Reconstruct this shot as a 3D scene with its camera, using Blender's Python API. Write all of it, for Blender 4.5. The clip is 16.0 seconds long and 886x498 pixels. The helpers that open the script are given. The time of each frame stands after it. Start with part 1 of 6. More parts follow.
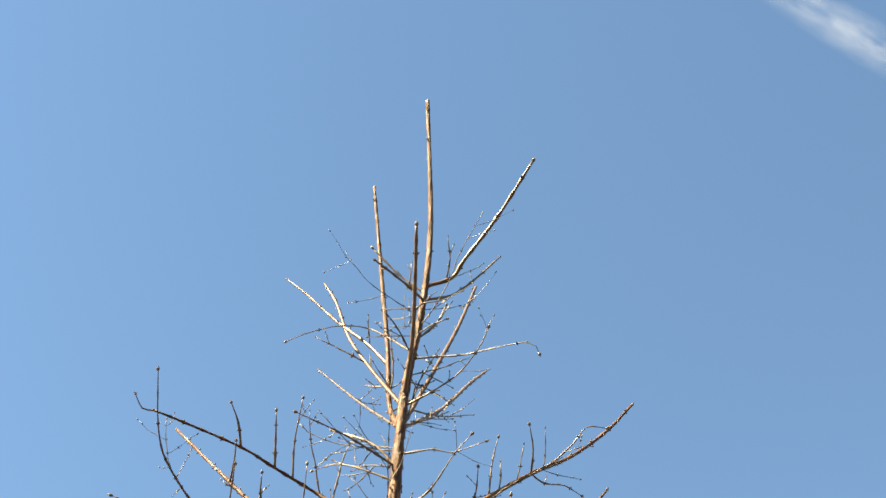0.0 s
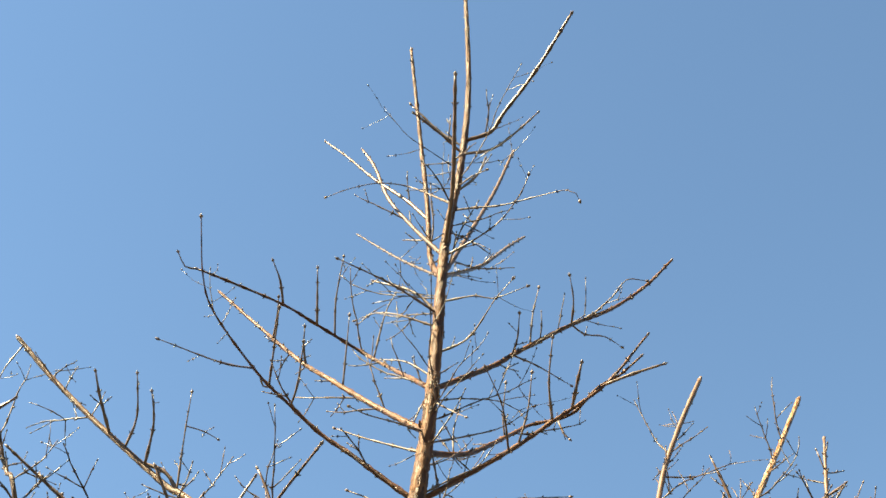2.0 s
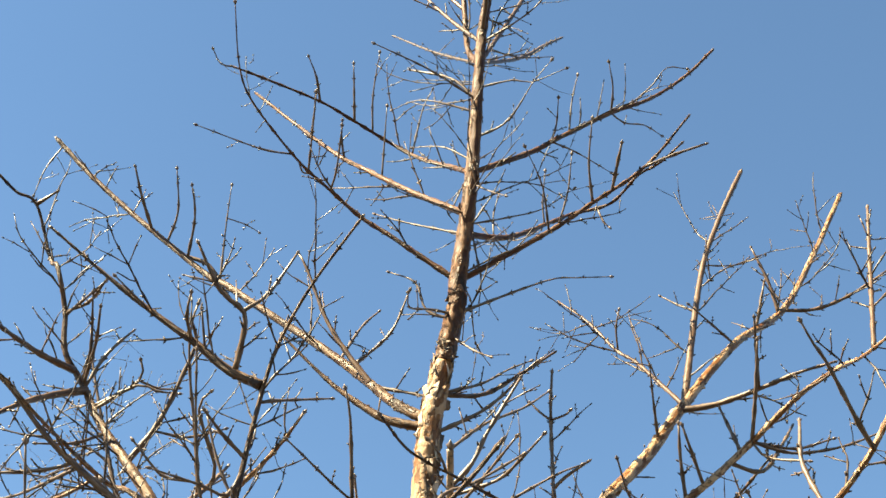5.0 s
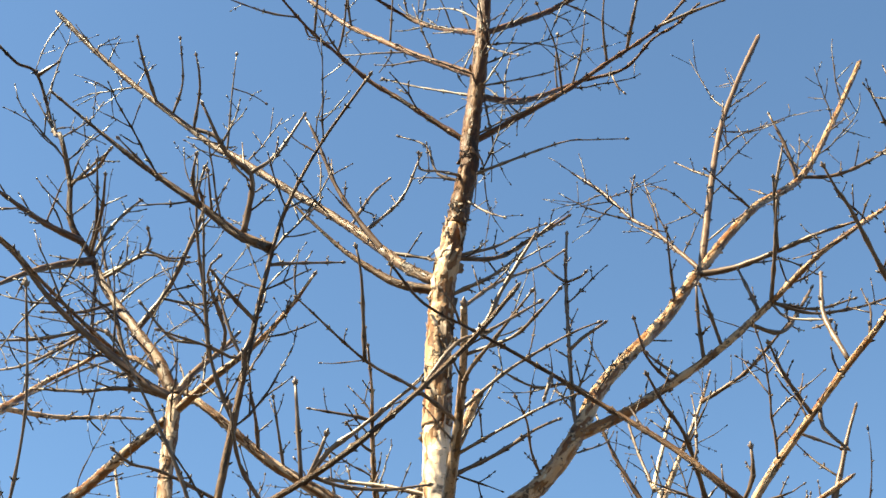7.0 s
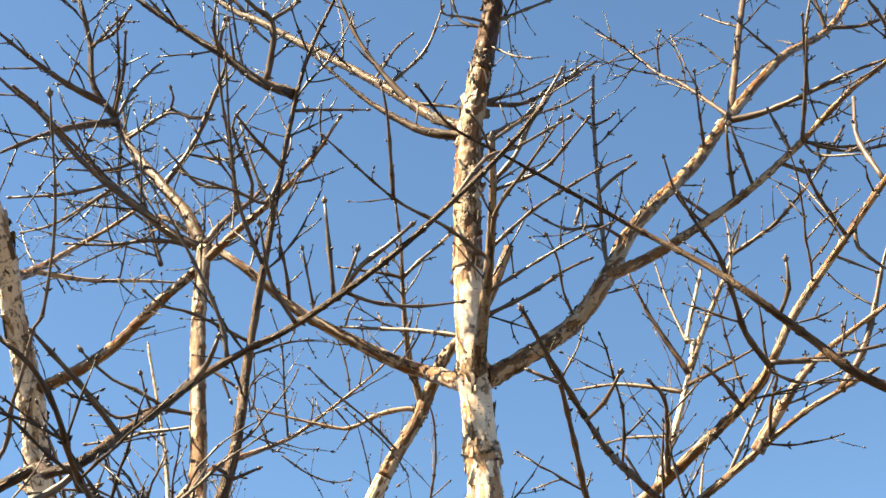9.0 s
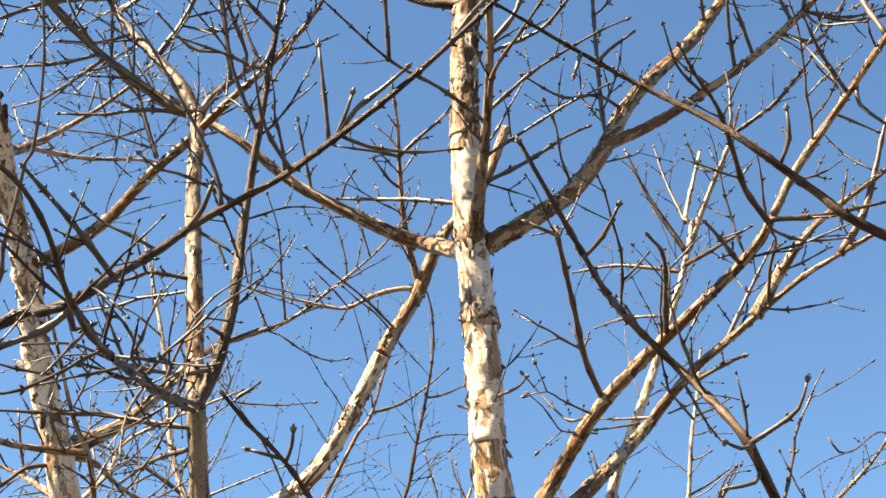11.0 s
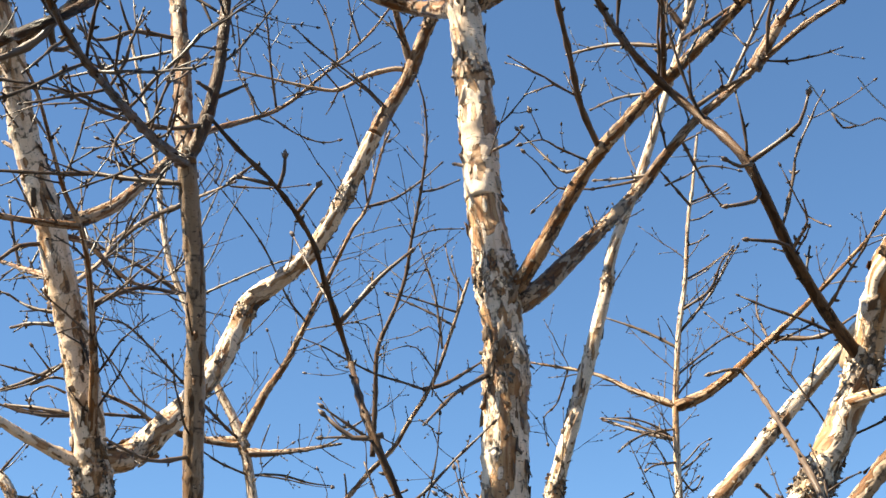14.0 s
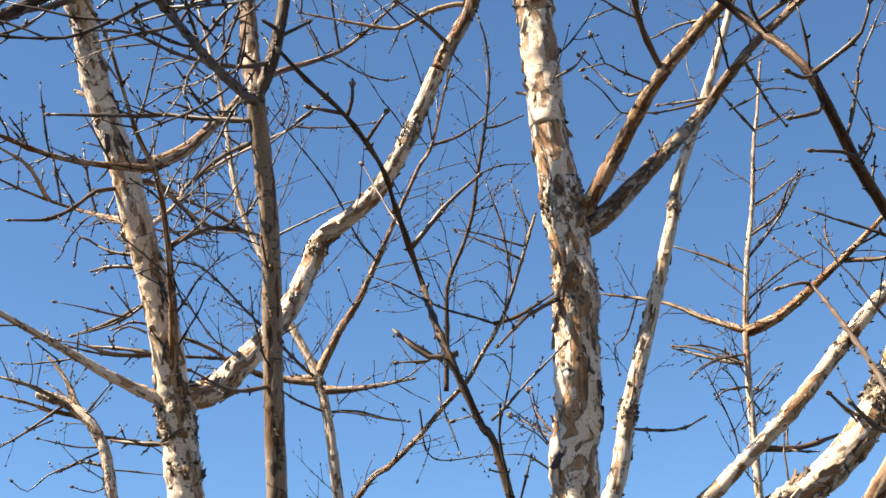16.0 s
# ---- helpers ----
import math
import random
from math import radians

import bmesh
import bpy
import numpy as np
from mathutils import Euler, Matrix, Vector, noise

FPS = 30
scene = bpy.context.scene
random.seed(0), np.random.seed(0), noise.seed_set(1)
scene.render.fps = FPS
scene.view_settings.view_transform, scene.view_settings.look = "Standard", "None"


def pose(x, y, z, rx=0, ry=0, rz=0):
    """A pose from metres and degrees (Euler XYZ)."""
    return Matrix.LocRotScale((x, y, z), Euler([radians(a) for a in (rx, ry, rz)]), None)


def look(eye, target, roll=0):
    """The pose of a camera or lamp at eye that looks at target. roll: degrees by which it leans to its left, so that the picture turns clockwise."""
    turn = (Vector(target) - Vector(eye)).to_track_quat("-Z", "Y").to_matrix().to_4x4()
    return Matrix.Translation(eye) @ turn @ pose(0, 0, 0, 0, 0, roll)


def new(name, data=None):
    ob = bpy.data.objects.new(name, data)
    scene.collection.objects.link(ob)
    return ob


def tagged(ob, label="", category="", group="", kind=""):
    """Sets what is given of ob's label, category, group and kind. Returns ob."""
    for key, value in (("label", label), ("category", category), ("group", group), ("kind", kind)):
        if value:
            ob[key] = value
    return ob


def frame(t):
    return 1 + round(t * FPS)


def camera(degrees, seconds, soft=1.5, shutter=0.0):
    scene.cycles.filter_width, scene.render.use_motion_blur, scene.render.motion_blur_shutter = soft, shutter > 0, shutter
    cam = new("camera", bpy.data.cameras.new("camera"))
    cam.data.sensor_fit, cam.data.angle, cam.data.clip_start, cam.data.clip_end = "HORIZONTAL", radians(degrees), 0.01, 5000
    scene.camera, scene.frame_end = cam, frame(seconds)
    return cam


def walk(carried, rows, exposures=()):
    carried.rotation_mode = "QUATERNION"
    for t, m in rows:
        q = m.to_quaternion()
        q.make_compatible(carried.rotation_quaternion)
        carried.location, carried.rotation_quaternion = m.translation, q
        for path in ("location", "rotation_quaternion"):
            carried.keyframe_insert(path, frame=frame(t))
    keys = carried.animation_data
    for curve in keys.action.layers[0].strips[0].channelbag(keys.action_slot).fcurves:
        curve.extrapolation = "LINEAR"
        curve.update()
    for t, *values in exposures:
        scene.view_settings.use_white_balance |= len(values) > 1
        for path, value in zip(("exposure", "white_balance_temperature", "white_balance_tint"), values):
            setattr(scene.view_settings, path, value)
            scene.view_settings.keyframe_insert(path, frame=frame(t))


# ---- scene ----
cam = camera(35.0, 16.0, soft=1.6)
# seconds, eye in metres, turn in degrees
PATH = [
    (0, -0.0000, -0.0000, 1.9500, 142.000, -0.000, 0.000),
    (0.5, 0.0046, 0.0083, 1.9356, 141.149, -0.199, 0.303),
    (1, -0.0078, 0.0650, 1.9042, 139.806, -0.275, 0.727),
    (1.5, -0.0222, 0.1187, 1.8524, 138.714, -0.385, 1.114),
    (2, -0.0229, 0.1319, 1.8312, 138.365, -0.604, 1.334),
    (2.5, -0.0236, 0.1227, 1.8309, 137.980, -0.720, 1.686),
    (3, -0.0252, 0.1598, 1.8043, 136.894, -0.788, 2.047),
    (3.5, -0.0234, 0.1880, 1.7851, 135.815, -0.686, 2.395),
    (4, -0.0280, 0.2272, 1.7566, 134.666, -0.770, 2.670),
    (4.5, -0.0353, 0.2563, 1.7402, 133.269, -0.958, 2.897),
    (5, -0.0339, 0.2646, 1.7252, 132.083, -0.996, 3.023),
    (7.5, -0.0411, 0.4217, 1.6807, 127.100, -0.551, 4.505),
    (8, -0.0296, 0.4522, 1.6304, 126.189, -0.404, 5.143),
    (8.5, -0.0571, 0.4751, 1.6019, 125.543, -0.201, 5.325),
    (9, -0.0562, 0.4993, 1.5856, 124.626, 0.063, 5.715),
    (11.5, -0.0703, 0.6183, 1.4505, 120.705, 0.351, 5.735),
    (12, -0.0804, 0.6507, 1.4064, 119.427, 0.436, 5.540),
    (12.5, -0.0665, 0.6775, 1.3820, 117.928, 0.776, 5.729),
    (13, -0.0562, 0.6962, 1.3655, 117.035, 1.151, 5.972),
    (13.5, -0.0550, 0.7073, 1.3579, 116.425, 1.365, 6.163),
    (14, -0.0786, 0.7190, 1.3447, 115.672, 1.433, 6.106),
    (14.5, -0.0647, 0.7146, 1.3352, 114.975, 1.691, 6.372),
    (15, -0.0686, 0.7042, 1.3205, 114.603, 1.938, 6.562),
    (15.5, -0.0662, 0.7041, 1.3125, 114.148, 2.177, 7.110),
    (16, -0.0824, 0.6957, 1.2919, 113.660, 2.110, 9.362),
]
walk(cam, [(t, pose(x, y, z, rx, ry, rz)) for t, x, y, z, rx, ry, rz in PATH], exposures=[(0.0, 2.89, 8850, -3), (5.0, 2.64, 7900, -4), (9.0, 2.54, 7550, -2), (11.5, 2.40, 7100, -1), (13.0, 2.13, 6750, -1), (15.0, 2.06, 6600, 0), (16.0, 1.94, 6450, 1)])

# ---- world, sun and exposure ----
SUN_HEIGHT, SUN_LEFT = 49.0, 115.0  # degrees over the horizon; degrees to the left of the first view
world = bpy.data.worlds.new("sky")
scene.world = world
world.use_nodes = True
nt = world.node_tree
sky = nt.nodes.new("ShaderNodeTexSky")
sky.sky_type, sky.sun_disc = "NISHITA", False
sky.sun_elevation, sky.sun_rotation = radians(SUN_HEIGHT), radians(-SUN_LEFT)
sky.air_density, sky.dust_density, sky.ozone_density, sky.altitude = 1.0, 0.0, 7.0, 1500
nt.links.new(sky.outputs[0], nt.nodes["Background"].inputs[0])
nt.nodes["Background"].inputs[1].default_value = 0.0505
sun_data = bpy.data.lights.new("sun", "SUN")
sun_data.energy, sun_data.angle, sun_data.color = 5.0, radians(0.53), (1.0, 0.87, 0.72)
sun = new("sun", sun_data)
a, e = radians(SUN_LEFT), radians(SUN_HEIGHT)
SUN_DIR = Vector((-math.sin(a) * math.cos(e), math.cos(a) * math.cos(e), math.sin(e)))
sun.matrix_world = Matrix.Translation(SUN_DIR * 50) @ SUN_DIR.to_track_quat("Z", "Y").to_matrix().to_4x4()


# ---- materials ----
def ramp(tree, source, *stops):
    n = tree.nodes.new("ShaderNodeValToRGB")
    while len(n.color_ramp.elements) < len(stops):
        n.color_ramp.elements.new(0.5)
    for el, (p, c) in zip(n.color_ramp.elements, stops):
        el.position, el.color = p, (*c, 1) if len(c) == 3 else c
    tree.links.new(source, n.inputs[0])
    return n.outputs[0]


def mix(tree, factor, one, two, mode="MIX"):
    n = tree.nodes.new("ShaderNodeMix")
    n.data_type, n.blend_type = "RGBA", mode
    for k, v in ((0, factor), (6, one), (7, two)):
        if hasattr(v, "is_output"):
            tree.links.new(v, n.inputs[k])
        else:
            n.inputs[k].default_value = v
    return n.outputs[2]


def stretched(tree, coords, sx, sy, sz):
    m = tree.nodes.new("ShaderNodeMapping")
    m.inputs["Scale"].default_value = (sx, sy, sz)
    tree.links.new(coords, m.inputs[0])
    return m.outputs[0]


def noise_of(tree, coords, scale, detail=4.0, rough=0.6):
    n = tree.nodes.new("ShaderNodeTexNoise")
    n.inputs["Scale"].default_value, n.inputs["Detail"].default_value, n.inputs["Roughness"].default_value = scale, detail, rough
    tree.links.new(coords, n.inputs["Vector"])
    return n.outputs["Fac"]


def material(name, rough=0.8):
    m = bpy.data.materials.new(name)
    m.use_nodes = True
    b = m.node_tree.nodes["Principled BSDF"]
    b.inputs["Roughness"].default_value = rough
    b.inputs["Specular IOR Level"].default_value = 0.3
    return m, m.node_tree, b


def bump(tree, shader, height, strength, distance):
    n = tree.nodes.new("ShaderNodeBump")
    n.inputs["Strength"].default_value, n.inputs["Distance"].default_value = strength, distance
    tree.links.new(height, n.inputs["Height"])
    tree.links.new(n.outputs[0], shader.inputs["Normal"])


def peeling_bark(name, cream, tan, rust, grey, ragged=0.5, gloss=0.40, sheen=0.2):
    """Papery bark: glossy pale sheets that blush tan, torn in places to rust new bark, with short dark breathing pores across."""
    m, t, b = material(name, gloss)
    b.inputs["Specular IOR Level"].default_value = sheen
    uv = t.nodes.new("ShaderNodeUVMap").outputs[0]  # metres round and along the stem
    obj = t.nodes.new("ShaderNodeTexCoord").outputs["Object"]
    # shade colour painted into cracks, gaps and torn edges
    dark = (0.030, 0.020, 0.014)
    # the sheet: pale, blushing tan in long soft patches
    blush = noise_of(t, stretched(t, uv, 11, 3.5, 1), 1.0, 4, 0.55)
    col = ramp(t, blush, (0.38, cream), (0.54, cream), (0.70, tan))
    cloudy = noise_of(t, stretched(t, uv, 42, 16, 1), 1.0, 5, 0.6)
    col = mix(t, 0.35, col, ramp(t, cloudy, (0.34, (0.62, 0.55, 0.50)), (0.52, (1, 1, 1))), "MULTIPLY")
    # torn stretches: rust beneath; the shade along each edge is painted as a thin dark rim
    loose = noise_of(t, stretched(t, uv, 105, 42, 1), 1.0, 8, 0.72)
    torn, knotty = [t.nodes.new("ShaderNodeAttribute") for _ in range(2)]
    torn.attribute_name, knotty.attribute_name = "torn", "knotty"
    sheets = mix(t, 0.5, torn.outputs["Fac"], loose)
    cut = 0.50
    under = mix(t, ramp(t, noise_of(t, stretched(t, uv, 60, 12, 1), 1.0, 4, 0.6), (0.4, (0, 0, 0)), (0.6, (1, 1, 1))), (*rust, 1), (*tan, 1))
    col = mix(t, ramp(t, sheets, (cut, (0, 0, 0)), (cut + 0.015, (1, 1, 1))), col, under)
    col = mix(t, ramp(t, sheets, (cut - 0.006, (0, 0, 0)), (cut, (0.75, 0.75, 0.75)), (cut + 0.022, (0.7, 0.7, 0.7)), (cut + 0.05, (0, 0, 0))), col, (*dark, 1))
    # shaggy stretches: upright torn plates, each of its own tone, the gaps between painted dark as shade
    bent = t.nodes.new("ShaderNodeVectorMath")
    bent.operation = "ADD"
    warp = t.nodes.new("ShaderNodeTexNoise")
    warp.inputs["Scale"].default_value, warp.inputs["Detail"].default_value = 1.0, 5
    t.links.new(stretched(t, uv, 70, 40, 1), warp.inputs["Vector"])
    t.links.new(stretched(t, uv, 62, 30, 1), bent.inputs[0])
    t.links.new(stretched(t, warp.outputs["Color"], 2.6, 2.2, 0), bent.inputs[1])
    cells, gaps = [t.nodes.new("ShaderNodeTexVoronoi") for _ in range(2)]
    gaps.feature = "DISTANCE_TO_EDGE"
    for c in (cells, gaps):
        c.inputs["Scale"].default_value = 1.0
        t.links.new(bent.outputs[0], c.inputs["Vector"])
    split = t.nodes.new("ShaderNodeSeparateColor")
    t.links.new(cells.outputs["Color"], split.inputs[0])
    plate = ramp(t, split.outputs[0], (0.0, grey), (0.20, tan), (0.40, cream), (0.82, cream), (0.95, rust))
    torn = ramp(t, noise_of(t, stretched(t, uv, 45, 30, 1), 1.0, 3, 0.5), (0.46, (0, 0, 0)), (0.62, (0.09, 0.09, 0.09)))
    width = t.nodes.new("ShaderNodeMath")
    width.operation = "SUBTRACT"
    t.links.new(gaps.outputs["Distance"], width.inputs[0])
    t.links.new(torn, width.inputs[1])
    plate = mix(t, ramp(t, width.outputs[0], (-0.0, (0.9, 0.9, 0.9)), (0.05, (0, 0, 0))), plate, (*dark, 1))
    zone = noise_of(t, stretched(t, uv, 13, 6.5, 1), 1.0, 4, 0.6)
    zone = mix(t, 0.16, zone, knotty.outputs["Fac"], "ADD")
    shaggy = ramp(t, zone, (0.64 - 0.14 * ragged, (0, 0, 0)), (0.67 - 0.14 * ragged, (1, 1, 1)))
    col = mix(t, shaggy, col, plate)
    lift = mix(t, 0.6, ramp(t, gaps.outputs["Distance"], (0.0, (0, 0, 0)), (0.16, (1, 1, 1))), split.outputs[1])
    # pores: short dark dashes across the stem
    pores = noise_of(t, stretched(t, uv, 80, 330, 1), 1.0, 1, 0.4)
    sparse = noise_of(t, stretched(t, uv, 30, 22, 1), 1.0, 2, 0.5)
    col = mix(t, mix(t, 1.0, ramp(t, pores, (0.665, (0, 0, 0)), (0.695, (1, 1, 1))), ramp(t, sparse, (0.40, (0.3, 0.3, 0.3)), (0.50, (1, 1, 1))), "MULTIPLY"), col, (0.028, 0.019, 0.013, 1))
    # old leaf scars: uneven dark rings round the stem
    ring = noise_of(t, stretched(t, uv, 5, 13, 1), 1.0, 3, 0.45)
    worn = ramp(t, noise_of(t, stretched(t, uv, 70, 60, 1), 1.0, 3, 0.6), (0.42, (0, 0, 0)), (0.56, (0.85, 0.85, 0.85)))
    col = mix(t, mix(t, 1.0, ramp(t, ring, (0.485, (0, 0, 0)), (0.497, (1, 1, 1)), (0.508, (1, 1, 1)), (0.522, (0, 0, 0))), worn, "MULTIPLY"), col, (0.035, 0.024, 0.017, 1))
    # fine upright grain
    grain = noise_of(t, stretched(t, uv, 260, 40, 1), 1.0, 4, 0.65)
    col = mix(t, 0.42, col, ramp(t, grain, (0.32, (0.50, 0.42, 0.36)), (0.50, (1, 1, 1)), (0.70, (1.12, 1.10, 1.08))), "MULTIPLY")
    # cracks: ragged tears, the shade inside them painted dark
    rims = noise_of(t, stretched(t, uv, 60, 34, 1), 1.0, 8, 0.75)
    edge = 0.78 - 0.07 * min(ragged, 1.0)
    col = mix(t, ramp(t, rims, (edge, (0, 0, 0)), (edge + 0.03, (0.92, 0.92, 0.92))), col, (*dark, 1))
    big = noise_of(t, obj, 5.0, 3, 0.6)
    col = mix(t, 0.32, col, ramp(t, big, (0.34, (0.62, 0.52, 0.44)), (0.52, (1, 1, 1))), "MULTIPLY")
    t.links.new(col, b.inputs["Base Color"])
    t.links.new(ramp(t, cloudy, (0.35, (gloss + 0.25,) * 3), (0.6, (gloss - 0.05,) * 3)), b.inputs["Roughness"])
    h = mix(t, 0.35, ramp(t, sheets, (cut - 0.03, (0.9, 0.9, 0.9)), (cut, (1, 1, 1)), (cut + 0.03, (0.3, 0.3, 0.3))),
            ramp(t, rims, (0.40, (0.4, 0.4, 0.4)), (edge, (0.9, 0.9, 0.9)), (edge + 0.03, (0, 0, 0))))
    bump(t, b, mix(t, shaggy, h, lift), 0.9, 0.006)
    return m


def twig_bark(name, light, dark, pale):
    m, t, b = material(name, 0.45)
    uv = t.nodes.new("ShaderNodeUVMap").outputs[0]
    rnd = t.nodes.new("ShaderNodeObjectInfo").outputs["Random"]
    streak = noise_of(t, stretched(t, uv, 140, 22, 1), 1.0, 5, 0.65)
    col = ramp(t, streak, (0.32, dark), (0.55, light), (0.72, pale))
    speck = noise_of(t, stretched(t, uv, 320, 240, 1), 1.0, 2, 0.5)
    col = mix(t, ramp(t, speck, (0.62, (0, 0, 0)), (0.70, (0.7, 0.7, 0.7))), col, (0.06, 0.045, 0.035, 1))
    col = mix(t, 0.6, col, ramp(t, rnd, (0.0, (0.55, 0.5, 0.47)), (1.0, (1, 1, 1))), "MULTIPLY")
    t.links.new(col, b.inputs["Base Color"])
    bump(t, b, streak, 0.5, 0.0012)
    return m


BARK = peeling_bark("peeling_bark", (0.74, 0.572, 0.43), (0.50, 0.31, 0.17), (0.23, 0.105, 0.040), (0.15, 0.110, 0.080), 0.05, 0.38, 0.35)
LIMB_BARK = peeling_bark("limb_bark", (0.40, 0.285, 0.195), (0.20, 0.094, 0.037), (0.105, 0.042, 0.013), (0.055, 0.035, 0.024), 0.5)
TAN_BARK = peeling_bark("tan_bark", (0.41, 0.265, 0.155), (0.22, 0.098, 0.033), (0.115, 0.043, 0.012), (0.055, 0.034, 0.022), 0.5)
RUSTY = peeling_bark("rusty_bark", (0.128, 0.056, 0.021), (0.078, 0.027, 0.008), (0.045, 0.014, 0.004), (0.022, 0.012, 0.007), 0.7, 0.5, 0.2)
# brown limb bark with the shade of the undersides put into its colour
SHADED_BARK = peeling_bark("shaded_limb_bark", (0.110, 0.060, 0.030), (0.062, 0.028, 0.011), (0.032, 0.014, 0.006), (0.018, 0.011, 0.007), 0.5, 0.42, 0.2)
SHAGGY = peeling_bark("shaggy_bark", (0.73, 0.565, 0.425), (0.42, 0.25, 0.125), (0.24, 0.10, 0.032), (0.13, 0.095, 0.070), 0.5, 0.40, 0.35)
STEM_BARK = peeling_bark("brown_stem_bark", (0.28, 0.195, 0.130), (0.14, 0.076, 0.036), (0.057, 0.028, 0.012), (0.032, 0.021, 0.014), 0.2, 0.36)
GREY_BARK = twig_bark("gnarled_grey_bark", (0.145, 0.098, 0.070), (0.040, 0.026, 0.019), (0.30, 0.24, 0.19))
SMOOTH = twig_bark("smooth_brown_bark", (0.115, 0.065, 0.037), (0.030, 0.017, 0.010), (0.24, 0.16, 0.105))
TWIG = twig_bark("twig_bark", (0.058, 0.035, 0.021), (0.017, 0.010, 0.006), (0.135, 0.093, 0.064))
SHOOT = twig_bark("young_shoot_bark", (0.130, 0.086, 0.060), (0.042, 0.027, 0.018), (0.21, 0.158, 0.122))
SPUR = twig_bark("bud_scar_bark", (0.036, 0.025, 0.018), (0.014, 0.010, 0.008), (0.09, 0.068, 0.054))
BUD = twig_bark("downy_bud", (0.18, 0.132, 0.108), (0.08, 0.054, 0.040), (0.29, 0.24, 0.21))


def flake_material(name, island, *tones):
    m, t, b = material(name, 0.6)
    uv = t.nodes.new("ShaderNodeUVMap").outputs[0]
    rnd = t.nodes.new("ShaderNodeNewGeometry").outputs["Random Per Island"] if island else t.nodes.new("ShaderNodeObjectInfo").outputs["Random"]
    col = ramp(t, rnd, *tones)
    n = noise_of(t, stretched(t, uv, 160, 400, 1), 1.0, 4, 0.6)
    col = mix(t, 0.7, col, ramp(t, n, (0.35, (0.35, 0.30, 0.26)), (0.6, (1, 1, 1))), "MULTIPLY")
    t.links.new(col, b.inputs["Base Color"])
    bump(t, b, n, 0.4, 0.001)
    return m


OUTER = ((0.0, (0.60, 0.47, 0.36)), (0.40, (0.42, 0.30, 0.205)), (0.66, (0.21, 0.112, 0.052)), (0.86, (0.11, 0.068, 0.042)), (1.0, (0.05, 0.034, 0.024)))
INNER = ((0.0, (0.21, 0.092, 0.036)), (0.5, (0.11, 0.06, 0.033)), (1.0, (0.04, 0.026, 0.018)))
GNARLED = ((0.0, (0.33, 0.255, 0.19)), (0.35, (0.17, 0.122, 0.086)), (1.0, (0.034, 0.024, 0.017)))
FLAKE, FLAKE_BACK = flake_material("peeled_bark", False, *OUTER), flake_material("peeled_bark_back", False, *INNER)
RAGS, RAGS_BACK = flake_material("ragged_bark", True, *OUTER), flake_material("ragged_bark_back", True, *INNER)
RUST_TONES = ((0.0, (0.21, 0.10, 0.042)), (0.45, (0.09, 0.042, 0.017)), (1.0, (0.035, 0.022, 0.015)))
RUST_FLAKE, RUST_RAGS = flake_material("peeled_rusty_bark", False, *RUST_TONES), flake_material("ragged_rusty_bark", True, *RUST_TONES)
CRUST = flake_material("gnarled_bark", True, *GNARLED)


def dim_ground():
    m, t, b = material("dim_ground_colour", 0.9)
    obj = t.nodes.new("ShaderNodeTexCoord").outputs["Object"]
    n = noise_of(t, obj, 1.5, 8, 0.7)
    # darker than plain soil, so that less light bounces up to the limbs
    col = ramp(t, n, (0.3, (0.014, 0.011, 0.008)), (0.5, (0.026, 0.021, 0.014)), (0.7, (0.050, 0.040, 0.026)))
    t.links.new(col, b.inputs["Base Color"])
    bump(t, b, n, 0.6, 0.03)
    return m


# ---- ground: out of view, coloured dark to limit bounced light ----
def ground_sheet():
    me = bpy.data.meshes.new("ground")
    n, verts, faces = 48, [], []
    for i in range(n + 1):
        r = 0.0 if i == 0 else 0.4 * 1.22 ** i
        for j in range(n):
            p = 2 * math.pi * j / n
            x, y = r * math.cos(p), r * math.sin(p)
            verts.append((x, y, 0.03 * noise.noise((x * 0.6, y * 0.6, 0.0)) if r < 60 else 0.0))
    for i in range(n):
        for j in range(n):
            k = (j + 1) % n
            faces.append((i * n + j, (i + 1) * n + j, (i + 1) * n + k, i * n + k))
    me.from_pydata(verts, [], faces)
    me.materials.append(dim_ground())
    return tagged(new("ground", me), "unseen ground under the trees, kept dark to limit bounced light", "ground", kind="structure")


ground_sheet()

# ---- trees ----
rnd, spur_luck = random.Random(7), random.Random(23)


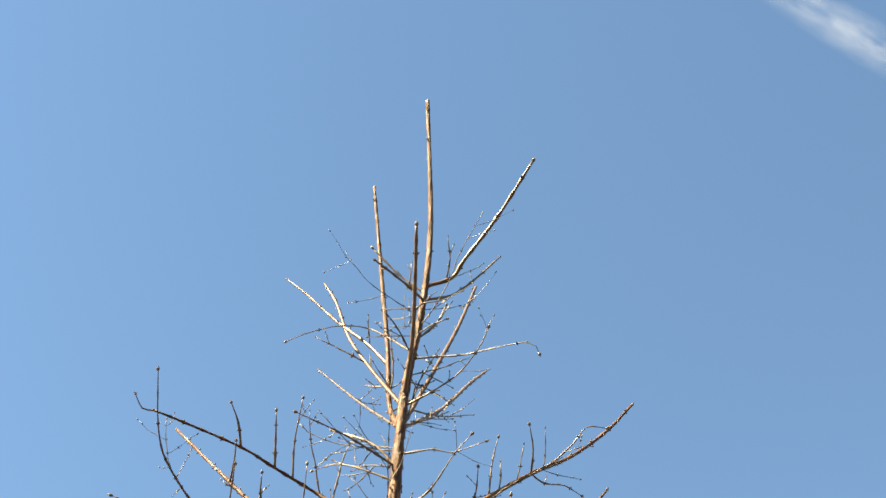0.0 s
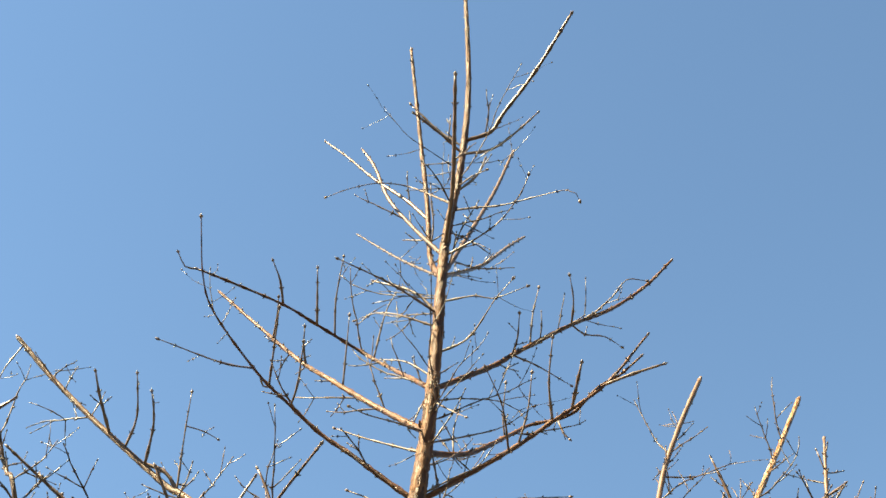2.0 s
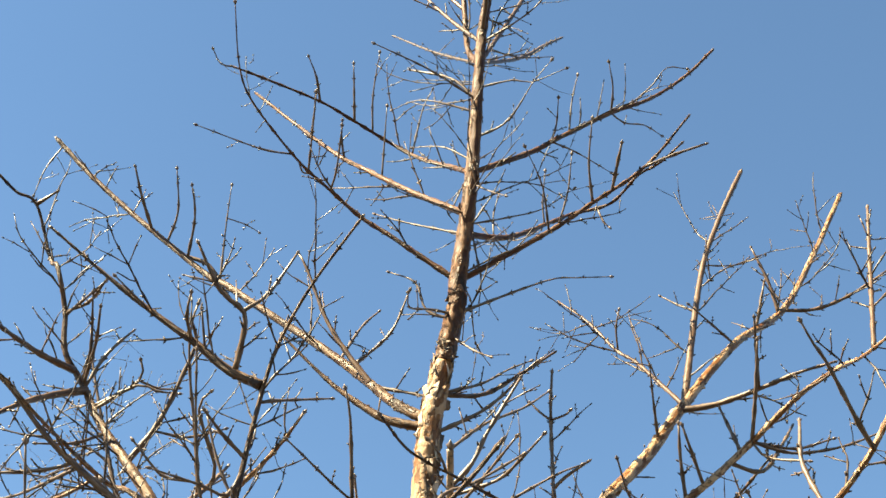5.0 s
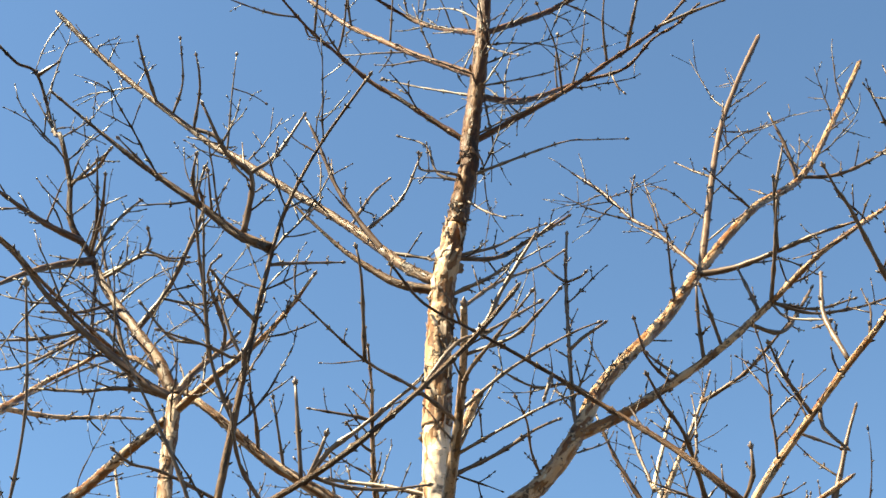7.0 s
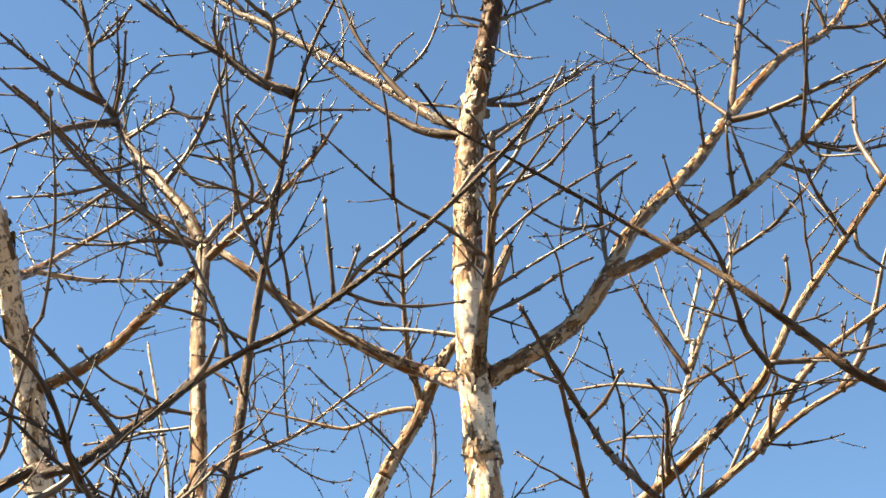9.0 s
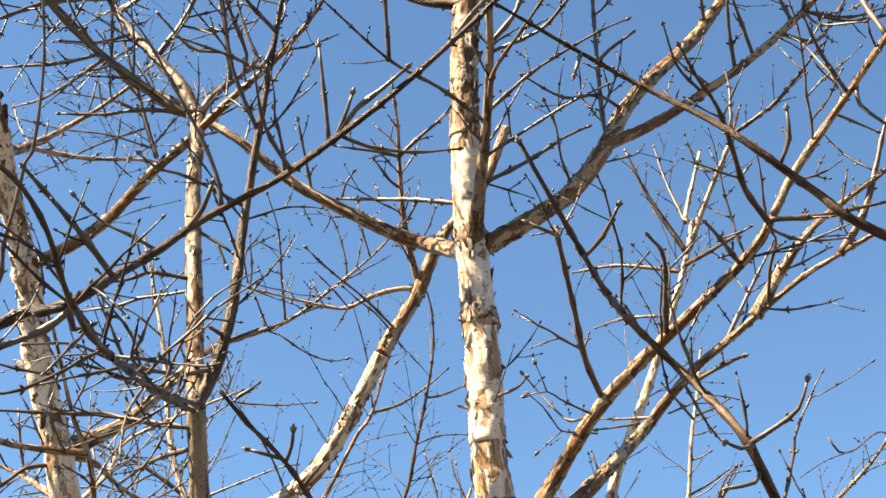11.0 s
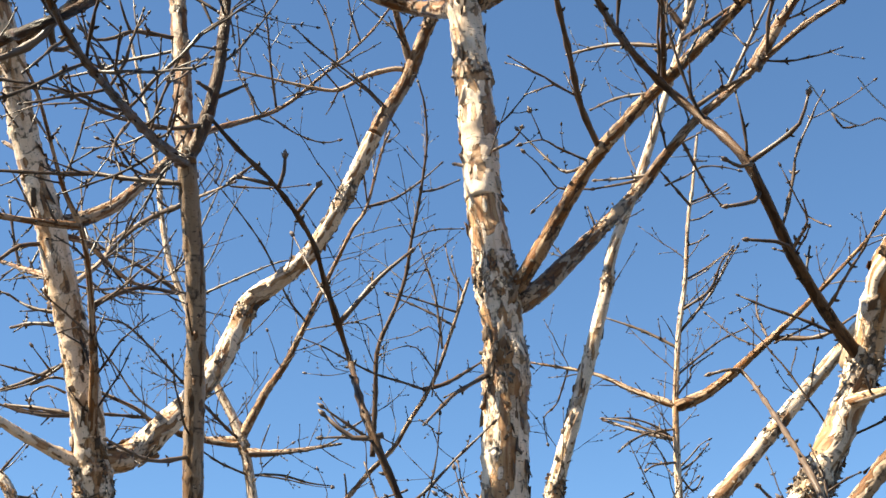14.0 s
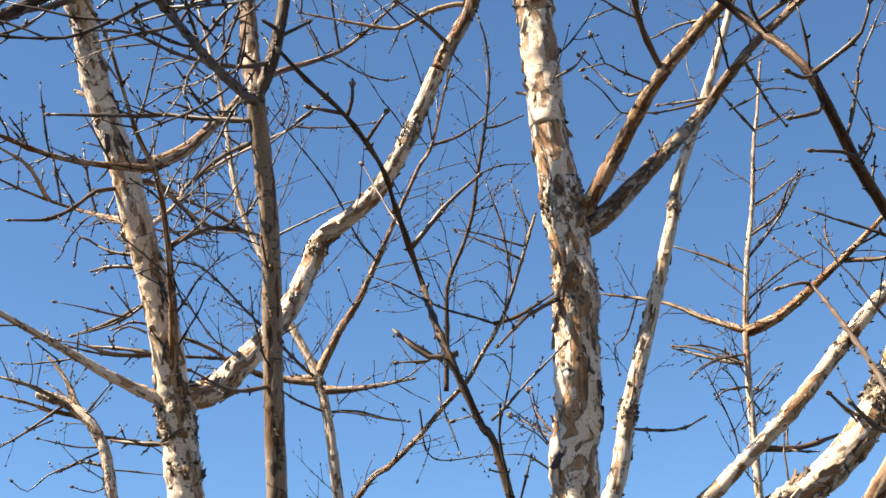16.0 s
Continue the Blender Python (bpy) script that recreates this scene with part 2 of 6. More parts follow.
class Shape:
    """Vertices, faces and metre-true UVs of one mesh."""

    def __init__(self):
        self.v, self.f, self.uv, self.mi, self.worn = [], [], [], [], {}

    def tube(self, pts, radii, sides, rough=0.0, seed=0.0, closed=True, shag=0.0, gnarl=()):
        base, n = len(self.v), len(pts)
        up = Vector((0.13, 0.31, 0.94))
        along = 0.0
        rows = []
        for i, p in enumerate(pts):
            d = (pts[min(i + 1, n - 1)] - pts[max(i - 1, 0)]).normalized()
            u = d.cross(up)
            if u.length < 1e-4:
                u = d.cross(Vector((1, 0, 0)))
            u.normalize()
            w = d.cross(u)
            if i:
                along += (p - pts[i - 1]).length
            rows.append(along)
            for j in range(sides):
                q = 2 * math.pi * j / sides
                o = u * math.cos(q) + w * math.sin(q)
                r = radii[i]
                if rough:
                    r *= 1 + rough * (noise.noise(p * 26 + o * 1.3 + Vector((seed, 0, 0))) + 0.7 * noise.noise(p * 90 + o * 2.6))
                if shag:
                    # sheets of bark torn away in uneven upright patches, in two layers
                    knot = gnarl[i]
                    spot = Vector((math.cos(q) * 1.7 + seed * 7, math.sin(q) * 1.7, along * 10))
                    fine = Vector((math.cos(q) * 3.4, math.sin(q) * 3.4 + seed * 5, along * 30))
                    gone = 0.75 * noise.noise(spot) + 0.7 * noise.noise(fine) + shag - 0.5 + 0.25 * knot
                    torn = max(0.0, min(1.0, 0.5 + gone * 2.6))
                    lip = math.exp(-((torn - 0.3) / 0.16) ** 2) * (0.5 + noise.noise(fine * 0.7))
                    r += min(0.0034, r * 0.12) * max(0.0, lip)
                    deep = max(0.0, min(1.0, 0.5 + (noise.noise(fine * 1.7) - 0.25 + 0.3 * knot) * 3))
                    r -= min(0.0030, r * 0.12) * torn - min(0.003, r * 0.12) * knot * (deep - 0.3)
                    self.worn[len(self.v)] = (torn, knot)
                self.v.append(p + o * r)
        circ = 2 * math.pi * max(radii)
        for i in range(n - 1):
            for j in range(sides):
                k = (j + 1) % sides
                self.f.append((base + i * sides + j, base + i * sides + k, base + (i + 1) * sides + k, base + (i + 1) * sides + j))
                a, b = j / sides * circ + seed, (j + 1) / sides * circ + seed
                self.uv.append(((a, rows[i]), (b, rows[i]), (b, rows[i + 1]), (a, rows[i + 1])))
        if closed:
            for i in (0, n - 1):
                ring = tuple(base + i * sides + j for j in range(sides))
                self.f.append(ring[::-1] if i == 0 else ring)
                self.uv.append(tuple((seed, rows[i]) for _ in ring))

    def bud(self, p, d, size, sides=5):
        """A pointed scaly bud."""
        d = d.normalized()
        pts = [p - d * size * 0.1, p + d * size * 0.3, p + d * size * 0.7, p + d * size * 1.15]
        self.tube(pts, [size * 0.24, size * 0.36, size * 0.27, size * 0.03], sides)

    def mesh(self, name, *mats):
        me = bpy.data.meshes.new(name)
        me.from_pydata(self.v, [], self.f)
        layer = me.uv_layers.new(name="UVMap")
        layer.data.foreach_set("uv", [c for f in self.uv for q in f for c in q])
        for m in mats:
            me.materials.append(m)
        if self.mi:
            me.polygons.foreach_set("material_index", self.mi)
        if self.worn:
            for k, title in enumerate(("torn", "knotty")):
                layer = me.attributes.new(title, "FLOAT", "POINT")
                layer.data.foreach_set("value", [self.worn.get(i, (0.0, 0.0))[k] for i in range(len(self.v))])
        me.polygons.foreach_set("use_smooth", [True] * len(me.polygons))
        return me


def spline(pts, step):
    """A smooth line through the points, in steps of about that length."""
    pts = [Vector(p) for p in pts]
    if len(pts) == 2:
        pts.insert(1, (pts[0] + pts[1]) / 2)
    p = [2 * pts[0] - pts[1], *pts, 2 * pts[-1] - pts[-2]]
    out = []
    for i in range(1, len(p) - 2):
        a, b, c, d = p[i - 1:i + 3]
        n = max(2, int((c - b).length / step))
        for k in range(n):
            u = k / n
            out.append(0.5 * (2 * b + (c - a) * u + (2 * a - 5 * b + 4 * c - d) * u * u + (3 * b - a - 3 * c + d) * u ** 3))
    return out + [pts[-1]]


def side_ways(d):
    u = d.cross(Vector((0, 0, 1)))
    if u.length < 0.05:
        u = d.cross(Vector((1, 0, 0)))
    u.normalize()
    return u, d.cross(u).normalized()


def shoot_shape(shape, p, d, length, r, depth=0):
    """One thin shoot: it bends upward, has paired buds at its nodes and a bud at its tip; some nodes bear side shoots."""
    steps = max(3, int(length / 0.022))
    pts, radii = [p.copy()], [r]
    lift = rnd.uniform(0.0, 0.16)
    d = d.normalized()
    for i in range(steps):
        d = (d + Vector((rnd.gauss(0, 0.09), rnd.gauss(0, 0.09), rnd.gauss(0, 0.07) + lift * 0.5))).normalized()
        pts.append(pts[-1] + d * (length / steps))
        radii.append(r * (1 - 0.55 * (i + 1) / steps))
    for i in range(1, steps):
        if i % 2 == 0:
            radii[i] *= 1.6
    shape.tube(pts, radii, 5 if r > 0.0016 else 4, seed=rnd.random())
    turn = rnd.uniform(0, 6.28)
    for i in range(1, steps):
        if i % 2 or i < 2:
            continue
        g = (pts[i + 1] - pts[i - 1]).normalized()
        u, w = side_ways(g)
        turn += math.pi / 2
        o = u * math.cos(turn) + w * math.sin(turn)
        for s in (1, -1):
            if depth == 0 and rnd.random() < 0.28 and length > 0.07:
                shoot_shape(shape, pts[i], g * 0.75 + o * s * 0.9, length * rnd.uniform(0.2, 0.5), radii[i] * 0.6, 1)
            elif rnd.random() < 0.75:
                shape.bud(pts[i] + o * s * radii[i] * 0.7, g * 0.8 + o * s, max(0.0048, radii[i] * 2.4), 4)
    shape.bud(pts[-1], d, max(0.0065, radii[-1] * 3.4))


def part(name, me, parent, label=""):
    ob = new(name, me)
    ob.parent = parent
    return tagged(ob, label) if label else ob


def flake_shapes():
    """Thin torn sheets of bark that hold by one edge and curl off the stem, one long; outer and inner face differ."""
    made = []
    for k in range(14):
        s = Shape()
        nu, nv = 5, 4
        curl, wid = rnd.uniform(0.25, 1.3) if k % 3 else rnd.uniform(1.3, 2.3), rnd.uniform(0.25, 0.5)
        skew = rnd.uniform(-0.25, 0.25)
        trim = [rnd.uniform(0.0, 0.45) for _ in range(nv)]
        sides = [[rnd.uniform(0.75, 1.25) for _ in range(nu)] for _ in range(2)]
        for side in (0, 1):
            for i in range(nu):
                for j in range(nv):
                    u, v = i / (nu - 1) * (1 - trim[j]), (j / (nv - 1) - 0.5)
                    w = wid * (sides[0][i] if v < 0 else sides[1][i]) * (1 - 0.3 * u)
                    q = curl * u
                    out = (1 - math.cos(q)) / curl
                    s.v.append(Vector((v * w + skew * u, 0.03 + out - 0.5 * v * v * w + (0.03 if side else 0), math.sin(q) / curl)))
        m = nu * nv
        for side in (0, 1):
            for i in range(nu - 1):
                for j in range(nv - 1):
                    a = side * m + i * nv + j
                    f = (a, a + 1, a + nv + 1, a + nv)
                    s.f.append(f if side else f[::-1])
                    s.mi.append(0 if side else 1)
        rim = [(0, j) for j in range(nv)] + [(i, nv - 1) for i in range(1, nu)] + [(nu - 1, j) for j in range(nv - 2, -1, -1)] + [(i, 0) for i in range(nu - 2, 0, -1)]
        for (i, j), (x, y) in zip(rim, rim[1:] + rim[:1]):
            a, b = i * nv + j, x * nv + y
            s.f.append((a, b, b + m, a + m))
            s.mi.append(1)
        s.uv = [tuple((s.v[i].x * 0.02, s.v[i].z * 0.02) for i in f) for f in s.f]
        made.append(s)
    return made


FLAKE_SHAPES = flake_shapes()
FLAKES = [s.mesh("bark_flake", FLAKE, FLAKE_BACK) for s in FLAKE_SHAPES]
RUST_FLAKES = [s.mesh("bark_flake", RUST_FLAKE, FLAKE_BACK) for s in FLAKE_SHAPES]


def flakes(ob, line, radii, count, base, knots, rusty=False):
    """Loose bark on a stem: some forty flakes of their own, the rest joined; in stretches, and as a crust round the knots."""
    widest = max(radii)
    rest, crust = Shape(), Shape()
    shift = Vector((rnd.random() * 9, 0, 0))
    collar = [i for i in range(1, len(line) - 1) if any(abs(line[i].z + base.z - k) < 0.03 for k in knots)]
    own, crusty = 0, min(0.22, 0.010 / widest)
    for made in range(count * 2):
        knot = bool(collar) and rnd.random() < crusty
        i = rnd.choice(collar) if knot else rnd.randrange(1, len(line) - 1)
        if line[i].z + base.z < 1.2 or rnd.random() > radii[i] / widest:
            continue
        d = (line[i + 1] - line[i - 1]).normalized()
        u, w = side_ways(d)
        q = rnd.uniform(0, 2 * math.pi)
        o = (u * math.cos(q) + w * math.sin(q)).normalized()
        if not knot and noise.noise(line[i] * 7 + o * 0.5 + shift) < rnd.uniform(-0.22, 0.35):
            continue
        across = d.cross(o)
        way = rnd.random()
        z = d if way < 0.3 else -d if way < 0.55 else across if way < 0.8 else -across
        z = (z + (across if way < 0.55 else d) * rnd.gauss(0, 0.35)).normalized()
        x = o.cross(z).normalized()
        z = x.cross(o)
        m = Matrix((x, o, z)).transposed().to_4x4()
        m.translation = line[i] + o * radii[i] * (0.95 if knot else 0.97)
        slim = min(1.0, radii[i] / 0.035 + 0.15)
        size = rnd.uniform(0.008, 0.034) * slim * (1.35 if widest > 0.03 else 1.0)
        if knot:
            size = rnd.uniform(0.006, 0.017) * slim
            m = m @ Matrix.Diagonal((size * 1.5, size * rnd.uniform(0.5, 1.1), size, 1))
        elif way < 0.55:
            m = m @ Matrix.Diagonal((size * rnd.uniform(0.6, 1.1), size * rnd.uniform(0.15, 0.5), size, 1))
        else:
            m = m @ Matrix.Diagonal((size * rnd.uniform(1.8, 3.2), size * rnd.uniform(0.2, 0.5), size * 0.45, 1))
        if not knot and own < 40 and made % 3 == 0:
            f = new("bark_flake", rnd.choice(RUST_FLAKES if rusty else FLAKES))
            f.parent = ob
            f.matrix_basis = m
            own += 1
        else:
            src, to = rnd.choice(FLAKE_SHAPES), crust if knot and rnd.random() < 0.75 else rest
            k = len(to.v)
            to.v += [m @ v for v in src.v]
            to.f += [tuple(a + k for a in f) for f in src.f]
            to.uv += src.uv
            if to is rest:
                to.mi += src.mi
    if rest.v:
        tagged(part("loose_bark", rest.mesh("loose_bark", RUST_RAGS if rusty else RAGS, RAGS_BACK), ob), kind="stuff")
    if crust.v:
        tagged(part("bark_crust", crust.mesh("bark_crust", CRUST), ob), kind="stuff")


def tree(base, label):
    root = new("tree", None)
    root.location = base
    root.empty_display_size = 0.2
    return tagged(root, label, "tree", "bare trees of the grove")


# how much of each bark has torn away
SHAG = {"peeling_bark": 0.30, "limb_bark": 0.5, "tan_bark": 0.5, "rusty_bark": 0.55, "shaded_limb_bark": 0.4, "shaggy_bark": 0.43, "brown_stem_bark": 0.28}


def limb(root, name, r0, r1, *pts, twigs=1.0, peel=1.0, bark=None, knots=(), fine=1.0, sprays=0):
    """A limb of a tree through the points, from its root to its tip, with its shoots."""
    base = root.location
    trunk = name == "trunk"
    thick = max(r0, r1)
    line = spline([Vector(p) - base for p in pts], 0.007 if thick > 0.012 else 0.02)
    n = len(line)
    length = sum((b - a).length for a, b in zip(line, line[1:]))
    radii, gone, node_at, nodes = [], 0.0, rnd.uniform(0.03, 0.07), []
    gap = 0.055 if thick < 0.012 else 0.085
    for i in range(n):
        if i:
            gone += (line[i] - line[i - 1]).length
        r = r1 + (r0 - r1) * (1 - gone / length) ** (1.0 if trunk else 1.65)
        if gone > node_at and i < n - 2:
            nodes.append(i)
            node_at += gap * rnd.uniform(0.75, 1.35)
        radii.append(r)
    for i in nodes:
        radii[i] *= 1.42 if radii[i] < 0.0055 else 1.22 if radii[i] < 0.008 else 1.1 if thick < 0.02 else 1.05
    if r1 < 0.007 and thick < 0.0145 and twigs > 0.01:
        for i in range(n):
            radii[i] *= 1 - 0.2 * max(0.0, i / (n - 1) - 0.65) / 0.35
    for i in range(n):
        for k in knots:
            radii[i] *= 1 + 0.13 * math.exp(-((line[i].z + base.z - k) / 0.022) ** 2)
    shape = Shape()
    quarter = rnd.uniform(0, 3.14)
    for i in nodes:
        if radii[i] < 0.015 and twigs > 0.01:
            u, w = side_ways((line[i + 1] - line[i - 1]).normalized())
            quarter += math.pi / 2
            o = u * math.cos(quarter) + w * math.sin(quarter)
            for s in (1, -1):
                slender = radii[i] < 0.0065
                size = max(0.0055, radii[i] * 1.3) if slender else rnd.uniform(0.005, 0.009)
                if not slender and spur_luck.random() > 0.4 or slender and spur_luck.random() > 0.92:
                    continue
                shape.bud(line[i] + o * s * radii[i] * 0.85, o * s + (line[i + 1] - line[i]).normalized() * 0.9, size, 4)
    shape.mi = [1] * len(shape.f)
    mat = bark if bark else SMOOTH if not peel and thick > 0.007 else BARK if trunk and thick > 0.02 else LIMB_BARK if thick > 0.0105 else SMOOTH if thick > 0.0058 else SHOOT
    if thick > 0.012 and not knots:
        knots = [p[2] + rnd.uniform(-0.05, 0.05) for p in pts if rnd.random() < 0.4]
    gnarl = [max((math.exp(-((q.z + base.z - k) / 0.02) ** 2) for k in knots), default=0.0) for q in line]
    shape.tube(line, radii, 24 if thick > 0.02 else 14 if thick > 0.008 else 7, rough=0.07 if trunk else 0.06 if thick > 0.012 else 0.03,
               seed=rnd.random() * 9, shag=SHAG.get(mat.name, 0.0) if thick > 0.008 else 0.0, gnarl=gnarl)
    shape.mi += [0] * (len(shape.f) - len(shape.mi))
    if r1 < 0.012 and twigs > 0.01:
        end = (line[-1] - line[-2]).normalized()
        u, w = side_ways(end)
        for o, size in ((end, 1.15), (end + u * 0.7, 0.8), (end - u * 0.7, 0.8)):
            shape.bud(line[-1], o, max(0.010, min(0.016, r1 * 2.2)) * size, 6)
    shape.mi += [2] * (len(shape.f) - len(shape.mi))
    turn = rnd.uniform(0, 6.28)
    ob = part(name, shape.mesh(name, mat, SPUR, BUD), root)
    made = 0
    for i in nodes:
        g = (line[i + 1] - line[i - 1]).normalized()
        u, w = side_ways(g)
        turn += math.pi / 2 + rnd.gauss(0, 0.2)
        o = u * math.cos(turn) + w * math.sin(turn)
        r = radii[i]
        for s in (1, -1):
            x = rnd.random()
            free = i > n * (0.66 if twigs < 0.5 else 0.9)
            if free or x > 0.55 * twigs and r < 0.006:
                continue
            if r < 0.013 and x < 0.72 * twigs:
                sh = Shape()
                way = g * rnd.uniform(0.3, 1.0) + o * s + Vector((0, 0, 0.35))
                l = min(0.30, length * 0.38) * rnd.uniform(0.2, 1.0) ** 1.3
                shoot_shape(sh, line[i], way, max(0.03, l), max(0.0009, min(0.0026, r * 0.4)) * fine)
                part("twig", sh.mesh("twig", TWIG if rnd.random() < 0.62 else SHOOT), ob)
            elif 0.013 <= r and x < 0.28 * twigs:
                sh = Shape()
                shoot_shape(sh, line[i] + o * s * r * 0.8, g * 0.6 + o * s + Vector((0, 0, 0.3)), rnd.uniform(0.03, 0.22), rnd.uniform(0.0013, 0.0026) * fine)
                part("twig", sh.mesh("twig", TWIG), ob)
    for _ in range(sprays):
        i = int(rnd.uniform(0.05, 0.62) * n)
        q = rnd.uniform(0, 2 * math.pi)
        sh = Shape()
        shoot_shape(sh, line[i], Vector((math.cos(q), math.sin(q), rnd.uniform(-0.1, 0.5))), rnd.uniform(0.15, 0.42), rnd.uniform(0.0014, 0.0024))
        part("twig", sh.mesh("twig", TWIG if rnd.random() < 0.7 else SHOOT), ob)
    if thick > 0.012:
        flakes(ob, line, radii, int(peel * length * (430 if trunk else 230) * min(1.2, thick / 0.03)), base, knots, bark in (RUSTY, SHADED_BARK, GREY_BARK, STEM_BARK))
    return ob


# the tallest tree, in the middle
root = tree((-0.260, 3.364, 0), "tall bare tree with peeling cream bark and many whorled limbs")
limb(root, "trunk", 0.0720, 0.0360, (-0.260, 3.367, -0.030), (-0.250, 3.316, 1.199), (-0.233, 3.231, 1.896), (-0.217, 3.213, 2.039), (-0.202, 3.189, 2.236), (-0.204, 3.170, 2.387), (-0.227, 3.142, 2.615), twigs=0.3, peel=1.1, bark=SHAGGY, knots=(2.47, 2.43, 2.25, 2.30))
limb(root, "trunk", 0.0360, 0.0310, (-0.227, 3.142, 2.615), (-0.230, 3.122, 2.783), (-0.251, 3.083, 3.102), (-0.256, 3.058, 3.299), twigs=0.3, peel=0.55, knots=(2.42, 2.47, 2.78, 2.88, 3.07, 3.40))
limb(root, "leader", 0.0335, 0.0272, (-0.256, 3.058, 3.299), (-0.249, 3.021, 3.601), (-0.215, 2.995, 3.816), twigs=0.3, peel=1.6, bark=TAN_BARK)
limb(root, "leader", 0.0262, 0.0071, (-0.215, 2.995, 3.816), (-0.180, 2.973, 3.994), (-0.179, 2.965, 4.056), (-0.143, 2.923, 4.404), (-0.113, 2.860, 4.912), (-0.067, 2.821, 5.235), (-0.041, 2.773, 5.623), (-0.055, 2.695, 6.255), twigs=0.15, bark=RUSTY, sprays=18)
limb(root, "limb", 0.0081, 0.0046, (-0.143, 2.923, 4.404), (-0.363, 3.469, 5.045), (-0.548, 3.380, 5.118), (-0.658, 3.324, 5.157), (-0.839, 3.249, 5.195), (-0.933, 3.210, 5.210), twigs=0.3, bark=RUSTY)
limb(root, "limb", 0.0088, 0.0055, (-0.143, 2.923, 4.404), (0.020, 3.044, 4.603), (0.097, 3.090, 4.704), (0.269, 3.182, 4.908), (0.405, 3.248, 5.043), (0.529, 3.288, 5.189), (0.631, 3.307, 5.333), twigs=0.3, bark=RUSTY)
limb(root, "limb", 0.0098, 0.0058, (-0.156, 2.940, 4.266), (-0.318, 3.096, 4.505), (-0.454, 3.221, 4.714), (-0.580, 3.320, 4.896), (-0.768, 3.437, 5.187), (-0.926, 3.515, 5.422), twigs=0.3, bark=RUSTY)
limb(root, "limb", 0.0083, 0.0019, (-0.179, 2.965, 4.056), (-0.348, 2.949, 4.197), (-0.433, 2.938, 4.261), (-0.518, 2.906, 4.334), (-0.612, 2.864, 4.417), (-0.732, 2.781, 4.556), (-0.762, 2.701, 4.618), (-0.764, 2.575, 4.718), twigs=0.3, bark=RUSTY)
limb(root, "branch", 0.0028, 0.0015, (-0.621, 2.859, 4.427), (-0.703, 2.825, 4.417), (-0.853, 2.733, 4.414), twigs=0.3)
limb(root, "limb", 0.0089, 0.0040, (-0.179, 2.965, 4.056), (0.058, 2.984, 4.239), (0.167, 2.986, 4.333), (0.328, 2.979, 4.469), (0.455, 2.942, 4.621), twigs=0.3, bark=RUSTY)
limb(root, "branch", 0.0045, 0.0038, (0.328, 2.979, 4.469), (0.405, 2.950, 4.482), (0.485, 2.922, 4.490), twigs=0.3)
limb(root, "limb", 0.0096, 0.0043, (-0.163, 2.947, 4.202), (-0.049, 3.115, 4.343), (0.085, 3.330, 4.601), (0.141, 3.408, 4.701), (0.262, 3.379, 4.716), (0.348, 3.312, 4.769), (0.408, 3.284, 4.786), (0.476, 3.235, 4.820), twigs=0.3, bark=RUSTY)
limb(root, "branch", 0.0046, 0.0016, (-0.186, 2.977, 3.959), (0.044, 3.040, 4.116), (0.127, 3.071, 4.152), (0.219, 3.107, 4.184), twigs=0.3)
limb(root, "limb", 0.0065, 0.0052, (-0.055, 2.806, 5.351), (0.028, 2.795, 5.380), (0.068, 2.758, 5.425), (0.172, 2.670, 5.531), (0.287, 2.545, 5.662), twigs=0.08)
limb(root, "limb", 0.0050, 0.0030, (-0.061, 2.814, 5.294), (0.028, 2.837, 5.345), (0.101, 2.840, 5.427), (0.182, 2.833, 5.531), twigs=0.08)
limb(root, "limb", 0.0100, 0.0067, (-0.122, 2.875, 4.794), (-0.161, 2.991, 5.004), (-0.176, 3.006, 5.275), (-0.200, 3.003, 5.552), (-0.225, 2.982, 5.834), (-0.247, 2.950, 6.077), twigs=0.08, bark=RUSTY)
limb(root, "limb", 0.0075, 0.0054, (-0.113, 2.860, 4.912), (-0.089, 2.732, 5.021), (-0.081, 2.588, 5.132), (-0.077, 2.467, 5.217), twigs=0.3)
limb(root, "limb", 0.0067, 0.0061, (-0.122, 2.875, 4.794), (-0.021, 3.122, 5.323), (0.051, 3.257, 5.666), (0.122, 3.375, 6.031), twigs=0.08)
limb(root, "limb", 0.0059, 0.0033, (-0.172, 3.006, 5.205), (-0.248, 3.041, 5.346), (-0.359, 3.087, 5.511), (-0.466, 3.119, 5.680), (-0.548, 3.141, 5.794), twigs=0.08)
limb(root, "limb", 0.0061, 0.0053, (-0.116, 2.865, 4.875), (-0.219, 3.059, 5.225), (-0.321, 3.221, 5.569), (-0.391, 3.340, 5.898), (-0.451, 3.412, 6.098), twigs=0.08)
limb(root, "branch", 0.0034, 0.0013, (-0.116, 2.865, 4.875), (-0.022, 2.809, 4.888), (0.052, 2.749, 4.902), (0.109, 2.668, 4.928), (0.128, 2.623, 4.944), twigs=0.3)
limb(root, "limb", 0.0053, 0.0056, (-0.122, 2.875, 4.794), (-0.004, 3.253, 5.261), (0.094, 3.612, 5.754), (0.171, 3.838, 6.069), twigs=0.08)
limb(root, "branch", 0.0039, 0.0034, (-0.129, 2.891, 4.660), (-0.203, 2.899, 4.761), (-0.324, 2.951, 4.864), twigs=0.3)
limb(root, "branch", 0.0040, 0.0026, (-0.122, 2.875, 4.794), (-0.272, 3.208, 5.245), (-0.469, 3.612, 5.835), twigs=0.3)
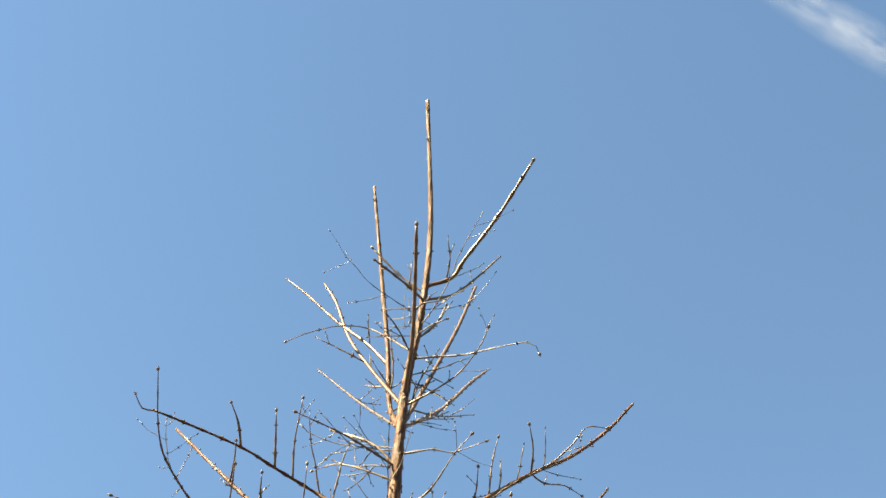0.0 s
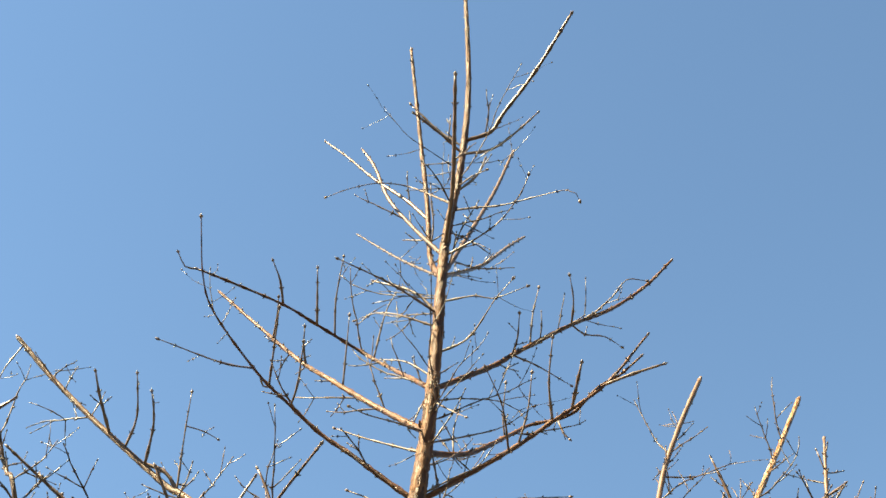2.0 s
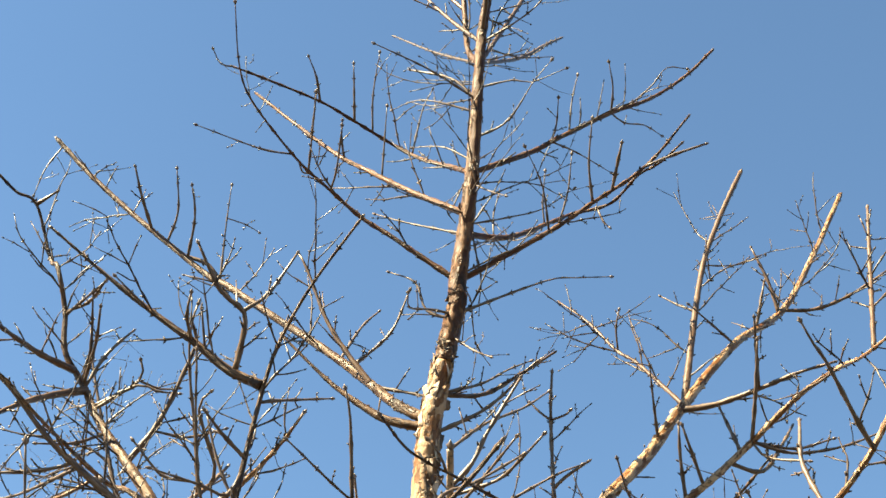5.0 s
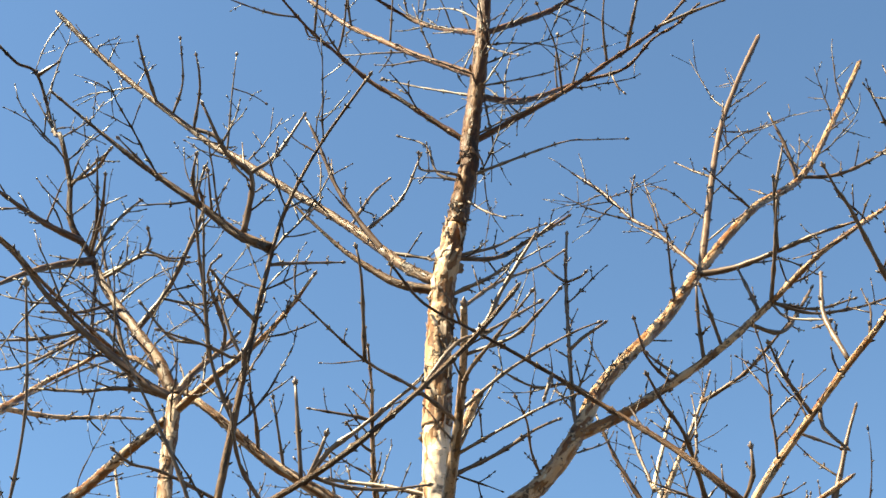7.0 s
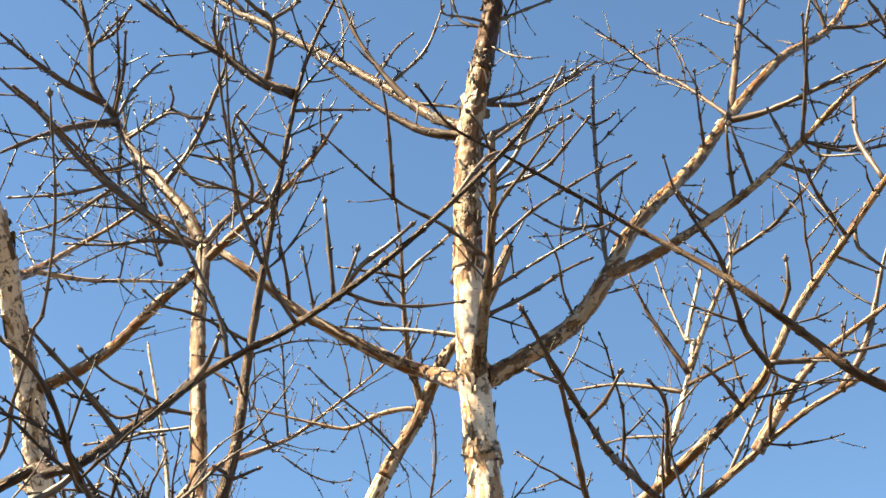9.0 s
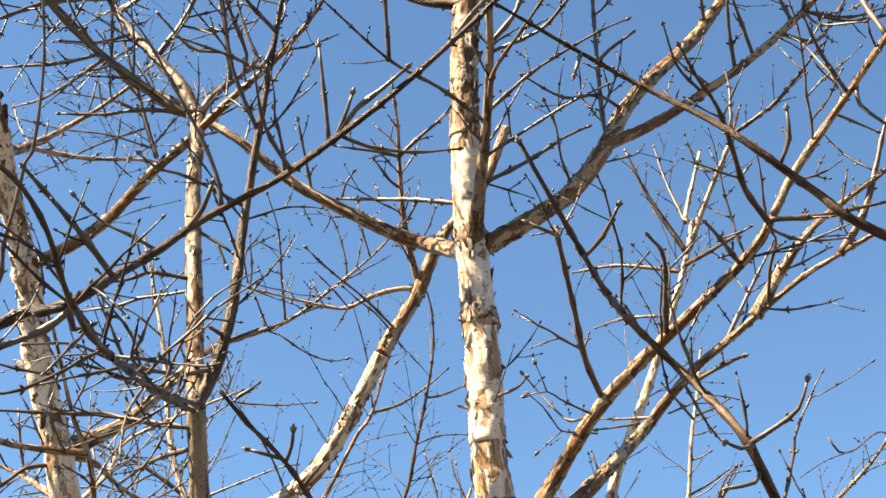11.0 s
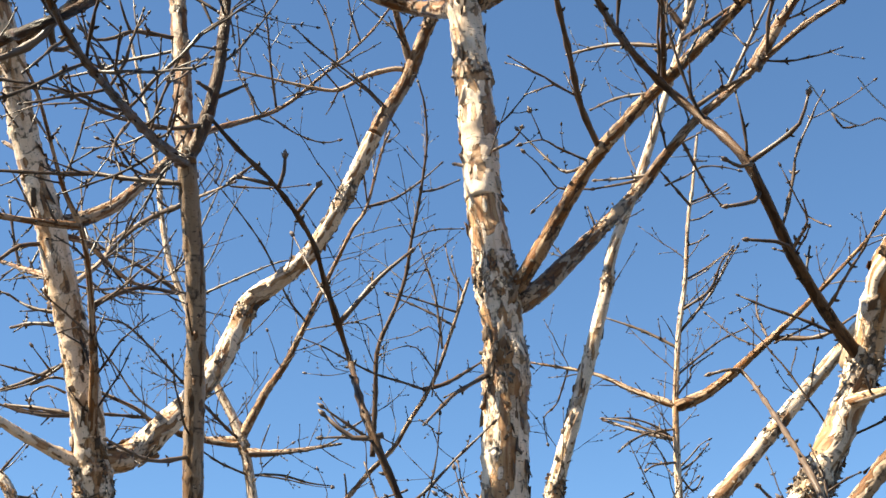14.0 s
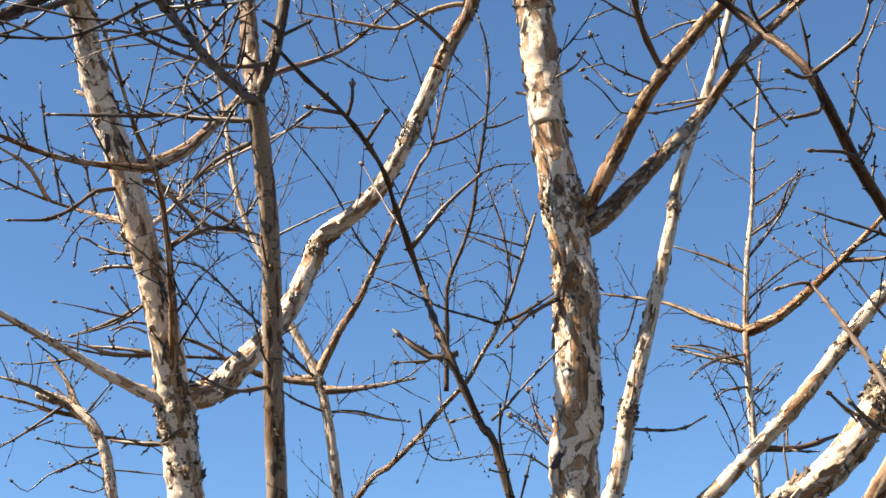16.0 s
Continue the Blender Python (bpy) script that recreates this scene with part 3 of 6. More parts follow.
limb(root, "branch", 0.0039, 0.0019, (-0.129, 2.891, 4.660), (-0.222, 2.825, 4.682), (-0.290, 2.778, 4.690), (-0.399, 2.710, 4.695), twigs=0.3)
limb(root, "branch", 0.0043, 0.0035, (-0.061, 2.814, 5.294), (-0.120, 2.742, 5.292), (-0.204, 2.654, 5.289), twigs=0.3)
limb(root, "branch", 0.0036, 0.0030, (-0.058, 2.810, 5.322), (-0.142, 2.809, 5.417), (-0.226, 2.790, 5.524), twigs=0.3)
limb(root, "branch", 0.0035, 0.0015, (-0.090, 2.840, 5.081), (-0.233, 3.060, 5.434), (-0.330, 2.995, 5.379), (-0.423, 2.954, 5.301), (-0.489, 2.931, 5.233), twigs=0.3)
limb(root, "branch", 0.0035, 0.0013, (-0.094, 2.843, 5.056), (-0.020, 2.819, 5.040), (0.063, 2.785, 5.011), (0.239, 2.687, 4.956), (0.273, 2.692, 4.916), twigs=0.3)
limb(root, "branch", 0.0033, 0.0013, (-0.126, 2.886, 4.705), (-0.025, 2.848, 4.690), (0.023, 2.840, 4.669), (0.116, 2.786, 4.659), twigs=0.3)
limb(root, "branch", 0.0038, 0.0013, (-0.135, 2.908, 4.524), (-0.057, 2.872, 4.535), (-0.018, 2.832, 4.555), (0.029, 2.778, 4.603), (0.076, 2.738, 4.637), twigs=0.3)
limb(root, "branch", 0.0030, 0.0013, (-0.159, 2.944, 4.233), (-0.048, 2.967, 4.278), (0.043, 2.989, 4.327), (0.129, 2.990, 4.399), twigs=0.3)
limb(root, "branch", 0.0036, 0.0019, (-0.163, 2.947, 4.202), (-0.321, 3.012, 4.309), (-0.411, 3.041, 4.371), twigs=0.3)
limb(root, "branch", 0.0030, 0.0014, (-0.156, 2.940, 4.266), (-0.235, 2.858, 4.231), (-0.301, 2.786, 4.194), (-0.339, 2.734, 4.174), twigs=0.3)
limb(root, "branch", 0.0032, 0.0014, (-0.131, 2.897, 4.614), (-0.248, 2.918, 4.688), (-0.316, 2.957, 4.734), (-0.378, 3.012, 4.761), twigs=0.3)
limb(root, "branch", 0.0031, 0.0013, (-0.140, 2.918, 4.442), (-0.215, 2.950, 4.531), (-0.273, 2.989, 4.579), (-0.316, 3.021, 4.609), twigs=0.3)
limb(root, "branch", 0.0028, 0.0021, (-0.077, 2.831, 5.154), (-0.032, 2.777, 5.135), (0.010, 2.732, 5.109), twigs=0.3)
limb(root, "branch", 0.0035, 0.0029, (-0.081, 2.834, 5.130), (-0.018, 2.830, 5.204), (0.009, 2.817, 5.270), twigs=0.3)
limb(root, "branch", 0.0025, 0.0012, (-0.146, 2.927, 4.369), (-0.090, 2.874, 4.283), (-0.053, 2.810, 4.205), twigs=0.3)
limb(root, "branch", 0.0047, 0.0023, (-0.658, 3.324, 5.157), (-0.665, 3.257, 5.200), (-0.685, 3.200, 5.232), twigs=0.35)
limb(root, "branch", 0.0047, 0.0023, (-0.548, 3.380, 5.118), (-0.544, 3.242, 5.239), twigs=0.35)
limb(root, "branch", 0.0038, 0.0019, (-0.493, 3.431, 5.117), (-0.490, 3.357, 5.214), (-0.466, 3.272, 5.328), twigs=0.35)
limb(root, "branch", 0.0037, 0.0019, (-0.363, 3.469, 5.045), (-0.328, 3.409, 5.196), (-0.296, 3.384, 5.265), twigs=0.35)
limb(root, "branch", 0.0037, 0.0019, (-0.933, 3.210, 5.210), (-0.967, 3.182, 5.193), (-0.981, 3.128, 5.199), twigs=0.35)
limb(root, "branch", 0.0044, 0.0022, (-0.556, 3.302, 4.860), (-0.563, 3.260, 4.898), (-0.559, 3.216, 4.940), twigs=0.35)
limb(root, "branch", 0.0034, 0.0017, (-0.421, 3.192, 4.664), (-0.414, 3.145, 4.747), (-0.404, 3.076, 4.845), twigs=0.35)
limb(root, "branch", 0.0042, 0.0023, (-0.689, 3.390, 5.064), (-0.667, 3.297, 5.073), (-0.656, 3.224, 5.085), twigs=0.35)
limb(root, "branch", 0.0034, 0.0019, (-0.578, 2.882, 4.385), (-0.543, 2.701, 4.491), twigs=0.35)
limb(root, "branch", 0.0034, 0.0019, (-0.518, 2.906, 4.334), (-0.498, 2.857, 4.364), (-0.477, 2.755, 4.417), twigs=0.35)
limb(root, "branch", 0.0030, 0.0023, (-0.603, 2.869, 4.408), (-0.600, 2.911, 4.411), (-0.584, 2.930, 4.423), twigs=0.35)
limb(root, "branch", 0.0039, 0.0017, (0.269, 3.182, 4.908), (0.274, 3.107, 4.940), (0.262, 3.037, 4.970), twigs=0.35)
limb(root, "branch", 0.0033, 0.0017, (0.134, 3.110, 4.750), (0.146, 3.081, 4.852), (0.166, 3.053, 4.934), twigs=0.35)
limb(root, "branch", 0.0037, 0.0016, (0.079, 3.081, 4.683), (0.094, 3.012, 4.682), (0.099, 2.923, 4.691), twigs=0.35)
limb(root, "branch", 0.0030, 0.0016, (0.269, 3.182, 4.908), (0.311, 3.222, 4.905), (0.374, 3.249, 4.922), (0.429, 3.294, 4.921), twigs=0.35)
limb(root, "branch", 0.0031, 0.0016, (0.329, 3.212, 4.969), (0.406, 3.187, 5.038), (0.453, 3.166, 5.091), (0.516, 3.183, 5.103), twigs=0.35)
limb(root, "branch", 0.0029, 0.0015, (0.079, 3.081, 4.683), (0.153, 3.129, 4.685), (0.254, 3.212, 4.683), twigs=0.35)
limb(root, "branch", 0.0042, 0.0019, (0.178, 2.986, 4.343), (0.170, 2.913, 4.418), (0.181, 2.828, 4.498), twigs=0.35)
limb(root, "branch", 0.0046, 0.0038, (0.232, 2.986, 4.386), (0.256, 2.861, 4.436), twigs=0.35)
limb(root, "branch", 0.0034, 0.0014, (0.058, 2.984, 4.239), (0.042, 2.865, 4.289), (0.000, 2.760, 4.326), twigs=0.35)
limb(root, "branch", 0.0034, 0.0015, (0.083, 2.985, 4.260), (0.111, 2.940, 4.341), (0.124, 2.889, 4.427), twigs=0.35)
limb(root, "branch", 0.0035, 0.0026, (0.222, 3.395, 4.712), (0.238, 3.399, 4.660), (0.254, 3.397, 4.634), twigs=0.35)
limb(root, "branch", 0.0029, 0.0017, (0.056, 3.285, 4.545), (0.052, 3.255, 4.604), (0.062, 3.213, 4.691), twigs=0.35)
limb(root, "limb", 0.0142, 0.0077, (-0.242, 3.014, 3.662), (-0.333, 3.062, 3.748), (-0.464, 3.142, 3.922), (-0.594, 3.208, 4.074), (-0.733, 3.266, 4.220), (-0.869, 3.312, 4.361), (-0.929, 3.331, 4.412), (-1.098, 3.366, 4.594), (-1.230, 3.383, 4.734), (-1.390, 3.391, 4.910), (-1.527, 3.385, 5.072), twigs=0.6, bark=SHADED_BARK)
limb(root, "limb", 0.0086, 0.0038, (-0.396, 3.101, 3.831), (-0.475, 3.098, 3.947), (-0.533, 3.087, 4.052), (-0.586, 3.064, 4.190), (-0.612, 3.054, 4.242), twigs=0.6)
limb(root, "limb", 0.0142, 0.0040, (-0.245, 3.016, 3.643), (-0.342, 3.031, 3.677), (-0.399, 3.042, 3.719), (-0.474, 3.049, 3.785), (-0.550, 3.049, 3.865), (-0.629, 3.043, 3.953), twigs=0.6, bark=SHADED_BARK)
limb(root, "branch", 0.0053, 0.0035, (-1.143, 3.373, 4.643), (-1.164, 3.272, 4.698), (-1.172, 3.196, 4.738), twigs=0.6)
limb(root, "branch", 0.0044, 0.0022, (-1.085, 3.363, 4.580), (-1.051, 3.305, 4.654), (-1.050, 3.215, 4.745), twigs=0.6)
limb(root, "branch", 0.0051, 0.0026, (-1.009, 3.349, 4.497), (-0.984, 3.268, 4.593), (-0.989, 3.202, 4.658), twigs=0.6)
limb(root, "branch", 0.0037, 0.0017, (-0.891, 3.320, 4.379), (-0.882, 3.255, 4.543), (-0.871, 3.206, 4.658), twigs=0.6)
limb(root, "branch", 0.0021, 0.0016, (-0.880, 3.246, 4.565), (-0.836, 3.303, 4.591), (-0.808, 3.361, 4.612), twigs=0.6)
limb(root, "limb", 0.0069, 0.0041, (-1.025, 3.352, 4.515), (-0.941, 3.351, 4.474), (-0.881, 3.370, 4.378), (-0.825, 3.377, 4.318), twigs=0.6)
limb(root, "branch", 0.0057, 0.0028, (-0.396, 3.101, 3.831), (-0.272, 3.065, 3.775), (-0.229, 3.055, 3.746), twigs=0.6)
limb(root, "branch", 0.0051, 0.0030, (-0.464, 3.142, 3.922), (-0.365, 3.138, 4.031), (-0.315, 3.106, 4.149), twigs=0.6)
limb(root, "branch", 0.0044, 0.0031, (-0.496, 3.160, 3.961), (-0.452, 3.211, 4.112), (-0.412, 3.244, 4.193), twigs=0.6)
limb(root, "branch", 0.0029, 0.0019, (-1.504, 3.387, 5.045), (-1.546, 3.395, 4.946), (-1.566, 3.411, 4.846), twigs=0.6)
limb(root, "limb", 0.0062, 0.0044, (-0.231, 3.005, 3.734), (-0.126, 3.062, 3.770), (-0.042, 3.106, 3.853), (0.062, 3.149, 3.965), twigs=0.6)
limb(root, "branch", 0.0054, 0.0035, (-0.247, 3.019, 3.622), (-0.125, 3.029, 3.696), (-0.056, 3.031, 3.762), (-0.035, 3.027, 3.793), twigs=0.6)
limb(root, "branch", 0.0035, 0.0020, (-0.199, 2.985, 3.899), (-0.137, 2.925, 3.803), (-0.095, 2.864, 3.735), twigs=0.6)
limb(root, "branch", 0.0042, 0.0020, (-0.186, 2.977, 3.959), (-0.245, 2.914, 3.924), (-0.288, 2.849, 3.877), (-0.287, 2.785, 3.867), twigs=0.6)
limb(root, "branch", 0.0042, 0.0022, (-0.189, 2.979, 3.945), (-0.258, 2.989, 3.982), (-0.290, 2.987, 4.075), (-0.359, 3.006, 4.128), twigs=0.6)
limb(root, "branch", 0.0047, 0.0021, (-0.231, 3.005, 3.734), (-0.125, 3.050, 3.795), (-0.056, 3.087, 3.866), (0.001, 3.117, 3.915), twigs=0.6)
# this limb's shade is put into its colour by the brown bark
limb(root, "limb", 0.0179, 0.0074, (-0.246, 3.092, 3.027), (-0.218, 2.971, 3.126), (-0.194, 2.869, 3.224), (-0.180, 2.771, 3.309), (-0.176, 2.698, 3.368), twigs=0.6, bark=STEM_BARK)
limb(root, "branch", 0.0046, 0.0024, (-0.194, 2.869, 3.224), (-0.155, 2.864, 3.261), (-0.083, 2.855, 3.321), (0.039, 2.847, 3.395), (0.100, 2.846, 3.422), twigs=0.6)
limb(root, "branch", 0.0052, 0.0027, (-0.192, 2.860, 3.232), (-0.173, 2.789, 3.266), (-0.111, 2.705, 3.297), (-0.039, 2.602, 3.329), twigs=0.6)
limb(root, "branch", 0.0040, 0.0025, (-0.176, 2.698, 3.368), (-0.107, 2.753, 3.467), (-0.023, 2.826, 3.560), (0.036, 2.867, 3.634), twigs=0.6)
limb(root, "branch", 0.0041, 0.0023, (-0.209, 2.936, 3.159), (-0.093, 2.870, 3.191), (-0.013, 2.822, 3.207), (0.047, 2.790, 3.211), twigs=0.6)
limb(root, "branch", 0.0046, 0.0022, (-0.197, 2.885, 3.209), (-0.286, 2.816, 3.252), (-0.380, 2.750, 3.279), (-0.502, 2.620, 3.342), twigs=0.6)
limb(root, "limb", 0.0221, 0.0089, (-0.246, 3.092, 3.027), (-0.114, 3.130, 3.131), (-0.025, 3.149, 3.209), (0.051, 3.149, 3.323), (0.107, 3.216, 3.474), (0.186, 3.283, 3.616), (0.303, 3.363, 3.791), (0.405, 3.422, 3.971), (0.610, 3.578, 4.317), (0.822, 3.799, 4.624), (1.011, 3.985, 5.028), (1.199, 4.137, 5.460), twigs=0.6, bark=TAN_BARK)
limb(root, "limb", 0.0103, 0.0079, (0.419, 3.432, 3.994), (0.542, 3.598, 4.601), (0.629, 3.647, 4.873), (0.739, 3.682, 5.139), twigs=0.6)
limb(root, "limb", 0.0063, 0.0040, (0.419, 3.432, 3.994), (0.326, 3.614, 4.277), (0.271, 3.702, 4.400), (0.197, 3.812, 4.603), (0.112, 3.913, 4.774), twigs=0.6)
limb(root, "limb", 0.0099, 0.0040, (0.405, 3.422, 3.971), (0.497, 3.385, 3.962), (0.606, 3.322, 3.965), (0.699, 3.260, 3.969), (0.785, 3.208, 3.963), twigs=0.6)
limb(root, "limb", 0.0140, 0.0040, (0.051, 3.149, 3.323), (0.165, 3.177, 3.396), (0.305, 3.199, 3.504), (0.422, 3.207, 3.601), (0.543, 3.203, 3.716), (0.649, 3.115, 3.783), (0.735, 3.054, 3.818), (0.691, 2.654, 3.554), (0.696, 2.489, 3.472), twigs=0.6, bark=TAN_BARK)
limb(root, "limb", 0.0074, 0.0040, (0.805, 3.782, 4.595), (0.783, 3.754, 4.706), (0.742, 3.728, 4.831), twigs=0.6)
limb(root, "limb", 0.0065, 0.0040, (0.822, 3.799, 4.624), (0.923, 3.804, 4.630), (1.015, 3.790, 4.658), (1.108, 3.762, 4.703), (1.161, 3.742, 4.733), twigs=0.6)
limb(root, "limb", 0.0060, 0.0040, (0.690, 2.557, 3.501), (0.747, 2.637, 3.778), (0.792, 2.684, 4.015), twigs=0.6)
limb(root, "branch", 0.0043, 0.0025, (0.610, 3.578, 4.317), (0.471, 3.441, 4.358), twigs=0.6)
limb(root, "branch", 0.0053, 0.0036, (0.699, 3.668, 4.442), (0.736, 3.610, 4.583), twigs=0.6)
limb(root, "branch", 0.0034, 0.0026, (0.504, 3.551, 4.424), (0.460, 3.585, 4.478), (0.414, 3.606, 4.531), twigs=0.6)
limb(root, "branch", 0.0035, 0.0026, (0.276, 3.694, 4.387), (0.272, 3.648, 4.446), (0.282, 3.615, 4.485), twigs=0.6)
limb(root, "branch", 0.0046, 0.0022, (0.334, 3.381, 3.845), (0.318, 3.266, 3.909), (0.309, 3.189, 3.944), twigs=0.6)
limb(root, "branch", 0.0040, 0.0026, (0.283, 3.196, 3.487), (0.225, 3.126, 3.514), (0.194, 3.030, 3.556), twigs=0.6)
limb(root, "branch", 0.0053, 0.0037, (0.606, 3.322, 3.965), (0.582, 3.121, 4.044), twigs=0.6)
limb(root, "branch", 0.0056, 0.0035, (0.543, 3.203, 3.716), (0.551, 3.107, 3.793), (0.554, 2.999, 3.874), twigs=0.6)
limb(root, "branch", 0.0047, 0.0026, (0.305, 3.199, 3.504), (0.236, 3.110, 3.501), (0.222, 3.087, 3.501), twigs=0.6)
limb(root, "branch", 0.0054, 0.0034, (0.365, 3.205, 3.552), (0.355, 3.145, 3.634), (0.353, 3.096, 3.696), twigs=0.6)
limb(root, "branch", 0.0042, 0.0029, (0.543, 3.203, 3.716), (0.656, 3.241, 3.720), (0.754, 3.249, 3.753), twigs=0.6)
limb(root, "branch", 0.0035, 0.0027, (0.543, 3.203, 3.716), (0.574, 3.193, 3.663), (0.655, 3.129, 3.609), twigs=0.6)
limb(root, "branch", 0.0046, 0.0025, (0.101, 3.210, 3.462), (0.041, 3.144, 3.460), (-0.037, 3.095, 3.423), (-0.122, 3.001, 3.416), twigs=0.6)
limb(root, "branch", 0.0051, 0.0041, (0.056, 3.153, 3.335), (0.048, 3.144, 3.413), (0.045, 3.108, 3.629), (0.046, 3.082, 3.745), (0.052, 3.059, 3.832), twigs=0.6)
limb(root, "limb", 0.0215, 0.0040, (-0.246, 3.092, 3.027), (-0.361, 3.255, 3.160), (-0.439, 3.256, 3.194), (-0.624, 3.237, 3.300), (-0.704, 3.219, 3.357), (-0.784, 3.194, 3.424), (-0.875, 3.202, 3.501), (-0.998, 3.209, 3.599), (-1.076, 3.217, 3.641), (-1.146, 2.900, 3.607), (-1.206, 2.830, 3.655), (-1.248, 2.786, 3.679), twigs=0.6)
limb(root, "branch", 0.0040, 0.0027, (-0.624, 3.237, 3.300), (-0.647, 3.145, 3.443), twigs=0.6)
limb(root, "branch", 0.0053, 0.0033, (-0.686, 3.224, 3.343), (-0.687, 3.168, 3.393), (-0.695, 3.098, 3.446), twigs=0.6)
limb(root, "limb", 0.0178, 0.0058, (-0.205, 3.168, 2.404), (-0.153, 3.143, 2.452), (-0.092, 3.101, 2.528), (-0.040, 3.062, 2.597), (0.009, 3.032, 2.649), (0.068, 3.003, 2.700), (0.136, 2.970, 2.751), (0.204, 2.935, 2.800), (0.266, 2.900, 2.845), (0.309, 2.858, 2.877), (0.336, 2.825, 2.913), (0.375, 2.822, 2.985), (0.431, 2.814, 3.064), (0.497, 2.761, 3.134), (0.557, 2.682, 3.187), (0.599, 2.614, 3.214), (0.647, 2.568, 3.267), (0.706, 2.526, 3.361), twigs=0.6, bark=TAN_BARK)
limb(root, "limb", 0.0237, 0.0050, (-0.204, 3.170, 2.387), (-0.139, 3.197, 2.433), (-0.074, 3.238, 2.511), (-0.009, 3.273, 2.590), (0.093, 3.320, 2.713), (0.144, 3.292, 2.766), (0.211, 3.258, 2.824), (0.276, 3.230, 2.865), (0.419, 3.160, 2.955), (0.496, 3.127, 2.989), (0.576, 3.091, 3.019), twigs=0.6, bark=LIMB_BARK)
limb(root, "limb", 0.0097, 0.0042, (0.509, 3.121, 2.994), (0.566, 3.115, 3.078), (0.607, 3.104, 3.181), (0.635, 3.091, 3.268), (0.663, 3.079, 3.339), twigs=0.6)
limb(root, "limb", 0.0155, 0.0048, (0.333, 3.202, 2.902), (0.402, 3.166, 2.999), (0.478, 3.133, 3.080), (0.626, 3.086, 3.171), twigs=0.6)
limb(root, "limb", 0.0064, 0.0039, (0.002, 3.034, 2.647), (-0.028, 2.966, 2.702), (-0.043, 2.882, 2.761), (-0.068, 2.745, 2.847), (-0.070, 2.626, 2.769), (-0.114, 2.595, 2.776), twigs=0.6)
limb(root, "limb", 0.0065, 0.0030, (0.321, 2.808, 2.882), (0.278, 2.755, 2.924), (0.259, 2.700, 2.964), (0.230, 2.626, 3.016), (0.195, 2.577, 3.046), (0.164, 2.523, 3.077), twigs=0.6)
limb(root, "branch", 0.0054, 0.0039, (0.323, 2.806, 2.888), (0.417, 2.827, 2.903), (0.548, 2.847, 2.938), twigs=0.6)
limb(root, "branch", 0.0045, 0.0027, (0.497, 2.766, 3.131), (0.440, 2.683, 3.169), (0.405, 2.613, 3.198), twigs=0.6)
limb(root, "branch", 0.0032, 0.0017, (-0.019, 3.046, 2.625), (-0.063, 3.090, 2.634), (-0.099, 3.111, 2.679), (-0.152, 3.138, 2.763), twigs=0.6)
limb(root, "branch", 0.0036, 0.0025, (0.114, 3.316, 2.736), (0.049, 3.367, 2.759), (0.002, 3.410, 2.782), twigs=0.6)
limb(root, "branch", 0.0036, 0.0025, (0.177, 3.275, 2.796), (0.232, 3.431, 2.772), (0.272, 3.513, 2.755), twigs=0.6)
limb(root, "branch", 0.0048, 0.0031, (0.268, 3.234, 2.860), (0.336, 3.215, 2.982), (0.392, 3.195, 3.077), twigs=0.6)
limb(root, "limb", 0.0064, 0.0035, (0.128, 2.973, 2.748), (0.122, 2.775, 2.794), (0.092, 2.699, 2.802), twigs=0.6)
limb(root, "branch", 0.0049, 0.0036, (0.272, 2.897, 2.850), (0.221, 2.785, 2.849), (0.197, 2.736, 2.846), twigs=0.6)
limb(root, "branch", 0.0034, 0.0022, (-0.229, 3.131, 2.705), (-0.162, 3.068, 2.699), (-0.142, 3.024, 2.699), twigs=0.6)
limb(root, "branch", 0.0048, 0.0030, (-0.200, 3.183, 2.287), (-0.278, 3.113, 2.216), (-0.292, 3.092, 2.199), (-0.334, 3.015, 2.124), twigs=0.6)
limb(root, "limb", 0.0170, 0.0128, (-0.250, 3.280, 1.496), (-0.100, 3.256, 1.775), (0.058, 3.238, 1.924), (0.179, 3.214, 2.031), (0.285, 3.171, 2.139), (0.427, 3.153, 2.284), (0.483, 3.113, 2.335), (0.556, 3.060, 2.393), peel=0.55, bark=BARK, knots=(2.129, 2.022,))
limb(root, "limb", 0.0074, 0.0040, (0.099, 3.231, 1.960), (0.177, 3.274, 1.966), (0.250, 3.312, 1.993), twigs=0.6)
limb(root, "branch", 0.0043, 0.0030, (0.360, 3.189, 2.919), (0.366, 3.128, 2.979), (0.378, 3.089, 3.010), (0.372, 3.075, 3.023), twigs=0.55)
limb(root, "branch", 0.0032, 0.0022, (0.319, 2.813, 2.877), (0.362, 2.844, 2.869), (0.418, 2.870, 2.876), (0.475, 2.891, 2.891), twigs=0.55)
limb(root, "branch", 0.0054, 0.0037, (-0.180, 2.764, 3.315), (-0.133, 2.755, 3.370), (-0.103, 2.744, 3.434), (-0.028, 2.719, 3.562), twigs=0.55)
limb(root, "branch", 0.0042, 0.0029, (-0.181, 2.778, 3.303), (-0.080, 2.735, 3.315), (-0.033, 2.688, 3.331), (0.016, 2.630, 3.353), twigs=0.55)
limb(root, "branch", 0.0048, 0.0040, (0.046, 3.124, 3.539), (0.074, 3.109, 3.561), (0.128, 3.088, 3.589), twigs=0.55)
limb(root, "branch", 0.0035, 0.0028, (0.045, 3.090, 3.712), (0.019, 3.092, 3.738), (-0.001, 3.091, 3.763), twigs=0.55)
limb(root, "branch", 0.0035, 0.0028, (0.045, 3.090, 3.712), (0.079, 3.065, 3.709), (0.090, 3.052, 3.711), twigs=0.55)
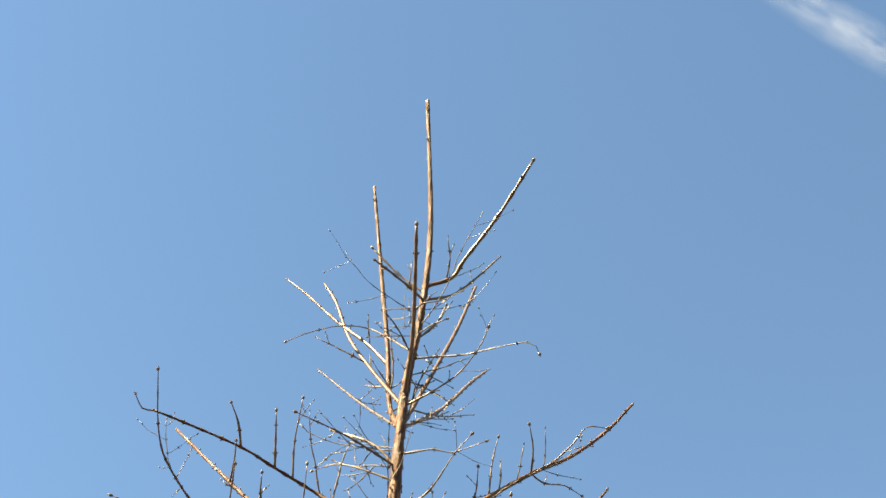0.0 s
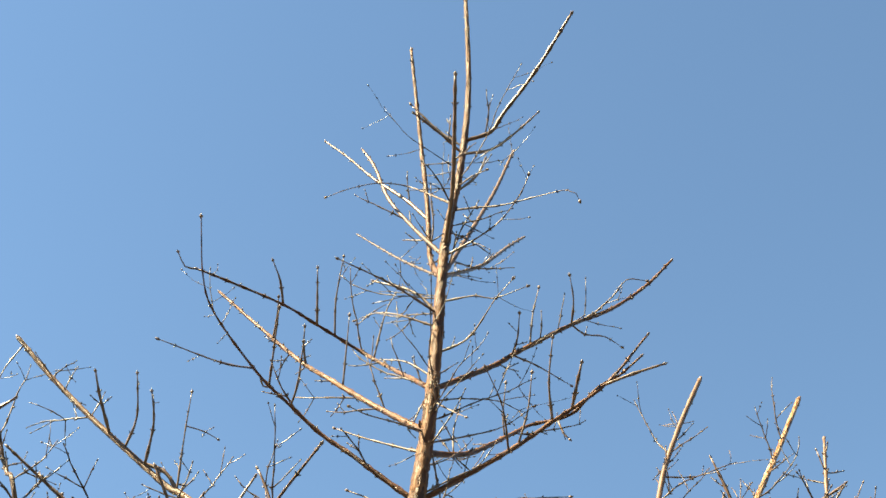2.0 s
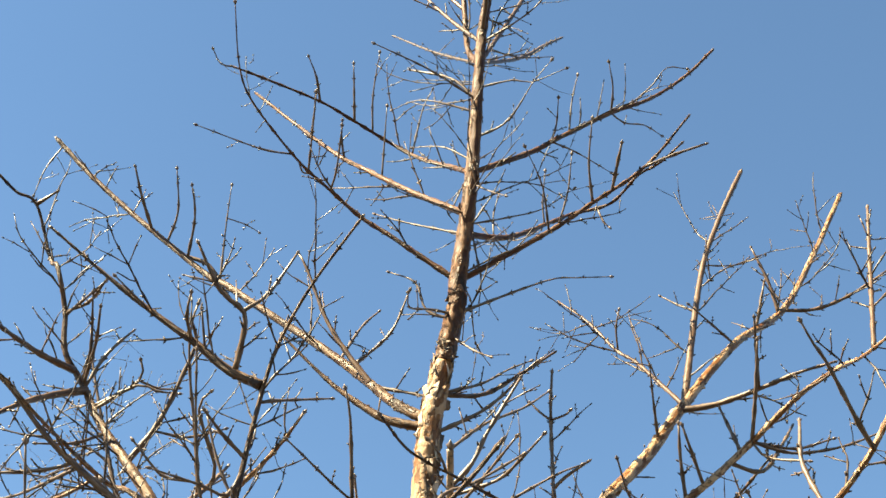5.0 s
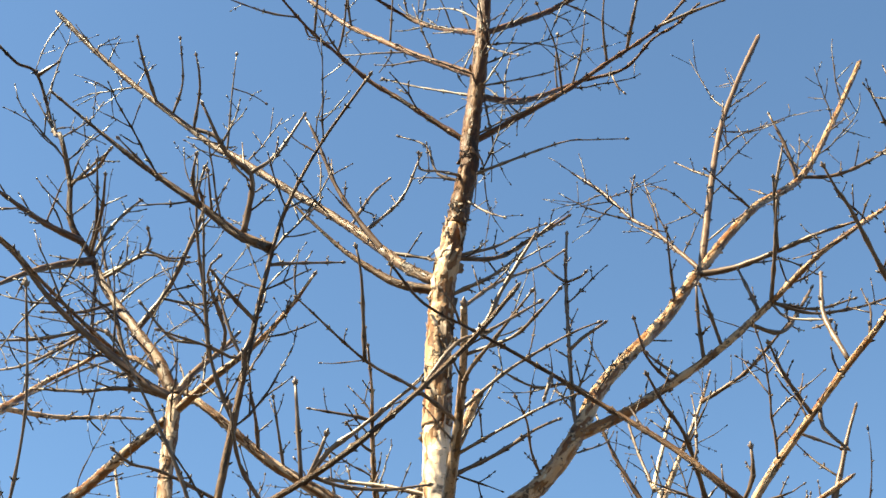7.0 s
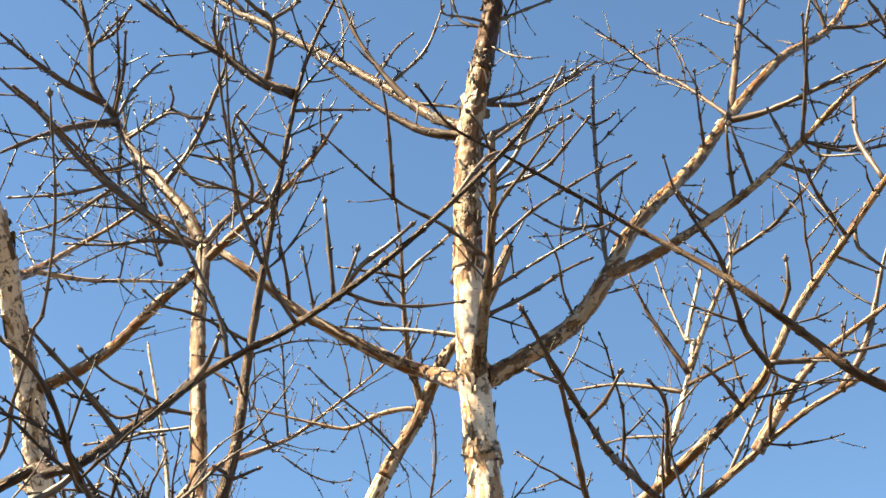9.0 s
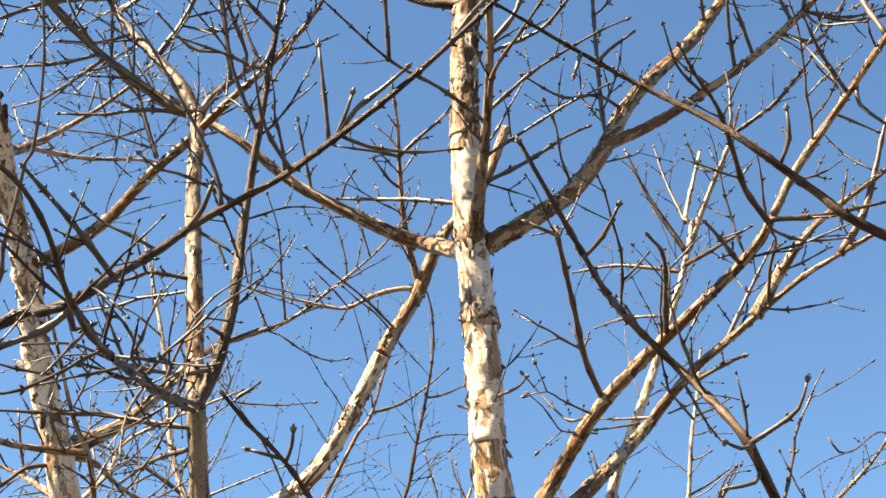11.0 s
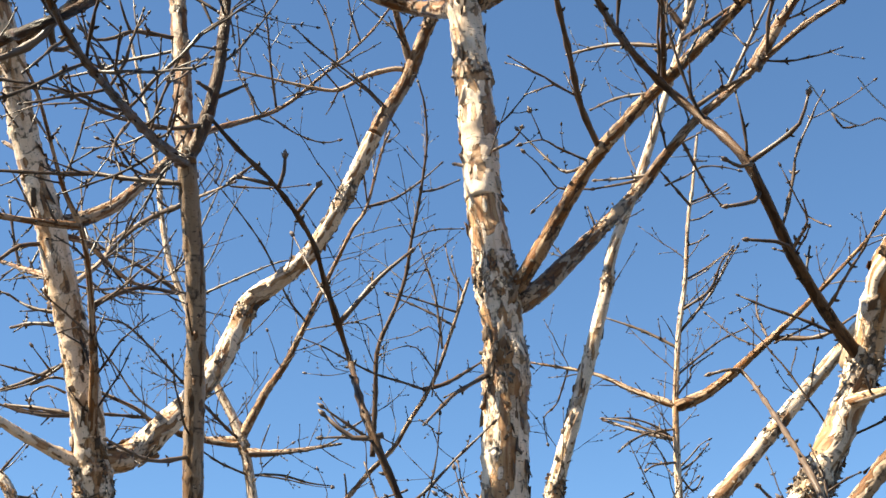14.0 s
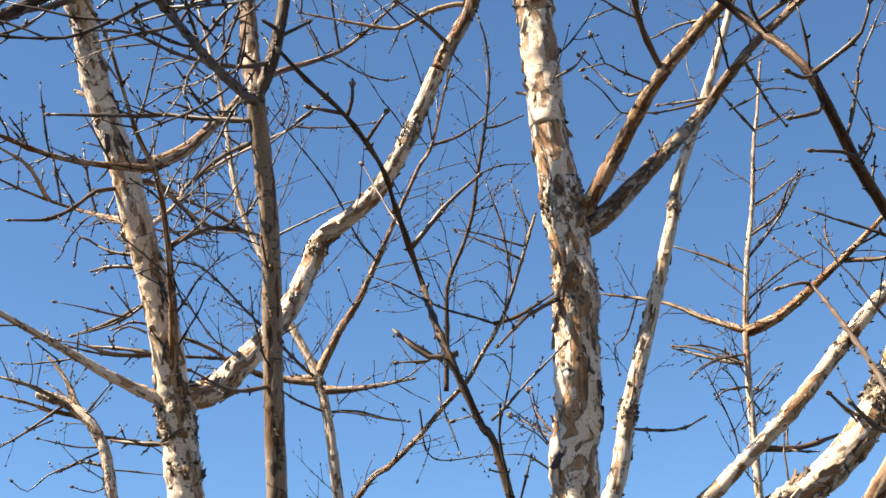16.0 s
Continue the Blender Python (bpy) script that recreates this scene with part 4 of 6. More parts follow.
limb(root, "branch", 0.0047, 0.0030, (-0.380, 2.750, 3.279), (-0.383, 2.655, 3.420), (-0.392, 2.620, 3.467), twigs=0.55)
limb(root, "branch", 0.0049, 0.0035, (0.412, 3.207, 3.592), (0.361, 3.090, 3.688), twigs=0.55)
limb(root, "branch", 0.0057, 0.0028, (0.650, 2.570, 3.264), (0.619, 2.529, 3.298), (0.555, 2.432, 3.375), (0.531, 2.404, 3.395), (0.506, 2.368, 3.421), twigs=0.55)
limb(root, "branch", 0.0043, 0.0030, (0.543, 3.203, 3.716), (0.639, 3.227, 3.698), (0.725, 3.232, 3.708), (0.796, 3.229, 3.725), (0.869, 3.220, 3.752), twigs=0.55)
limb(root, "branch", 0.0053, 0.0044, (0.566, 2.689, 3.208), (0.544, 2.723, 3.337), (0.563, 2.762, 3.469), twigs=0.55)
limb(root, "branch", 0.0050, 0.0037, (0.514, 3.210, 3.690), (0.475, 3.195, 3.810), twigs=0.55)
limb(root, "branch", 0.0057, 0.0040, (0.483, 3.211, 3.660), (0.568, 3.254, 3.663), (0.636, 3.287, 3.767), (0.671, 3.302, 3.830), twigs=0.55)
limb(root, "branch", 0.0027, 0.0005, (0.556, 3.060, 2.393), (0.353, 2.331, 2.241), (0.255, 2.108, 2.132), (0.189, 1.924, 2.045), (0.117, 1.665, 1.924), twigs=0.001)
limb(root, "branch", 0.0013, 0.0013, (0.255, 2.108, 2.132), (0.240, 2.111, 2.132), (0.229, 2.104, 2.148), twigs=0.001)
limb(root, "branch", 0.0027, 0.0005, (0.556, 3.060, 2.393), (0.384, 2.349, 2.231), (0.293, 2.087, 2.125), (0.209, 1.841, 2.010), (0.154, 1.660, 1.920), twigs=0.001)
limb(root, "branch", 0.0026, 0.0019, (-0.224, 3.221, 1.976), (-0.387, 3.666, 2.196), twigs=0.55)
limb(root, "branch", 0.0026, 0.0019, (-0.223, 3.219, 1.987), (-0.302, 3.445, 2.109), (-0.338, 3.657, 2.248), twigs=0.55)
limb(root, "limb", 0.0078, 0.0040, (-0.229, 3.134, 2.681), (-0.280, 3.170, 2.713), twigs=0.6)
limb(root, "branch", 0.0054, 0.0039, (-0.253, 3.078, 3.141), (-0.367, 3.134, 3.198), (-0.476, 3.197, 3.249), (-0.562, 3.242, 3.286), twigs=0.55)
limb(root, "branch", 0.0033, 0.0026, (-0.555, 3.238, 3.283), (-0.544, 3.220, 3.312), (-0.525, 3.208, 3.334), twigs=0.55)
limb(root, "branch", 0.0054, 0.0037, (-0.254, 3.074, 3.173), (-0.128, 3.082, 3.243), (-0.040, 3.084, 3.305), (0.011, 3.087, 3.331), twigs=0.55)
limb(root, "branch", 0.0031, 0.0024, (-0.025, 3.149, 3.209), (-0.049, 3.083, 3.245), (-0.057, 3.010, 3.281), (-0.078, 2.953, 3.306), twigs=0.55)
limb(root, "branch", 0.0034, 0.0023, (0.472, 2.792, 3.108), (0.510, 2.833, 3.119), (0.566, 2.882, 3.125), twigs=0.55)
limb(root, "branch", 0.0050, 0.0039, (0.510, 2.753, 3.145), (0.511, 2.757, 3.100), (0.544, 2.750, 3.052), twigs=0.55)
limb(root, "branch", 0.0022, 0.0014, (-0.272, 3.341, 2.019), (-0.294, 3.332, 2.046), (-0.302, 3.322, 2.078), (-0.313, 3.306, 2.126), twigs=0.6, fine=0.6)
limb(root, "branch", 0.0019, 0.0011, (-0.285, 3.338, 2.027), (-0.304, 3.330, 2.049), (-0.330, 3.323, 2.064), (-0.350, 3.317, 2.081), twigs=0.4, fine=0.6)
limb(root, "branch", 0.0028, 0.0014, (-0.273, 3.353, 1.972), (-0.299, 3.346, 1.992), (-0.329, 3.338, 2.011), (-0.373, 3.333, 2.014), twigs=0.5, fine=0.6)
limb(root, "branch", 0.0027, 0.0016, (-0.024, 2.997, 2.604), (-0.052, 2.990, 2.617), (-0.079, 2.983, 2.630), (-0.103, 2.975, 2.643), (-0.141, 2.978, 2.638), twigs=0.5, fine=0.6)
limb(root, "branch", 0.0016, 0.0011, (-0.103, 2.975, 2.643), (-0.111, 2.962, 2.664), (-0.121, 2.948, 2.687), twigs=0.3, fine=0.6)
limb(root, "branch", 0.0023, 0.0015, (-0.008, 3.244, 2.673), (-0.047, 3.243, 2.678), (-0.081, 3.241, 2.681), (-0.096, 3.232, 2.698), (-0.116, 3.217, 2.725), (-0.142, 3.204, 2.747), twigs=0.4, fine=0.6)
limb(root, "branch", 0.0017, 0.0012, (-0.081, 3.241, 2.681), (-0.112, 3.253, 2.659), (-0.131, 3.260, 2.645), twigs=0.3, fine=0.6)
limb(root, "branch", 0.0036, 0.0024, (0.084, 3.324, 2.729), (0.048, 3.328, 2.725), (-0.005, 3.332, 2.721), twigs=0.2, fine=0.6)

# the tree with the strong bent limb
root = tree((-1.050, 4.059, 0), "bare tree with flaking cream and tan bark and a bent limb")
limb(root, "trunk", 0.0600, 0.0250, (-1.050, 4.062, -0.030), (-1.100, 3.929, 1.375), (-1.164, 3.777, 2.091), (-1.177, 3.723, 2.270), (-1.185, 3.650, 2.443), (-1.204, 3.602, 2.573), (-1.231, 3.538, 2.716), (-1.252, 3.496, 2.828), (-1.286, 3.451, 2.948), (-1.307, 3.397, 3.061), (-1.319, 3.335, 3.184), (-1.352, 3.225, 3.354), (-1.358, 3.107, 3.470), (-1.385, 2.956, 3.591), knots=(2.297, 2.246, 2.283, 2.152,))
limb(root, "limb", 0.0340, 0.0205, (-1.180, 3.705, 2.310), (-1.110, 3.768, 2.342), (-1.052, 3.807, 2.415), (-0.989, 3.857, 2.513), (-0.946, 3.892, 2.599), (-0.909, 3.908, 2.690), (-0.866, 3.895, 2.771), (-0.805, 3.900, 2.819), (-0.731, 3.889, 2.875), (-0.666, 3.864, 2.950), (-0.594, 3.826, 3.067), (-0.538, 3.791, 3.165), bark=SHAGGY, knots=(3.024, 2.75))
limb(root, "limb", 0.0205, 0.0140, (-0.538, 3.791, 3.165), (-0.500, 3.812, 3.255), (-0.452, 3.827, 3.354), (-0.388, 3.785, 3.490), (-0.345, 3.771, 3.545), (-0.262, 3.740, 3.640), (-0.190, 3.700, 3.800), twigs=0.3, peel=1.5, bark=TAN_BARK, knots=(3.384, 3.49))
limb(root, "limb", 0.0107, 0.0040, (-0.444, 3.826, 3.384), (-0.471, 3.725, 3.501), (-0.473, 3.600, 3.637), (-0.469, 3.536, 3.702), (-0.474, 3.447, 3.786))
limb(root, "limb", 0.0154, 0.0049, (-1.355, 3.160, 3.423), (-1.349, 3.274, 3.516), (-1.326, 3.432, 3.691), (-1.199, 3.360, 3.704), (-1.126, 3.311, 3.713))
limb(root, "limb", 0.0074, 0.0042, (-1.227, 3.557, 2.673), (-1.272, 3.899, 2.907), (-1.347, 4.219, 3.141), (-1.237, 4.218, 3.203), (-1.013, 4.221, 3.295), bark=LIMB_BARK)
limb(root, "limb", 0.0089, 0.0040, (-1.249, 3.509, 2.797), (-1.201, 3.608, 2.821), (-1.191, 3.761, 2.827), (-1.166, 3.908, 2.841), (-1.103, 4.097, 2.897), bark=LIMB_BARK)
limb(root, "limb", 0.0169, 0.0113, (-1.316, 3.328, 3.207), (-1.200, 3.267, 3.215), (-1.076, 3.168, 3.219), (-0.931, 3.015, 3.232), (-0.857, 2.998, 3.292))
limb(root, "limb", 0.0113, 0.0043, (-0.863, 2.999, 3.287), (-0.737, 2.937, 3.369), (-0.644, 2.892, 3.421), (-0.562, 2.835, 3.478), (-0.506, 2.783, 3.525))
limb(root, "limb", 0.0203, 0.0032, (-1.253, 3.501, 2.815), (-1.192, 3.568, 2.865), (-1.136, 3.631, 2.934), (-1.072, 3.693, 3.047), (-1.004, 3.830, 3.226), (-0.855, 4.053, 3.423), (-0.721, 4.022, 3.504), (-0.585, 3.976, 3.594), (-0.514, 3.937, 3.655))
limb(root, "limb", 0.0075, 0.0030, (-0.450, 3.828, 3.371), (-0.484, 3.820, 3.376), (-0.559, 3.818, 3.361), (-0.635, 3.825, 3.329), (-0.701, 3.811, 3.331), (-0.888, 3.747, 3.360), bark=LIMB_BARK)
limb(root, "limb", 0.0176, 0.0064, (-1.179, 3.710, 2.297), (-1.292, 3.609, 2.343), (-1.384, 3.498, 2.393), (-1.470, 3.387, 2.435), (-1.518, 3.322, 2.455), bark=BARK)
limb(root, "limb", 0.0122, 0.0040, (-1.230, 3.548, 2.696), (-1.580, 4.035, 2.991), (-1.697, 3.957, 3.020), (-1.842, 3.839, 3.075))
limb(root, "branch", 0.0054, 0.0041, (-1.192, 3.665, 2.408), (-1.295, 3.671, 2.434), (-1.382, 3.684, 2.453))
limb(root, "limb", 0.0123, 0.0062, (-1.282, 3.440, 2.968), (-1.372, 3.483, 3.035))
limb(root, "limb", 0.0135, 0.0040, (-1.179, 3.710, 2.297), (-1.133, 3.541, 2.507), (-1.107, 3.359, 2.690), (-1.123, 3.245, 2.774), (-1.125, 3.070, 2.895), (-1.142, 2.983, 2.939))
limb(root, "limb", 0.0102, 0.0044, (-1.108, 3.327, 2.717), (-1.202, 3.261, 2.706), (-1.269, 3.207, 2.703), (-1.322, 3.155, 2.708), (-1.364, 3.108, 2.718), (-1.414, 3.058, 2.718), bark=LIMB_BARK)
limb(root, "limb", 0.0061, 0.0042, (-1.171, 3.740, 2.210), (-1.285, 3.753, 2.226), (-1.350, 3.772, 2.243))
limb(root, "branch", 0.0040, 0.0020, (-0.855, 4.053, 3.423), (-0.859, 3.984, 3.530), (-0.859, 3.908, 3.641), (-0.882, 3.843, 3.722))
limb(root, "branch", 0.0030, 0.0019, (-0.888, 3.747, 3.360), (-0.879, 3.723, 3.400), (-0.878, 3.673, 3.472))
limb(root, "branch", 0.0037, 0.0022, (-0.501, 3.795, 3.237), (-0.578, 3.756, 3.312), (-0.661, 3.720, 3.377), (-0.727, 3.685, 3.435))
limb(root, "branch", 0.0032, 0.0024, (-0.604, 3.983, 3.580), (-0.627, 3.955, 3.660), (-0.636, 3.932, 3.732))
limb(root, "branch", 0.0032, 0.0021, (-0.673, 4.007, 3.534), (-0.684, 3.991, 3.613), (-0.712, 3.975, 3.702), (-0.744, 3.967, 3.749))
limb(root, "branch", 0.0029, 0.0022, (-1.078, 3.685, 3.035), (-1.130, 3.641, 3.080), (-1.192, 3.605, 3.101))
limb(root, "branch", 0.0036, 0.0035, (-1.083, 3.678, 3.024), (-1.135, 3.623, 3.034), (-1.173, 3.580, 3.033))
limb(root, "limb", 0.0073, 0.0038, (-1.349, 3.274, 3.516), (-1.300, 3.336, 3.537), (-1.239, 3.406, 3.566), (-1.150, 3.490, 3.615), (-1.089, 3.547, 3.643), bark=LIMB_BARK)
limb(root, "branch", 0.0047, 0.0035, (-1.207, 3.616, 2.529), (-1.334, 3.669, 2.504), (-1.431, 3.708, 2.497))
limb(root, "branch", 0.0060, 0.0038, (-0.473, 3.592, 3.645), (-0.413, 3.583, 3.703), (-0.367, 3.577, 3.741), (-0.328, 3.566, 3.783))
limb(root, "branch", 0.0052, 0.0030, (-0.473, 3.592, 3.645), (-0.510, 3.581, 3.653), (-0.633, 3.552, 3.664))
limb(root, "branch", 0.0045, 0.0030, (-0.474, 3.649, 3.584), (-0.499, 3.619, 3.589), (-0.532, 3.556, 3.615))
limb(root, "limb", 0.0073, 0.0040, (-1.671, 3.992, 3.017), (-1.687, 3.890, 3.073), (-1.728, 3.800, 3.089), bark=LIMB_BARK)
limb(root, "limb", 0.0061, 0.0033, (-1.245, 3.516, 2.778), (-1.302, 3.468, 2.751), (-1.339, 3.435, 2.699), (-1.379, 3.394, 2.656), (-1.432, 3.324, 2.628))
limb(root, "branch", 0.0041, 0.0033, (-1.651, 4.034, 3.021), (-1.655, 3.974, 3.128))
limb(root, "branch", 0.0047, 0.0032, (-1.509, 3.953, 2.936), (-1.526, 3.932, 3.014), (-1.539, 3.909, 3.108))
limb(root, "branch", 0.0047, 0.0028, (-1.220, 3.576, 2.625), (-1.308, 3.586, 2.651), (-1.372, 3.599, 2.693))
limb(root, "branch", 0.0028, 0.0021, (-1.342, 3.592, 2.671), (-1.378, 3.568, 2.688), (-1.396, 3.587, 2.632))
limb(root, "branch", 0.0054, 0.0042, (-1.217, 3.586, 2.601), (-1.306, 3.604, 2.619), (-1.367, 3.631, 2.625))
limb(root, "limb", 0.0065, 0.0040, (-1.118, 3.463, 2.591), (-1.075, 3.496, 2.630), (-1.028, 3.535, 2.659), (-0.971, 3.593, 2.666))
limb(root, "branch", 0.0041, 0.0020, (-1.224, 3.608, 2.517), (-1.260, 3.606, 2.489), (-1.307, 3.596, 2.465), (-1.379, 3.574, 2.441), twigs=0.9, fine=0.7)
limb(root, "branch", 0.0034, 0.0014, (-1.264, 3.605, 2.486), (-1.299, 3.589, 2.492), (-1.351, 3.562, 2.503), (-1.408, 3.532, 2.511), twigs=0.9, fine=0.7)
limb(root, "limb", 0.0047, 0.0020, (-1.212, 3.637, 2.400), (-1.264, 3.617, 2.398), (-1.316, 3.594, 2.404), (-1.356, 3.571, 2.416), (-1.398, 3.550, 2.422), twigs=0.7, fine=0.7)
limb(root, "branch", 0.0034, 0.0014, (-1.251, 3.607, 2.495), (-1.273, 3.586, 2.525), (-1.288, 3.570, 2.546), twigs=0.9, fine=0.7)
limb(root, "branch", 0.0034, 0.0020, (-1.232, 3.652, 2.461), (-1.267, 3.632, 2.474), (-1.298, 3.625, 2.460), (-1.305, 3.628, 2.445), twigs=0.6, fine=0.7)
limb(root, "branch", 0.0026, 0.0019, (-0.805, 3.765, 3.227), (-0.739, 3.804, 3.189), (-0.677, 3.826, 3.172), (-0.637, 3.830, 3.178), twigs=0.6, fine=0.6)
limb(root, "branch", 0.0026, 0.0019, (-0.803, 3.754, 3.245), (-0.826, 3.757, 3.233), (-0.843, 3.733, 3.264), (-0.858, 3.705, 3.300), twigs=0.6, fine=0.6)
limb(root, "branch", 0.0025, 0.0018, (-0.508, 3.719, 3.200), (-0.539, 3.694, 3.231), (-0.584, 3.667, 3.262), (-0.616, 3.645, 3.286), twigs=0.5, fine=0.6)
limb(root, "branch", 0.0022, 0.0014, (-0.496, 3.728, 3.187), (-0.480, 3.746, 3.163), (-0.468, 3.757, 3.146), (-0.492, 3.765, 3.129), twigs=0.4, fine=0.6)
limb(root, "branch", 0.0030, 0.0019, (-0.864, 3.820, 3.113), (-0.927, 3.828, 3.072), (-0.864, 3.847, 3.067), (-0.799, 3.861, 3.068), (-0.726, 3.872, 3.077), twigs=0.5, fine=0.6)
limb(root, "branch", 0.0026, 0.0019, (-0.992, 3.834, 3.028), (-0.927, 3.828, 3.072), (-0.888, 3.825, 3.094), (-0.864, 3.820, 3.113), twigs=0.6, fine=0.6)
limb(root, "branch", 0.0026, 0.0015, (-0.955, 3.820, 3.071), (-0.933, 3.803, 3.112), (-0.938, 3.782, 3.144), twigs=0.6, fine=0.6)

# the slim stem with the dark forks
root = tree((-0.800, 3.463, 0), "slim bare tree with a smooth brown stem and dark forked limbs")
limb(root, "trunk", 0.0235, 0.0180, (-0.800, 3.467, -0.030), (-0.800, 3.344, 1.303), (-0.776, 3.139, 2.102), (-0.759, 3.041, 2.375), (-0.759, 2.997, 2.492), (-0.758, 2.929, 2.619), twigs=0.5, peel=0.25, bark=STEM_BARK)
limb(root, "leader", 0.0190, 0.0164, (-0.760, 2.924, 2.620), (-0.784, 2.952, 2.811), (-0.814, 2.967, 3.064), (-0.824, 2.976, 3.167), (-0.832, 2.985, 3.349), peel=0, bark=LIMB_BARK, knots=(2.620,))
limb(root, "limb", 0.0138, 0.0039, (-0.760, 2.924, 2.620), (-0.731, 2.925, 2.691), (-0.706, 2.913, 2.790), (-0.695, 2.906, 2.889), (-0.695, 2.912, 2.972), (-0.680, 2.893, 3.115), (-0.650, 2.849, 3.318), (-0.620, 2.806, 3.512), (-0.581, 2.762, 3.682), (-0.503, 2.694, 3.815), (-0.381, 2.584, 3.925), peel=0, bark=SHADED_BARK)
limb(root, "limb", 0.0129, 0.0040, (-0.608, 2.787, 3.605), (-0.690, 2.790, 3.654), (-0.772, 2.774, 3.721), (-0.894, 2.749, 3.809), (-1.009, 2.716, 3.897), (-1.135, 2.670, 3.996), peel=0, bark=SHADED_BARK)
limb(root, "limb", 0.0078, 0.0040, (-0.676, 2.790, 3.645), (-0.664, 2.768, 3.694), (-0.656, 2.726, 3.768), (-0.711, 2.692, 3.808), (-0.760, 2.625, 3.894), peel=0)
limb(root, "branch", 0.0052, 0.0034, (-0.659, 2.723, 3.772), (-0.608, 2.735, 3.833), (-0.551, 2.729, 3.949), peel=0)
limb(root, "branch", 0.0048, 0.0023, (-0.639, 2.829, 3.401), (-0.664, 2.832, 3.348), (-0.713, 2.785, 3.346), (-0.800, 2.703, 3.335), peel=0)
limb(root, "branch", 0.0043, 0.0026, (-0.611, 2.797, 3.567), (-0.569, 2.839, 3.602), (-0.472, 2.934, 3.674), peel=0)
limb(root, "limb", 0.0112, 0.0039, (-0.760, 2.924, 2.620), (-0.734, 2.661, 2.518), (-0.699, 2.390, 2.422), (-0.674, 2.168, 2.356), (-0.665, 2.031, 2.346), (-0.668, 1.947, 2.386), (-0.689, 1.900, 2.423), (-0.720, 1.871, 2.445), peel=0, bark=SHADED_BARK)
limb(root, "branch", 0.0053, 0.0033, (-0.760, 2.935, 2.583), (-0.890, 2.955, 2.617), (-0.950, 2.964, 2.637), (-0.998, 2.946, 2.630), (-1.144, 2.879, 2.615), peel=0)
limb(root, "branch", 0.0048, 0.0024, (-0.723, 2.927, 2.702), (-0.780, 2.866, 2.663), (-0.847, 2.755, 2.631), (-0.896, 2.643, 2.614), (-0.942, 2.553, 2.570), peel=0)
limb(root, "branch", 0.0048, 0.0025, (-0.776, 3.134, 2.126), (-0.824, 3.040, 2.092), (-0.857, 2.900, 2.087), peel=0)
limb(root, "limb", 0.0164, 0.0042, (-0.832, 2.985, 3.349), (-0.889, 3.005, 3.460), (-0.987, 3.060, 3.606), (-1.088, 3.108, 3.755), (-1.147, 3.134, 3.868), (-1.211, 3.106, 3.967), (-1.226, 3.079, 4.079), (-1.262, 3.039, 4.205), (-1.334, 3.148, 4.327), (-1.394, 3.090, 4.489), (-1.444, 3.052, 4.503), (-1.485, 3.007, 4.527), peel=0, bark=SHADED_BARK)
limb(root, "limb", 0.0117, 0.0045, (-1.142, 3.134, 3.860), (-1.193, 3.061, 3.793), (-1.240, 2.987, 3.714), (-1.301, 2.883, 3.576), peel=0)
limb(root, "limb", 0.0104, 0.0040, (-1.181, 3.124, 3.917), (-1.230, 3.004, 3.879), (-1.269, 2.852, 3.837), (-1.291, 2.739, 3.806), peel=0)
limb(root, "limb", 0.0126, 0.0041, (-0.832, 2.985, 3.349), (-0.898, 2.972, 3.378), (-0.976, 2.949, 3.439), (-1.106, 2.902, 3.543), (-1.209, 2.846, 3.654), (-1.273, 2.815, 3.704), (-1.325, 2.787, 3.749), peel=0)
limb(root, "limb", 0.0081, 0.0036, (-0.970, 3.051, 3.581), (-0.907, 3.036, 3.683), (-0.856, 3.003, 3.809), (-0.829, 2.975, 3.891), (-0.837, 2.937, 3.918), (-0.824, 2.921, 3.969), peel=0)
limb(root, "limb", 0.0101, 0.0045, (-0.832, 2.985, 3.349), (-0.806, 2.998, 3.418), (-0.762, 3.056, 3.520), (-0.734, 3.088, 3.591), peel=0)
limb(root, "branch", 0.0046, 0.0030, (-1.224, 3.082, 4.069), (-1.098, 2.977, 4.090), peel=0)
limb(root, "branch", 0.0053, 0.0029, (-1.157, 3.133, 3.885), (-1.125, 3.059, 3.931), (-1.100, 2.924, 4.006), peel=0)
limb(root, "limb", 0.0067, 0.0040, (-1.394, 3.090, 4.489), (-1.341, 3.079, 4.526), peel=0)
limb(root, "branch", 0.0052, 0.0036, (-1.152, 3.134, 3.877), (-1.106, 3.034, 3.931), (-1.077, 2.936, 3.970), peel=0)
limb(root, "branch", 0.0046, 0.0030, (-1.226, 3.079, 4.079), (-1.155, 3.044, 4.079), (-1.093, 2.974, 4.094), peel=0)
limb(root, "branch", 0.0046, 0.0033, (-0.780, 2.772, 3.727), (-0.785, 2.714, 3.752), (-0.770, 2.666, 3.779), peel=0)
limb(root, "branch", 0.0034, 0.0020, (-0.894, 2.749, 3.809), (-0.933, 2.614, 3.790), peel=0)
limb(root, "branch", 0.0050, 0.0028, (-1.105, 3.117, 3.786), (-0.994, 3.085, 3.836), (-0.945, 3.096, 3.825), (-0.890, 3.101, 3.820), peel=0)
limb(root, "branch", 0.0038, 0.0026, (-0.748, 2.779, 3.702), (-0.753, 2.716, 3.772), peel=0)
limb(root, "branch", 0.0046, 0.0034, (-0.797, 2.959, 2.920), (-0.849, 2.925, 2.917), (-0.879, 2.907, 2.911), (-0.906, 2.898, 2.894), (-0.938, 2.882, 2.881), (-0.958, 2.856, 2.890), peel=0)
limb(root, "branch", 0.0034, 0.0023, (-0.879, 2.907, 2.911), (-0.886, 2.891, 2.930), (-0.893, 2.863, 2.964), peel=0)
